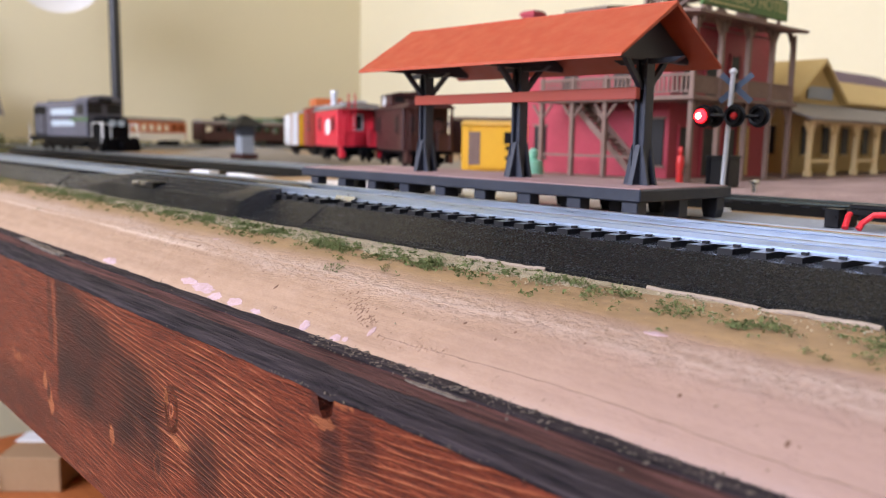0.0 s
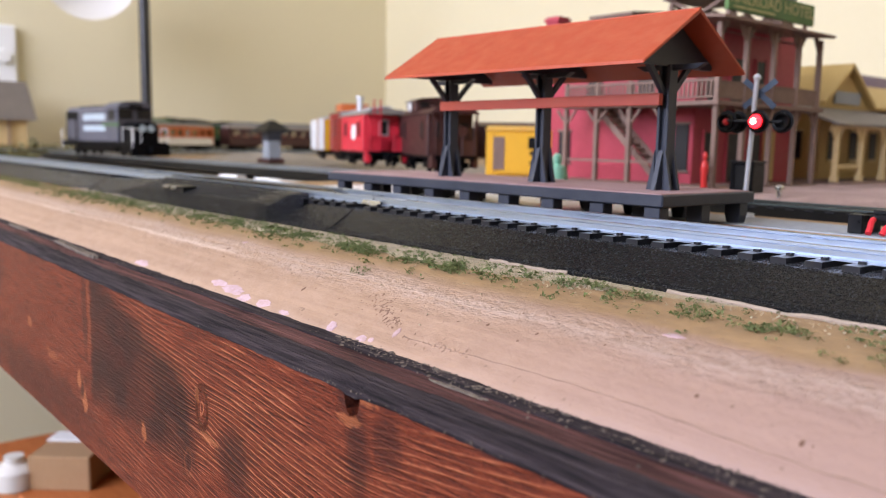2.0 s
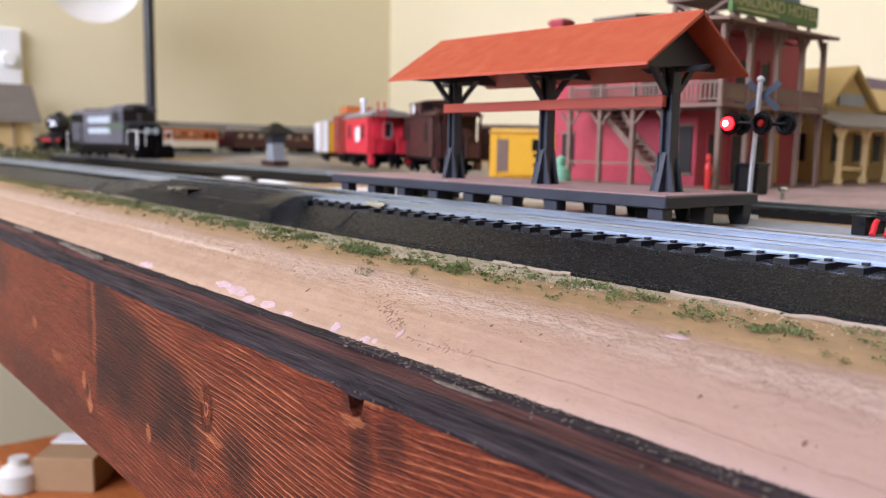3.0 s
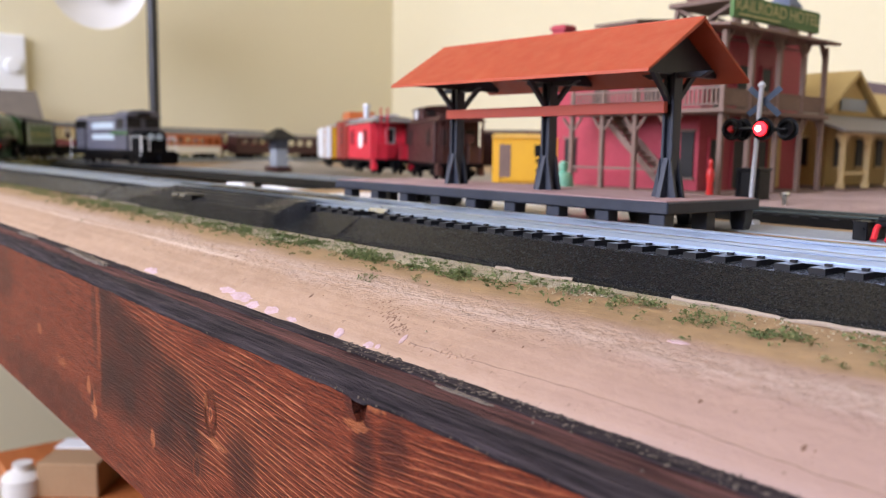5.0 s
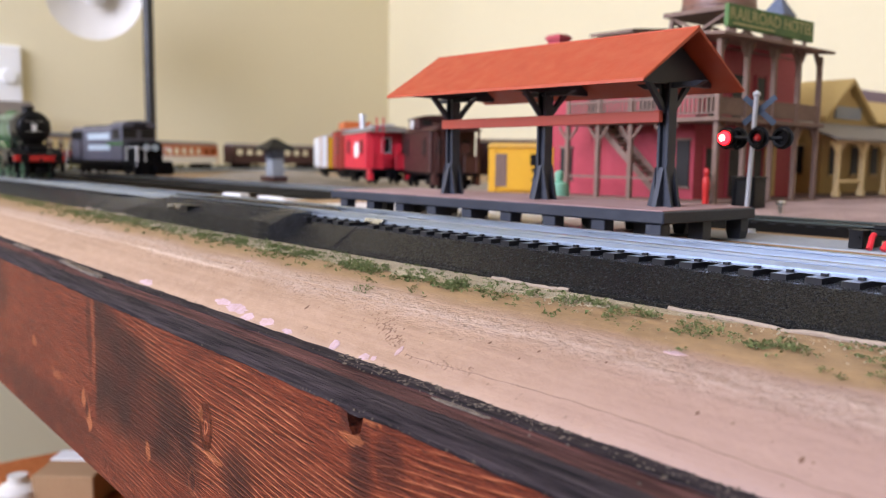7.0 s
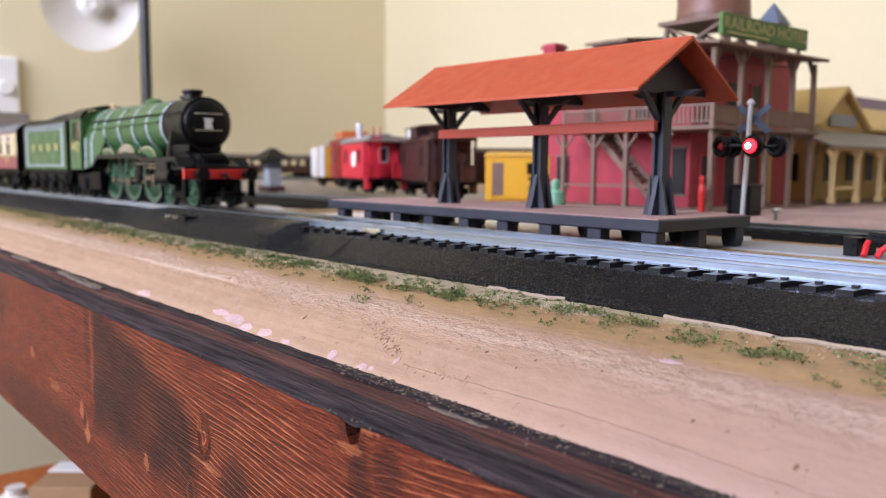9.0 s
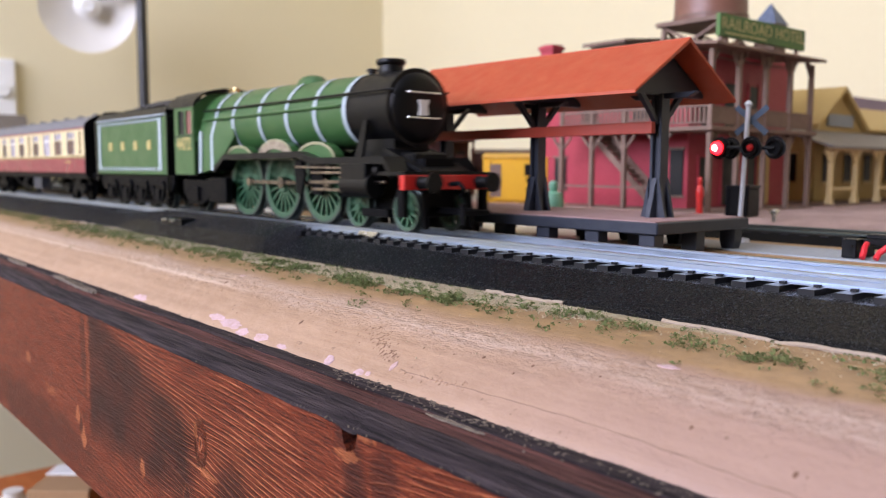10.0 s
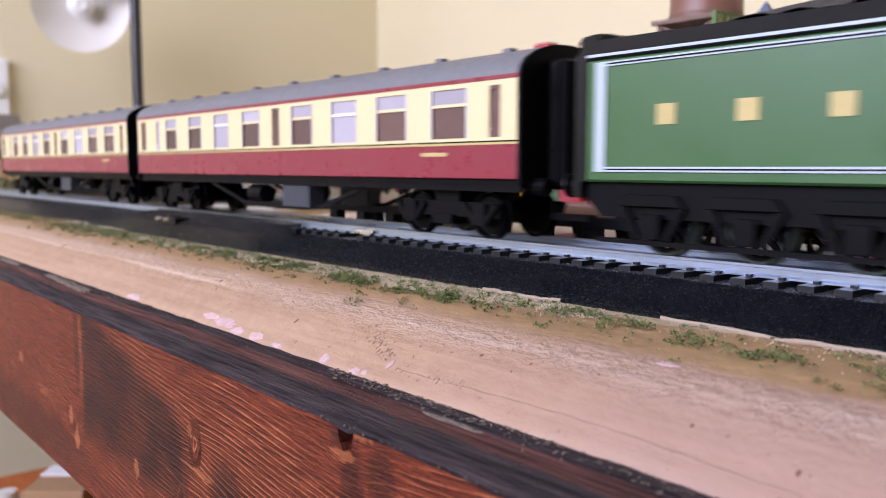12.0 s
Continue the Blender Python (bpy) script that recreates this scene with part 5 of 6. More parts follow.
# under the table
ub = thing("storage_box", "open brown cardboard box with a white lid flap", "box", at(-700, 58, -302, 50))
part("carton", made((box, -29, 29, -25, 40, 0, 33)), CARD, ub, bevel=1)
part("flap", made((box, -30, 30, 14, 41, 33, 34.6)), WHITE, ub, bevel=1)
sf = thing("low_shelf", "orange-stained wooden shelf under the table", "shelf", at(-600, 200, -330))
part("shelf_board", made((box, -250, 500, -190, 300, 0, 28)), SHELF_WOOD, sf, bevel=2)
for x in (-230, 470):
    part("shelf_leg", made((box, x - 20, x + 20, 240, 280, -620, 0)), SHELF_WOOD, sf)
    part("shelf_leg", made((box, x - 20, x + 20, -180, -140, -620, 0)), SHELF_WOOD, sf)
single("white_jar", made((lathe, (0, 0, 0), (0, 0, 1), [(0, 17), (2, 19), (18, 19), (22, 15), (24, 9), (30, 8.5), (31, 9)], 24)), LAMP_WHITE, "white plastic jar on the shelf", "jar", at(-715, 12, -302), smooth=True)

# ---- small things on the layout ----
tm = thing("wire_terminal", "black terminal clip with two red wires", "terminal", at(19, 68, 5.5))
part("clip", made((box, -6, 60, 6, 14, 3.6, 5.2), (box, -6, -2, 2, 14, 0, 5.2), (box, -2, 60, 8, 12, 5.2, 6.4)), LOCO_BLACK, tm, bevel=0.2)
for k, x in enumerate((0.0, 4.5)):
    part("wire", made((tube, [(x, 4, 4), (x + 0.1, 2.6, 3.4), (x + 0.2, 1.6, 1.6), (x + 0.3, 0.6, 0.4)] if k == 0 else [(x - 0.6, 0.4, 0.4), (x - 0.2, 1.6, 2.0), (x + 2, 3, 4.2), (x + 9, 4, 4.8), (x + 20, 5, 4.6), (x + 40, 5, 4.4)], 0.85)), RED_WIRE, tm, "red insulated wire", smooth=True)
single("track_screw", made((cyl, (0, 0, 0), (0, 0, 4), 1.2, 1.2, 8), (lathe, (0, 0, 4), (0, 0, 1), [(0, 2.2), (1.2, 2.2), (2, 1.2)], 10)), CHROME, "small bright metal screw post in the gravel", "screw", at(-62, 172, 7), smooth=True)
single("figurine", made((lathe, (0, 0, 0), (0, 0, 1), [(0, 1.5), (1, 1.7), (6, 1.4), (10, 2.0), (13, 1.5), (14, 0.7), (15.2, 1.1), (17, 1.1), (18, 0.4)], 12)), BUFFER_RED, "small red painted figurine", "figurine", at(-110, 190, 8.2), smooth=True)
single("figurine", made((lathe, (0, 0, 0), (0, 0, 1), [(0, 3.4), (3, 4.6), (9, 5.2), (13, 4), (14, 1.6), (16, 2.2), (18, 2.0), (19, 0.6)], 12)), FIG_GREEN, "small mint green painted figurine", "figurine", at(-150, 130, 5.2), smooth=True)

single("foam_offcut", made((box, -46, 0, -4, 4, 0, 3.4)), WHITE, "thin white offcut of foam beside the track", "offcut", at(-300, 92, 0.2, 8), bevel=0.3)
for ox, oy, rz in ((-425, 98, 4), (-372, 97, -3)):
    single("foam_offcut", made((box, -12, 12, -4, 4, 0, 3.0)), WHITE, "short white offcut of foam beside the track", "offcut", at(ox, oy, 0.2, rz), bevel=0.3)
single("plastic_bead", made((lathe, (0, 0, 0), (0, 0, 1), [(0, 4.5), (2.4, 4.2), (3.4, 2.6)], 16)), BUFFER_RED, "small red plastic bead lying beside the track", "bead", at(-322, 82, 0.1), smooth=True)

# turf, crumbs, caulk, chips of pink foam, pits
rng = random.Random(3)
verts, faces = [], []


def tuft(x, y, r, h, count):
    for _ in range(count):
        a, d = rng.uniform(0, 6.283), r * rng.random() ** 0.6
        px, py = x + d * math.cos(a) * 1.5, y + d * math.sin(a) * 0.8
        z = ground_z(px, py) + 0.3 + h * rng.random() * (1 - d / r * 0.7)
        s = rng.uniform(0.12, 0.34)
        k = len(verts)
        for _ in range(3):
            verts.append(((px + rng.gauss(0, s)) * MM, (py + rng.gauss(0, s)) * MM, (z + rng.gauss(0, s * 0.8)) * MM))
        faces.append((k, k + 1, k + 2))


for _ in range(1500):
    x = rng.uniform(-330, 130)
    y = -38 + rng.gauss(0, 6.2) - 2.5 * step(x / 60)
    if x > 0 and rng.random() < 0.6:
        continue
    tuft(x, y, rng.uniform(0.4, 1.6), rng.uniform(0.3, 1.0), rng.randint(4, 26))
for cx, cy, n in ((-22, -44, 12), (-34, -46, 4), (-58, -44, 9), (-66, -39, 7), (-96, -38, 9), (13, -34, 4), (23, -35.5, 4), (3, -37, 3), (39.5, -39, 2), (50, -42.4, 3), (57, -42, 2), (68.4, -41, 3), (80, -37, 2), (-37.8, -56.7, 1), (-115, -36, 8), (-140, -38, 9), (-165, -38, 8)):
    for _ in range(n):
        tuft(cx + rng.gauss(0, 3.2 if n > 1 else 0.3), cy + rng.gauss(0, 1.5 if n > 1 else 0.3), rng.uniform(1.0, 2.4), rng.uniform(0.8, 2.1), 90)
for _ in range(620):
    x = rng.uniform(-900, -230)
    tuft(x, -37 + rng.gauss(0, 5) + max(0, (-500 - x)) * 0.012, rng.uniform(2, 5), rng.uniform(0.5, 1.6), 26)
me = bpy.data.meshes.new("turf")
me.from_pydata(verts, [], faces)
me.materials.append(TURF)
tagged(new("turf", me), "scattered green scenic turf along the roadbed", "grass", kind="stuff")

verts, faces = [], []
for _ in range(22000):
    x, y = rng.uniform(-330, 130), -31.5 + rng.gauss(0, 4)
    if x > 15 and rng.random() < 0.9:
        continue
    if rng.random() < 0.008:
        y = rng.uniform(-68, -40)
    s, z = rng.uniform(0.07, 0.24), ground_z(x, y) + 0.35
    k = len(verts)
    for dx, dy, dz in ((-1, -1, -0.6), (1, -0.8, -0.6), (0, 1, -0.6), (0.1, 0, 0.8)):
        verts.append(((x + dx * s) * MM, (y + dy * s) * MM, (z + dz * s) * MM))
    faces += [(k, k + 1, k + 3), (k + 1, k + 2, k + 3), (k + 2, k, k + 3)]
me = bpy.data.meshes.new("crumbs")
me.from_pydata(verts, [], faces)
me.materials.append(CRUMB)
tagged(new("crumbs", me), "loose sand crumbs on the painted foam", "sand", kind="stuff")


def blob(bm, x, y, lx, ly, h, n=17, lift=0.0):
    """A thin uneven patch that follows the ground."""
    mid = bm.verts.new((x * MM, y * MM, (ground_z(x, y) + h + lift) * MM))
    ring, low = [], []
    for i in range(n):
        a = 2 * math.pi * i / n
        f = rng.uniform(0.7, 1.1)
        px, py = x + lx * math.cos(a) * f, y + ly * math.sin(a) * f
        ring.append(bm.verts.new((px * MM, py * MM, (ground_z(px, py) + h * 0.6 + lift) * MM)))
        low.append(bm.verts.new(((x + (px - x) * 1.12) * MM, (y + (py - y) * 1.12) * MM, (ground_z(px, py) - 0.5) * MM)))
    for i in range(n):
        j = (i + 1) % n
        bm.faces.new((mid, ring[i], ring[j]))
        bm.faces.new((ring[i], low[i], low[j], ring[j]))


for x, y, lx, ly in ((-130.7, -72.6, 6.5, 1.2), (-81, -71.0, 5.5, 1.1), (-72, -71.4, 7.0, 1.5), (-64, -72.4, 4.0, 1.2), (-54.5, -72.4, 4.0, 1.2), (-44, -72.9, 2.6, 0.7), (-25, -72.4, 1.9, 1.1), (-13.9, -72.8, 1.9, 0.8), (-11, -72.5, 1.0, 0.6), (-6.4, -69.9, 0.8, 1.4), (-98.5, -54.9, 1.6, 0.8), (43.4, -53.7, 2.6, 0.9)):
    bm = bmesh.new()
    blob(bm, x, y, lx * 0.8, ly * 0.8, 0.22, 23)
    single("foam_chip", bm, PINK_FOAM, "exposed chip of pink foam in the paint", "foam chip", group="pink chips along the edge", smooth=True)
PITS = [(-98.3, -60.1, 0.9), (-46.3, -66.5, 0.75), (11.4, -63, 0.6), (55.6, -65.7, 0.6), (71.6, -68.2, 0.6), (22.7, -62.3, 0.45), (20.7, -64.9, 0.4), (-70, -60, 0.4), (-58, -63, 0.35), (36, -61, 0.4)]
PITS += [(rng.uniform(-130, 100), rng.uniform(-71, -46), rng.uniform(0.15, 0.36)) for _ in range(46)]
# pits are flat dark patches, the hollows' shade is in their colour
for x, y, r in PITS:
    bm = bmesh.new()
    blob(bm, x, y, r * 0.6, r * rng.uniform(0.6, 1.0), 0.05, 9)
    single("pit_mark", bm, PIT, "small dark patch for a pit, shade painted in", "mark", group="pits in the foam")
# scuff of broken paint, shade of its hollows painted dark brown
for i in range(110):
    bm = bmesh.new()
    u = (i / 109) ** 0.8
    x, y = -24 + 16 * u + rng.gauss(0, 3.4) * (1 - u * 0.85), -62.4 - 6.4 * u + rng.gauss(0, 0.6)
    r = rng.uniform(0.08, 0.3)
    blob(bm, x, y, r * rng.uniform(0.4, 1.0), r * rng.uniform(0.6, 1.8), 0.05, 9)
    single("scuff_mark", bm, PIT, "brown patch of broken paint with painted-in shade", "mark", group="scuff in the paint")
for i in range(70):  # crumbled paint along the ridge and beside the scored line
    bm = bmesh.new()
    x, y = (rng.uniform(-95, -35), -60.5 + rng.gauss(0, 1.3)) if i < 42 else (rng.uniform(-4, 14), -69.9 + rng.gauss(0, 0.6))
    blob(bm, x, y, rng.uniform(0.15, 0.5), rng.uniform(0.15, 0.4), rng.uniform(0.12, 0.3), 7)
    single("paint_crumb", bm, PAINT_TAN, "raised crumb of dried tan paint", "paint crumb", group="crumbled paint on the ridge", smooth=True)
for x, y, lx in ((-262, -76.6, 16), (-196, -76.8, 12), (-180, -77.6, 14), (-166, -78.3, 13), (21, -78.3, 7)):
    bm = bmesh.new()
    prism(bm, [(x + lx * math.cos(a) * rng.uniform(0.7, 1.1), y + (1.5 if x < 0 else 0.55) * math.sin(a) * rng.uniform(0.5, 1.1)) for a in [6.283 * i / 22 for i in range(22)]], "z", -10.6, -9.72 if x < 0 else -10.3)
    single("paint_smear", bm, WORN_EDGE, "dried smear of tan paint on the black edge", "paint smear", group="paint smears on the edge")


def score_y(x):
    return -70.0 + 0.6 * step((x - 5) / 30) - 1.3 * step((x - 35) / 45) + 0.08 * math.sin(x * 0.9)


single("scored_line", made((tube, [(-4 + 2 * i, score_y(-4 + 2 * i), ground_z(-4 + 2 * i, score_y(-4 + 2 * i)) - 0.02 - 0.10 * abs(math.sin(i * 2.3))) for i in range(46)], 0.14, 6)), SCORE, "thin dark scored line in the painted foam", "mark")
for xa, xb, y in ((-26, -2, -27.6), (24, 66, -27.8), (-300, -262, -28), (-360, -316, -27), (70, 130, -28)):
    pts = [(xa + (xb - xa) * i / 14, y + rng.gauss(0, 0.35), 0.5 + rng.gauss(0, 0.15)) for i in range(15)]
    single("caulk_bead", made((tube, pts, 0.5, 8)), CAULK, "tan bead of caulk at the foot of the roadbed", "caulk", group="caulk beads", smooth=True)

# ---- the train; builders use x from the leading bogie axle, z from the rail top, shifted by c to the vehicle's middle ----
def boiler_ring(x, r, z, n=28):
    return [(x, r * math.cos(2 * math.pi * i / n), z + r * math.sin(2 * math.pi * i / n)) for i in range(n)]


def wheel_mesh(r, spokes, width=2.6, green=True):
    """A spoked wheel round the origin with its axle along y, and its bright tyre."""
    bm = bmesh.new()
    n = 36
    def ring(rad, y):
        return [(rad * math.cos(2 * math.pi * i / n), y, rad * math.sin(2 * math.pi * i / n)) for i in range(n)]
    quad_faces(bm, [ring(r * 0.80, -0.5 * width + 0.3), ring(r * 0.93, -0.5 * width + 0.1), ring(r * 0.93, 0.5 * width), ring(r * 0.80, 0.5 * width), ring(r * 0.80, -0.5 * width + 0.3)], caps=False)
    for k in range(spokes):
        a = 2 * math.pi * k / spokes
        c, s = math.cos(a), math.sin(a)
        bar(bm, (c * r * 0.18, -0.15, s * r * 0.18), (c * r * 0.84, -0.15, s * r * 0.84), 0.75 if r > 8 else 0.8, 1.0)
    cyl(bm, (0, -0.55 * width, 0), (0, 0.5 * width, 0), r * 0.22, r * 0.22, 16)
    if r > 8:
        prism(bm, [(-2.6, -9.4), (2.6, -9.4), (2.2, 0), (-2.2, 0)], "y", -0.3 * width, 0.2 * width)
    return bm


def tyre_mesh(r, width=2.6):
    n = 40
    def ring(rad, y):
        return [(rad * math.cos(2 * math.pi * i / n), y, rad * math.sin(2 * math.pi * i / n)) for i in range(n)]
    bm = bmesh.new()
    quad_faces(bm, [ring(r * 0.93, -0.5 * width), ring(r, -0.5 * width), ring(r, 0.28 * width), ring(r * 1.07, 0.34 * width), ring(r * 1.07, 0.5 * width), ring(r * 0.93, 0.5 * width), ring(r * 0.93, -0.5 * width)], caps=False)
    return bm


ROLLERS = []  # (wheelset, rolling radius) for motions()


def wheelset(parent, name, x, r, mat, spokes, solid=False, label=""):
    """An axle with its two wheels and tyres."""
    axle = part(name, made((cyl, (0, -9, 0), (0, 9, 0), 1.3, 1.3, 10)), FRAME_BLACK, parent)
    for s in (-1, 1):
        if solid:
            bm = made((cyl, (0, s * 8.2, 0), (0, s * 9.6, 0), r * 0.86, r * 0.8, 20))
        else:
            bm = wheel_mesh(r, spokes)
        tyre = tyre_mesh(r)
        for v in (*tyre.verts, *(() if solid else bm.verts)):
            v.co.y = v.co.y * -s + s * 8.9 * MM
        part("wheel", bm, mat, axle, label)
        part("tyre", tyre, TYRE if not solid else FRAME_BLACK, axle, "dull metal tyre" if not solid else "")
    axle.location = (x * MM, 0, r * MM)
    ROLLERS.append((axle, r, x))
    return axle


def build_engine():
    c = -70.0
    en = thing("steam_locomotive", "apple green model steam locomotive with black smokebox and white bands", "locomotive")
    def P(name, bm, mat, parent=None, label="", bevel=0.0, smooth=False):
        for v in bm.verts:
            v.co.x -= c * MM
        return part(name, bm, mat, parent or en, label, bevel, smooth)
    zc = 37.6
    def cone(xa, ra, xb, rb, za=zc, zb=zc):
        bm = bmesh.new()
        quad_faces(bm, [boiler_ring(xa, ra, za, 40), boiler_ring(xb, rb, zb, 40)])
        return bm
    boiler = P("boiler", cone(-106, 13.4, -28.2, 12.0, 37.2, 37.9), LOCO_GREEN, label="green tapered boiler barrel", smooth=True)
    P("smokebox", cone(-28.2, 11.9, -5.5, 11.9, 37.9, 37.9), LOCO_BLACK, label="black smokebox", smooth=True)
    bm = bmesh.new()
    lathe(bm, (-6, 0, 37.9), (1, 0, 0), [(0, 12.2), (1.2, 12.2), (1.3, 10.9), (2.2, 10.4), (3.0, 8.6), (3.5, 5), (3.7, 0.3)], 40)
    door = P("smokebox_door", bm, LOCO_BLACK, smooth=True)
    for z in (42.3, 34.6):
        P("door_handrail", made((tube, [(-1.9, -6.2, z), (-1.6, -6.2, z), (-1.5, 6.2, z), (-1.9, 6.2, z)], 0.35)), CHROME, door, "bright handrail")
    P("headboard", made((prism, [(-1.8, 35.4), (1.8, 35.4), (1.4, 38.2), (2.1, 40.2), (-2.1, 40.2), (-1.4, 38.2)], "x", -2.6, -1.7)), WHITE, door, "small white plate")
    # firebox, wide at the foot, with sloping front
    bm = bmesh.new()
    top = [(13.4 * math.cos(a), 37.2 + 13.4 * math.sin(a)) for a in [math.pi * i / 16 for i in range(17)]]
    loops = []
    for x, foot in ((-134, 16.6), (-116, 19.2), (-105, 31)):
        w = 15.6 if x < -110 else 13.6
        loops.append([(x, y, z) for y, z in [(w, foot), (w, 32)] + top[1:-1] + [(-w, 32), (-w, foot)]])
    quad_faces(bm, loops)
    P("firebox", bm, LOCO_GREEN, label="green firebox casing", smooth=True)
    for x, r, z in ((-120.7, 13.75, 37.2), (-105.4, 13.75, 37.2), (-84.4, 13.35, 37.35), (-64.8, 12.98, 37.55), (-46.1, 12.63, 37.75), (-28.3, 12.3, 37.9)):
        wide = 1.05
        bm = bmesh.new()
        if x < -115:
            ring = [(15.75, 18.0), (15.75, 32)] + [(r * math.cos(a), 37.2 + r * math.sin(a)) for a in [math.pi * i / 20 for i in range(1, 20)]] + [(-15.75, 32), (-15.75, 18.0)]
            quad_faces(bm, [[(x - wide, y, zz) for y, zz in ring], [(x + wide, y, zz) for y, zz in ring]], close=False, caps=False)
        else:
            quad_faces(bm, [boiler_ring(x - wide, r, z, 40), boiler_ring(x + wide, r, z, 40)], caps=False)
        P("boiler_band", bm, LINING, boiler, "pale lining band", smooth=True)
    P("front_lining", made((prism, [(-132.6, 17), (-130.4, 17), (-129.4, 34), (-131.6, 34)], "y", -16.1, -15.4)), LINING)
    for s in (-1, 1):
        P("handrail", made((tube, [(-131, s * 14.1, 42.4), (-110, s * 13.2, 42.6), (-36, s * 12.2, 42.8), (-6, s * 12.2, 42.9), (-3.2, s * 10.5, 42.9)], 0.42)), LOCO_BLACK, label="thin black boiler handrail")
        P("pipe", made((tube, [(-131, s * 14.6, 38.6), (-110, s * 13.9, 38.8), (-30, s * 12.5, 39.4)], 0.55)), LOCO_GREEN)
        # running plate with its raised stretch over the wheels
        for xa, za, xb, zb in ((-116.5, 18, -107, 23.2), (-107, 23.2, -50, 23.6), (-50, 23.6, -41, 21.4), (-42, 21.4, 0, 21.4), (0, 21.4, 4, 17)):
            P("running_plate", made((prism, [(xa, za), (xb, zb), (xb, zb + 1.2), (xa, za + 1.2)], "y", s * 17.2, s * 9)), LOCO_BLACK)
            P("valance", made((prism, [(xa, za - 1.0), (xb, zb - 1.0), (xb, zb), (xa, za)], "y", s * 17.3, s * 16.3)), LOCO_BLACK)
        for x, top_z, w in ((-101, 27.8, 12), (-72, 29.6, 13.2), (-44, 28.0, 12.4)):
            pts = [(x + w * math.cos(a), 22 + (top_z - 22) * math.sin(a)) for a in [math.pi * i / 14 for i in range(15)]]
            sp = P("splasher", made((prism, pts, "y", s * 13.4, s * 10)), LOCO_GREEN)
            rim = pts + [(x + (w - 0.8) * math.cos(a), 22 + (top_z - 22.9) * math.sin(a)) for a in [math.pi * i / 14 for i in range(14, -1, -1)]]
            P("splasher_beading", made((prism, rim, "y", s * 13.75, s * 13.3)), SPLASHER_RIM, sp, "dull gilt beading")
            if x == -72:
                plate = [(x + (w - 0.5) * math.cos(a), 22 + (top_z - 22.6) * math.sin(a)) for a in [math.pi * i / 14 for i in range(2, 13)]] + [(x + (w - 4.5) * math.cos(a), 22 + (top_z - 25.6) * math.sin(a)) for a in [math.pi * i / 14 for i in range(12, 1, -1)]]
                P("nameplate", made((prism, plate, "y", s * 13.95, s * 13.4)), PLATE, sp, "curved worn nameplate")
        # cab side with window openings
        for xa, xb, za, zb in ((-155, -135, 16.2, 33.2), (-155, -150.8, 33.2, 45.6), (-144.6, -142.8, 33.2, 43), (-137, -135, 33.2, 45.6), (-150.8, -137, 43, 45.6)):
            P("cab_side", made((box, xa, xb, s * 17.2, s * 16.2, za, zb)), LOCO_GREEN)
        P("cab_lining", made((box, -154.4, -136, s * 17.35, s * 17.15, 32.2, 32.7)), LOCO_BLACK)
        P("cab_glazing", made((box, -150.8, -144.6, s * 16.5, s * 16.3, 33.2, 43)), DARK_VOID)
        if s < 0:
            P("cab_shutter", made((box, -142.8, -137, s * 16.7, s * 16.3, 33.2, 43)), GLASS_ROSE)
        P("deflector_stay", made((prism, [(-21.5, 22.5), (-17.5, 22.5), (-14.8, 34), (-16.8, 34)], "y", s * 12.6, s * 11.6)), LOCO_BLACK)
        # cylinders and motion rods
        P("cylinder", made((cyl, (-23, s * 14.2, 13.8), (-7.6, s * 14.2, 13.8), 3.9, 3.9, 20), (box, -22.4, -8.6, s * 17.6, s * 11, 14, 20.6), (cyl, (-7, s * 14.2, 18.4), (-4.5, s * 14.2, 18.4), 2.2, 2.0, 14)), LOCO_BLACK, label="black cylinder block", bevel=0.25)
        P("slide_bar", made((box, -45, -22, s * 14.6, s * 13.2, 17.2, 18.1), (box, -45, -22, s * 14.6, s * 13.2, 11.6, 12.5)), ROD)
        P("motion_bracket", made((prism, [(-50, 22), (-40, 22), (-42, 10), (-47, 10)], "y", s * 12.6, s * 11.4)), FRAME_BLACK)
        P("expansion_link", made((prism, [(-56, 21), (-52, 22.5), (-49, 17), (-52, 9), (-55, 12)], "y", s * 14.8, s * 13.8)), FRAME_BLACK)
        P("radius_rod", made((bar, (-54, s * 15.2, 19.5), (-22, s * 15.2, 19.2), 0.7, 0.8)), ROD)
        P("sand_pipe", made((tube, [(-30, s * 12, 21), (-31, s * 11.5, 10), (-33, s * 10, 3)], 0.5)), FRAME_BLACK)
        P("ashpan", made((box, -126, -110, s * 15, s * 12, 5, 15)), FRAME_BLACK, label="black ashpan side", bevel=0.3)
        P("trailing_frame", made((prism, [(-156, 14), (-126, 14), (-130, 6), (-137, 3.5), (-150, 3.5), (-155, 8)], "y", s * 13.4, s * 11.8), (box, -146, -138, s * 14.6, s * 11.8, 5, 11)), FRAME_BLACK, bevel=0.2)
        P("buffer", made((lathe, (10.6, s * 11.4, 15), (1, 0, 0), [(0, 2.0), (4.2, 1.6), (4.4, 1.0), (6.2, 1.0), (6.3, 3.0), (7.0, 3.0)], 18)), LOCO_BLACK, smooth=True)
        P("front_step", made((box, 6.5, 9.5, s * 16.8, s * 14.8, 5, 13)), FRAME_BLACK)
        P("guard_iron", made((bar, (9, s * 9, 12), (10.5, s * 9, 1.2), 1, 1.6)), FRAME_BLACK)
    P("buffer_beam", made((box, 8.6, 10.8, -17.4, 17.4, 12.8, 17.2)), BUFFER_RED, label="red buffer beam", bevel=0.2)
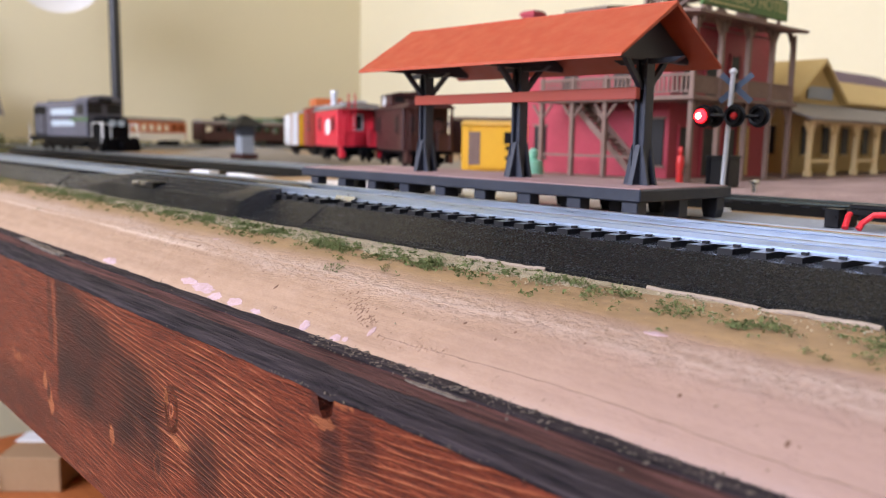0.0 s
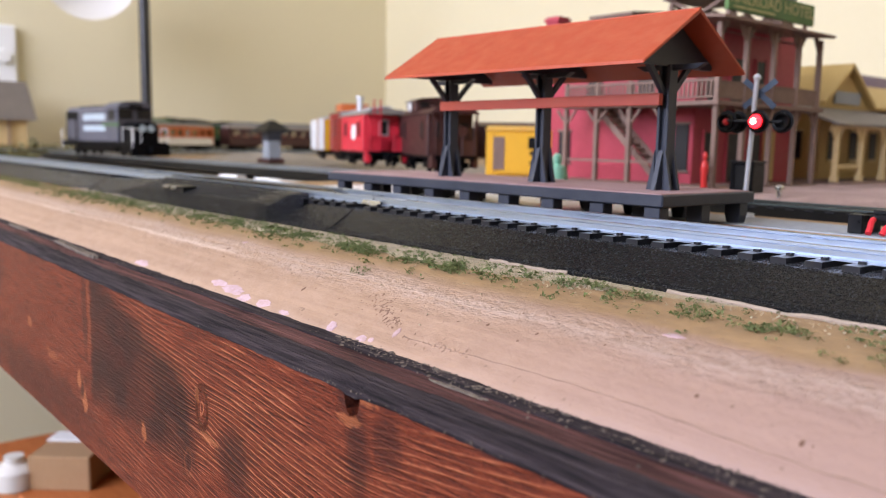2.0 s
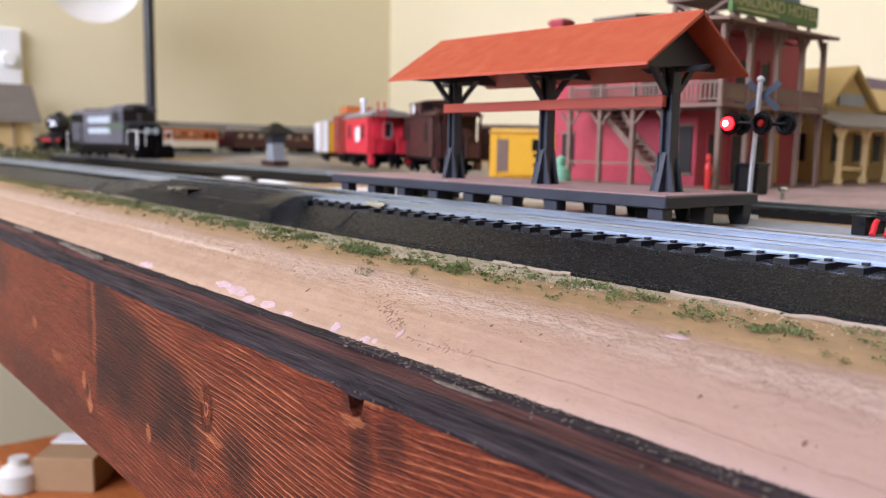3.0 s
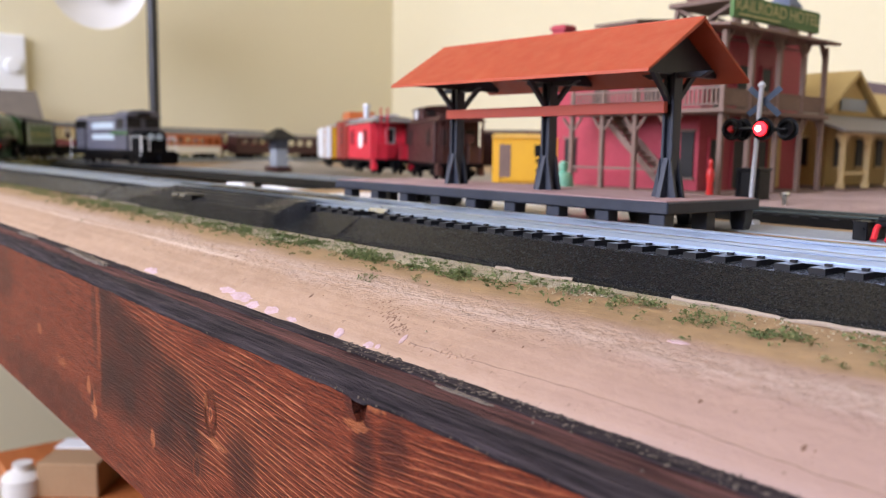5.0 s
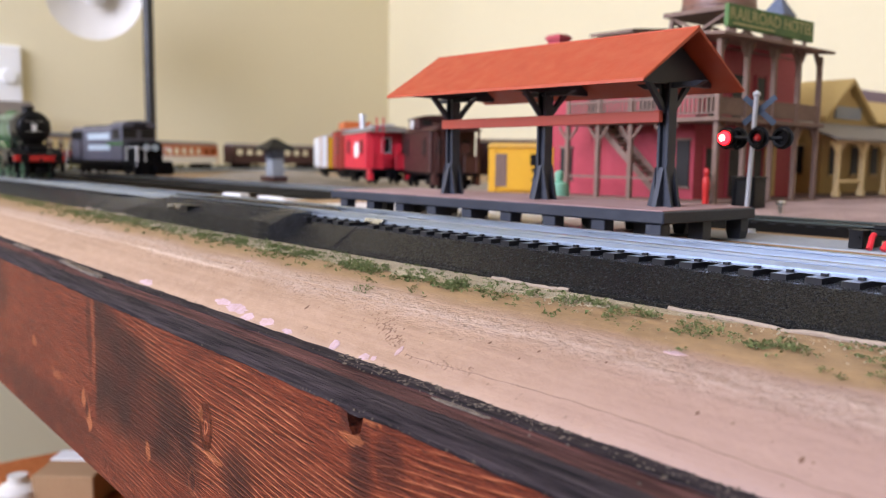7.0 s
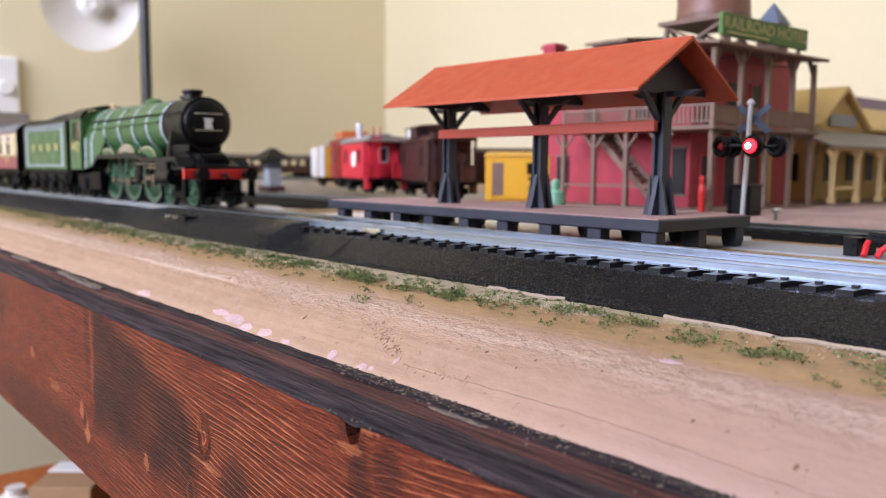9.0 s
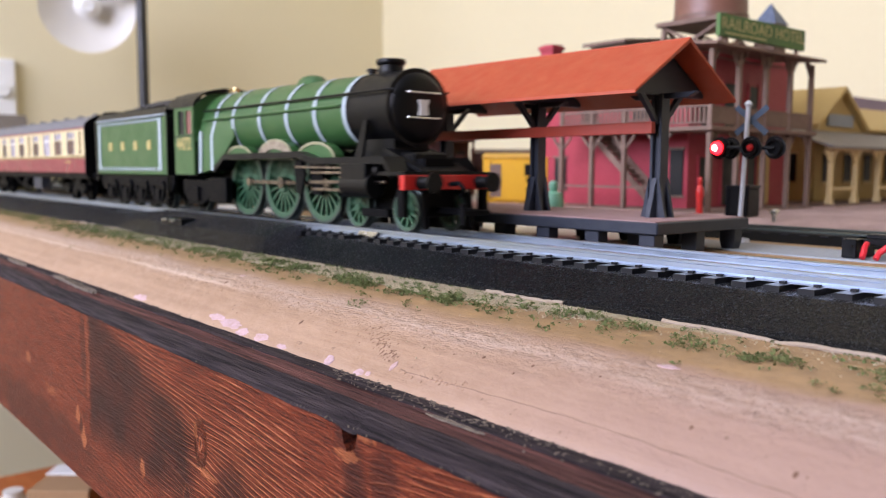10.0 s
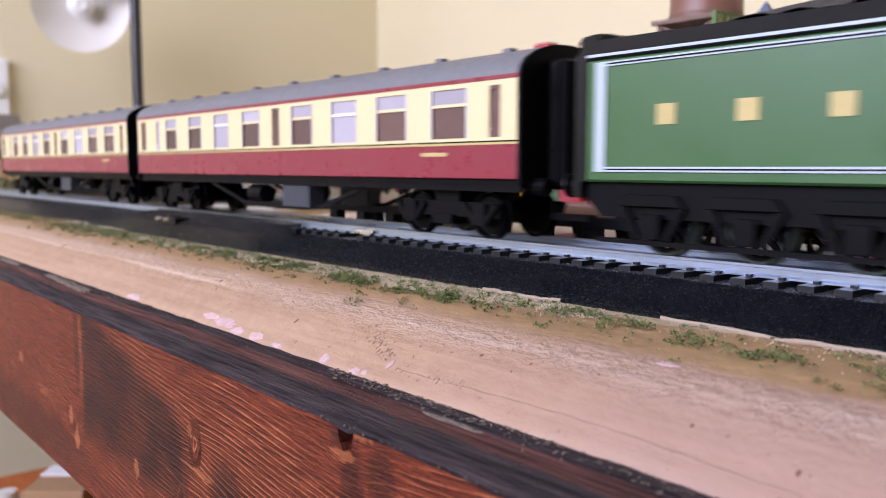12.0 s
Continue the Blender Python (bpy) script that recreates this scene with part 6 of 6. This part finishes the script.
    P("front_plate", made((prism, [(-9, 24), (9.4, 17.2), (9.4, 18.4), (-9, 25.4)], "y", -9.5, 9.5), (box, -2, 10.4, -17.2, 17.2, 17.0, 18.1)), LOCO_BLACK)
    P("front_drop", made((box, -6, 2, -7, 7, 18, 24)), LOCO_BLACK, bevel=0.6)
    P("coupling_hook", made((tube, [(10.6, 0, 14.4), (15, 0, 14.8), (17, 0, 13), (16, 0, 11)], 0.7)), FRAME_BLACK)
    P("coupler", made((box, 6, 22, -1.6, 1.6, 5.6, 7.4), (box, 20, 23, -5, 5, 5.6, 7), (box, 21, 22.5, -5, -4, 3, 9)), FRAME_BLACK)
    P("frames", made((box, -152, 6, -6, 6, 7, 22), (box, -120, -30, -7, 7, 6, 16)), FRAME_BLACK)
    P("saddle", made((box, -28, -8, -7, 7, 19, 30)), LOCO_BLACK)
    P("bogie_frame", made((box, -30, 5, -6.6, 6.6, 4.5, 9.5), (box, -20, -6, -11, 11, 4, 6.5)), FRAME_BLACK)
    ch = bmesh.new()
    lathe(ch, (-19, 0, 48.6), (0, 0, 1), [(0, 5.4), (0.8, 4.6), (1.6, 4.2), (3.4, 4.1), (3.8, 4.7), (4.6, 4.9), (5.4, 4.6), (5.5, 3.4), (3.5, 3.2)], 28)
    P("chimney", ch, LOCO_BLACK, smooth=True)
    dm = bmesh.new()
    lathe(dm, (-67.5, 0, 48.6), (0, 0, 1), [(0, 8.6), (1.3, 7.2), (2.6, 6.2), (3.7, 4.6), (4.2, 2.0), (4.3, 0.2)], 28)
    for v in dm.verts:
        v.co.y *= 0.72
    P("dome", dm, LOCO_GREEN, smooth=True)
    P("snifter", made((cyl, (-29.5, 0, 49), (-29.5, 0, 52), 1.5, 1.2, 12), (cyl, (-29.5, 0, 51), (-29.5, 0, 51.8), 1.9, 1.9, 12)), LOCO_BLACK)
    for x in (-130, -134.5):
        P("safety_valve", made((cyl, (x, 0, 49.5), (x, 0, 53), 1.2, 1.0, 12), (cyl, (x, 0, 51.2), (x, 0, 52), 1.6, 1.6, 12)), BRASS)
    # cab front, roof
    P("cab_front", made((prism, [(16.4, 30), (16.8, 45), (11, 49.6), (0, 51), (-11, 49.6), (-16.8, 45), (-16.4, 30)], "x", -135.8, -134.6)), LOCO_GREEN)
    roof = [(17.6 * math.cos(a), 44.6 + 8.2 * math.sin(a)) for a in [math.pi * i / 14 for i in range(15)]]
    inner = [(16.8 * math.cos(a), 44.6 + 7.3 * math.sin(a)) for a in [math.pi * i / 14 for i in range(14, -1, -1)]]
    P("cab_roof", made((prism, roof + inner, "x", -160.5, -133.6)), LOCO_BLACK, smooth=True)
    P("cab_floor", made((box, -157, -134, -16, 16, 15.6, 17.4)), FRAME_BLACK)
    P("backhead", made((box, -138, -134.6, -12, 12, 17, 42)), LOCO_BLACK)
    lettering("cab_number", "4472", 7.4, GILT, en, pose((-145.0 - c) * MM, -17.34 * MM, 28.9 * MM, *FACE_SOUTH), "gold numerals", 0.05, 0.14)
    # wheels
    for x in (-44.6, -72.9, -101.2):
        wheelset(en, "driving_axle", x - c, 13.3, WHEEL_GREEN, 18, label="green spoked driving wheel")
    for x in (2.2, -23.6):
        wheelset(en, "bogie_axle", x - c, 6.4, WHEEL_GREEN, 10, label="green spoked bogie wheel")
    wheelset(en, "trailing_axle", -143 - c, 7.0, FRAME_BLACK, 10)
    rods = []
    for s in (-1, 1):
        rod = part("coupling_rod", made((bar, (-28.2, 0, 0), (28.2, 0, 0), 0.7, 1.2), (cyl, (-28.2, -0.8, 0), (-28.2, 0.8, 0), 1.7, 1.7, 12), (cyl, (0, -0.9, 0), (0, 0.9, 0), 2.0, 2.0, 12), (cyl, (28.2, -0.8, 0), (28.2, 0.8, 0), 1.7, 1.7, 12)), ROD, en, "dull steel coupling rod")
        con = part("connecting_rod", made((bar, (0, 0, 0), (43, 0, 0), 0.7, 1.1), (cyl, (0, -0.9, 0), (0, 0.9, 0), 2.1, 2.1, 12), (box, 41, 45, -0.8, 0.8, -1.3, 1.3)), ROD, en, "dull steel connecting rod")
        pis = part("piston_rod", made((cyl, (0, 0, 0), (22, 0, 0), 0.6, 0.6, 8), (box, -2.2, 2.2, -0.9, 0.9, -1.8, 1.8)), ROD, en, "dull steel crosshead and piston rod")
        rods.append((s, rod, con, pis))
    return en, c, rods


def build_tender():
    c = -212.0
    td = thing("locomotive_tender", "green model tender with white lining, loaded with coal", "tender")
    def P(name, bm, mat, parent=None, label="", bevel=0.0, smooth=False):
        for v in bm.verts:
            v.co.x -= c * MM
        return part(name, bm, mat, parent or td, label, bevel, smooth)
    side = P("tank", made((box, -261, -166, -16.6, 16.6, 15.6, 42.2)), LOCO_GREEN, label="green tender tank", bevel=0.5)
    P("coping", made((prism, [(-16.6, 42), (-16.9, 42.4), (-14.6, 46.6), (14.6, 46.6), (16.9, 42.4), (16.6, 42)], "x", -261, -170)), LOCO_BLACK, label="black flared coping")
    rng = random.Random(8)
    bm = bmesh.new()
    nx, ny = 34, 12
    grid = [[bm.verts.new(((-258 + i * 88 / nx) * MM, (-13.5 + j * 27 / ny) * MM, (46 + (5.2 - 4.6 * (i / nx - 0.72) ** 2 * 4) * math.sin(math.pi * min(max(j / ny, 0.03), 0.97)) ** 0.6 + rng.uniform(-0.7, 0.7)) * MM)) for j in range(ny + 1)] for i in range(nx + 1)]
    for i in range(nx):
        for j in range(ny):
            bm.faces.new((grid[i][j], grid[i + 1][j], grid[i + 1][j + 1], grid[i][j + 1]))
    P("coal_load", bm, COAL, label="heap of black coal")
    P("front_bulkhead", made((prism, [(-16.4, 16), (-16.4, 45), (-10, 51), (10, 51), (16.4, 45), (16.4, 16)], "x", -169, -166.5)), LOCO_BLACK)
    P("front_panel", made((box, -166.3, -165.4, -16.5, 16.5, 15.7, 42.0)), LOCO_BLACK, label="black tender front")
    P("rear_gangway", made((box, -270, -261, -9, 9, 14, 49)), LOCO_BLACK, bevel=0.8)
    P("rear_end", made((prism, [(-16.6, 15.6), (-16.8, 43), (-12, 48.5), (12, 48.5), (16.8, 43), (16.6, 15.6)], "x", -264, -260.8)), LOCO_BLACK)
    for s in (-1, 1):
        y0, y1 = s * 16.95, s * 16.6
        for name, xa, xb, za, zb in (("lining", -258.2, -171.6, 40.4, 41.4), ("lining", -258.2, -171.6, 17.8, 18.9), ("lining", -258.2, -255.4, 18.9, 40.4), ("lining", -174.6, -171.6, 18.9, 40.4), ("lining", -260.8, -166.2, 42.6, 43.2)):
            P(name, made((box, xa, xb, y0, y1, za, zb)), LINING, side, "pale lining")
        for name, xa, xb, za, zb in (("lining_core", -255.2, -174.8, 40.75, 41.05), ("lining_core", -255.2, -174.8, 18.2, 18.5)):
            P(name, made((box, xa, xb, s * 17.05, s * 16.9, za, zb)), FRAME_BLACK, side)
        # four gold company letters as plain block shapes
        for x in (-240, -222.1, -204.5, -186.8):
            P("letter_block", made((box, x - 2.2, x + 2.2, s * 16.85, s * 16.5, 27.5, 31.7)), GILT, side, "gold block lettering")
        P("frame_side", made((prism, [(-262, 15.6), (-163, 15.6), (-163, 12), (-166, 8), (-258, 8), (-262, 12)], "y", s * 14.6, s * 13.2)), FRAME_BLACK)
        for k in range(4):
            x = -180 - k * 21.3
            P("axlebox", made((box, x - 2.4, x + 2.4, s * 16.2, s * 13.2, 3.8, 9), (prism, [(x - 8, 10.5), (x + 8, 10.5), (x + 6, 13), (x - 6, 13)], "y", s * 16, s * 14.4), (bar, (x - 7.5, s * 15.2, 10.8), (x - 3.6, s * 15.2, 3.5), 1.2, 1.6), (bar, (x + 7.5, s * 15.2, 10.8), (x + 3.6, s * 15.2, 3.5), 1.2, 1.6)), FRAME_BLACK, bevel=0.15)
        P("step", made((box, -170, -165, s * 16.6, s * 14, 4.5, 5.3), (box, -168.5, -166.5, s * 16.2, s * 15.4, 5, 15)), FRAME_BLACK)
        P("footboard", made((box, -258, -168, s * 15.6, s * 14.4, 2.4, 3.4)), FRAME_BLACK)
        P("buffer", made((lathe, (-264, s * 11.4, 14.5), (-1, 0, 0), [(0, 1.8), (3, 1.4), (5, 1.2), (5.1, 2.8), (5.8, 2.8)], 16)), LOCO_BLACK)
    P("rear_lamp", made((lathe, (-265.5, -11, 12.8), (-1, 0, 0), [(0, 2.0), (1.4, 1.8), (2.4, 1.0)], 14)), BUFFER_RED, label="red tail lamp")
    P("rear_beam", made((box, -264.5, -262.5, -16.4, 16.4, 12, 16)), LOCO_BLACK)
    P("underframe", made((box, -260, -165, -7, 7, 7, 15.8)), FRAME_BLACK)
    P("drawbar", made((box, -166, -155, -2, 2, 6, 8)), FRAME_BLACK)
    for k in range(4):
        wheelset(td, "tender_axle", -180 - k * 21.3 - c, 6.8, FRAME_BLACK, 12)
    return td, c


def build_coach(name_label):
    """A corridor coach, x from its front end (0) to its rear (-248)."""
    c = -124.0
    co = thing("corridor_coach", name_label, "coach", group="coaches of the train")
    def P(name, bm, mat, parent=None, label="", bevel=0.0, smooth=False):
        for v in bm.verts:
            v.co.x -= c * MM
        return part(name, bm, mat, parent or co, label, bevel, smooth)
    L = -248.6
    wins = [(-18.5, -32.6), (-43.8, -58.0), (-68.6, -82.2), (-94, -107), (-129.8, -143), (-154.5, -167), (-179, -191), (-203.6, -215)]
    doors = [(-6.1, -10), (-115.4, -120.6), (-222, -226), (-238, -244)]
    opens = sorted(wins + doors, reverse=True)
    for s in (-1, 1):
        y0, y1 = s * 17.2, s * 16.2
        P("lower_side", made((box, L, 0, y0, y1, 15.8, 24.6)), COACH_CRIMSON, label="crimson lower panel", bevel=0.2)
        P("waist_line", made((box, L, 0, s * 17.35, s * 17.1, 24.4, 25.0)), GILT)
        P("waist_line", made((box, L, 0, s * 17.35, s * 17.1, 25.0, 25.4)), FRAME_BLACK)
        P("upper_side", made((box, L, 0, y0, y1, 24.6, 26.2), (box, L, 0, y0, y1, 39.0, 40.4)), COACH_CREAM, label="cream upper panel")
        P("cant_line", made((box, L, 0, s * 17.4, s * 17.05, 40.3, 41.3)), COACH_CRIMSON)
        edge = 0.0
        for a, b in opens + [(L, L)]:
            P("pillar", made((box, a, edge, y0, y1, 26.2, 39.0)), COACH_CREAM)
            edge = b
        for k, (a, b) in enumerate(opens):
            if (a, b) in wins:
                # windows 3 and 7: white reflections put into paler glazing and vent bars
                g = P("window", made((box, b, a, s * 16.7, s * 16.4, 26.2, 39)), GLASS_PALE if k in (3, 7) else GLASS_DARK, label="glazed coach window")
                P("vent_bar", made((box, b, a, s * 17.1, s * 16.6, 34.4, 35.2)), COACH_CREAM if k not in (3, 7) else WHITE, g)
                P("vent_light", made((box, b, a, s * 16.75, s * 16.6, 35.2, 39)), GLASS_PALE, g)
                P("frame", made((box, b - 0.4, b + 0.2, s * 17.3, s * 17.1, 26, 39.2), (box, a - 0.2, a + 0.4, s * 17.3, s * 17.1, 26, 39.2)), SILVER, g)
            else:
                P("door_window", made((box, b, a, s * 16.7, s * 16.4, 28.5, 38), (box, b, a, y0, y1, 26.2, 28.5), (box, b, a, y0, y1, 38, 39)), GLASS_PALE if k in (10,) else GLASS_DARK)
        P("number_bar", made((box, -37, -26, s * 17.3, s * 17.1, 21.6, 22.6)), GILT)
        P("solebar", made((box, L, 0, s * 15.6, s * 14.4, 12.6, 15.9)), FRAME_BLACK)
        P("truss", made((bar, (-70, s * 13, 12.6), (-95, s * 13, 5.5), 1, 1.3), (bar, (-95, s * 13, 5.5), (-150, s * 13, 5.5), 1, 1.3), (bar, (-150, s * 13, 5.5), (-178, s * 13, 12.6), 1, 1.3)), FRAME_BLACK)
        P("battery_box", made((box, -118, -100, s * 15, s * 9, 5, 12.8)), GREY_PLASTIC, bevel=0.3)
        P("dynamo", made((cyl, (-134, s * 12, 9), (-144, s * 12, 9), 3.4, 3.4, 14)), FRAME_BLACK)
    roof = [(17.3 * math.cos(a), 41.1 + 8.0 * math.sin(a)) for a in [math.pi * i / 16 for i in range(17)]]
    rf = P("roof", made((prism, roof, "x", L, 0)), COACH_ROOF, label="grey coach roof", smooth=True)
    for k in range(9):
        x = -14 - k * 27.5
        P("roof_vent", made((box, x - 1.6, x + 1.6, -7.6, -4.6, 47.6, 49.4), (box, x - 1.6, x + 1.6, 4.6, 7.6, 47.6, 49.4)), COACH_ROOF, rf, bevel=0.4)
    P("floor", made((box, L + 1, -1, -16, 16, 14.5, 16.6)), FRAME_BLACK)
    for xa, xb in ((-0.2, 1.0), (L - 1.0, L + 0.2)):
        P("end_wall", made((prism, [(17.2, 14)] + [(17.4 * math.cos(a), 41 + 8.2 * math.sin(a)) for a in [math.pi * i / 12 for i in range(13)]] + [(-17.2, 14)], "x", xa, xb)), FRAME_BLACK, label="black coach end", bevel=0.1)
    for xa, xb in ((1, 7), (L - 7, L - 1)):
        P("gangway", made((box, xa, xb, -8, 8, 14, 45)), FRAME_BLACK, label="black corridor bellows", bevel=0.8)
        for s in (-1, 1):
            P("gangway_pleat", made((box, (xa + xb) / 2 - 1, (xa + xb) / 2 + 1, s * 8.8, s * 7.8, 15, 44)), LOCO_BLACK)
    for x in (-32, -217):
        bg = P("bogie_frame", made((box, x - 21, x + 21, -12.6, -11, 5.5, 9.5), (box, x - 21, x + 21, 11, 12.6, 5.5, 9.5), (box, x - 5, x + 5, -12, 12, 6, 13), (box, x - 4, x + 4, -14, 14, 3.4, 6)), FRAME_BLACK)
        for dx in (-14.5, 14.5):
            for s in (-1, 1):
                P("axlebox", made((box, x + dx - 2.6, x + dx + 2.6, s * 14, s * 12, 3.6, 9.2), (bar, (x + dx - 6, s * 13.2, 9), (x + dx - 2, s * 13.2, 4), 1, 1.4), (bar, (x + dx + 6, s * 13.2, 9), (x + dx + 2, s * 13.2, 4), 1, 1.4)), FRAME_BLACK, bg)
            wheelset(co, "coach_axle", x + dx - c, 6.2, FRAME_BLACK, 0, solid=True)
    for x, e in ((3, 1), (L - 3, -1)):
        P("coupler", made((box, x - 6, x + 6, -1.5, 1.5, 5.4, 7)), FRAME_BLACK)
        for s in (-1, 1):
            P("buffer", made((cyl, (x - e * 2, s * 11.4, 14), (x + e * 2, s * 11.4, 14), 2.2, 2.2, 14)), FRAME_BLACK)
    return co, c


ENGINE, ENGINE_C, RODS = build_engine()
TENDER, TENDER_C = build_tender()
COACH_LABEL = "crimson and cream model corridor coach with grey roof"
COACHES = [build_coach(COACH_LABEL), build_coach(COACH_LABEL)]


def build_bulb():
    """The lit lamp of the crossing signal; it lights now one head, now the other."""
    sig = bpy.data.objects["crossing_signal"]
    bulb = part("lit_bulb", made((lathe, (0, 0, 0), (0, -1, 0), [(0, 2.3), (0.8, 2.0), (1.4, 1.1)], 18)), LIT_RED, sig, "brightly lit red lamp")
    part("filament", made((lathe, (0, 0, 0), (0, -1, 0), [(1.0, 1.25), (1.5, 0.9), (1.75, 0.3)], 14)), HOT_CORE, bulb, "white-hot lamp core")
    return bulb


BULB = build_bulb()
RAIL_TOP = 10.5
CRANK = 262.0  # where the near crank pins stand as the leading axle passes x = 0


def run(t):
    """How far the leading axle has come along the line at t, mm."""
    ts = (0.0, 7.0, 9.0, 9.5, 10.5, 11.1, 12.0)
    ss = (-1617.0, -553.0, -242.5, -164.5, -1.4, 97.6, 256.0)
    for i in range(6):
        if t <= ts[i + 1]:
            return ss[i] + (ss[i + 1] - ss[i]) * (t - ts[i]) / (ts[i + 1] - ts[i])
    return ss[-1]


def ride(s, front, rear, c):
    """Pose of a vehicle whose pivots ride the line at s + front and s + rear."""
    ax, ay, _ = path(s + front)
    bx, by, _ = path(s + rear)
    h = math.atan2(ay - by, ax - bx)
    k = (c - (front + rear) / 2)
    return pose(((ax + bx) / 2 + k * math.cos(h)) * MM, ((ay + by) / 2 + k * math.sin(h)) * MM, RAIL_TOP * MM, 0, 0, math.degrees(h))


def motions():
    tenth = [i / 10 for i in range(121)]
    fine = [i / 30 for i in range(361)]
    walk(ENGINE, [(t, ride(run(t), -13, -120, ENGINE_C)) for t in tenth])
    walk(TENDER, [(t, ride(run(t), -180, -244, TENDER_C)) for t in tenth])
    for k, (coach, c) in enumerate(COACHES):
        o = -281.6 - k * 262.5
        walk(coach, [(t, ride(run(t), o - 32, o - 217, o + c)) for t in tenth])
    for axle, r, x in ROLLERS:
        times = tenth if r > 10 else fine
        walk(axle, [(t, pose(x * MM, 0, r * MM, 0, math.degrees(run(t) / r) + CRANK, 0)) for t in times])
    for s, rod, con, pis in RODS:
        rows_a, rows_b, rows_c = [], [], []
        for t in fine:
            a = run(t) / 13.3 + radians(CRANK) + (math.pi / 2 if s > 0 else 0)
            u, w = 5.6 * -math.sin(a), 5.6 * -math.cos(a)
            x0 = -72.9 - ENGINE_C
            rows_a.append((t, pose((x0 + u) * MM, s * 11.6 * MM, (13.3 + w) * MM)))
            lift = math.degrees(math.asin((14.8 - 13.3 - w) / 43))
            run_x = math.cos(radians(lift)) * 43
            rows_b.append((t, pose((x0 + u) * MM, s * 13.2 * MM, (13.3 + w) * MM, 0, -lift, 0)))
            rows_c.append((t, pose((x0 + u + run_x) * MM, s * 14.2 * MM, 14.8 * MM)))
        walk(rod, rows_a)
        walk(con, rows_b)
        walk(pis, rows_c)
    left, right = pose(-8.9 * MM, -2.3 * MM, 32.4 * MM), pose(2.9 * MM, -2.9 * MM, 32.4 * MM)
    swaps = (0.65, 1.4, 1.98, 2.7, 3.4, 4.1, 4.75, 5.45, 6.15, 6.85, 7.52, 8.2, 8.9, 9.7, 10.36, 11.05, 11.7)
    rows, now = [(0.0, left)], 0
    for t in swaps:
        t = round(t * 30) / 30
        rows.append((t - 1 / 30, (left, right)[now]))
        now = 1 - now
        rows.append((t, (left, right)[now]))
    rows.append((12.0, (left, right)[now]))
    walk(BULB, rows)


motions()
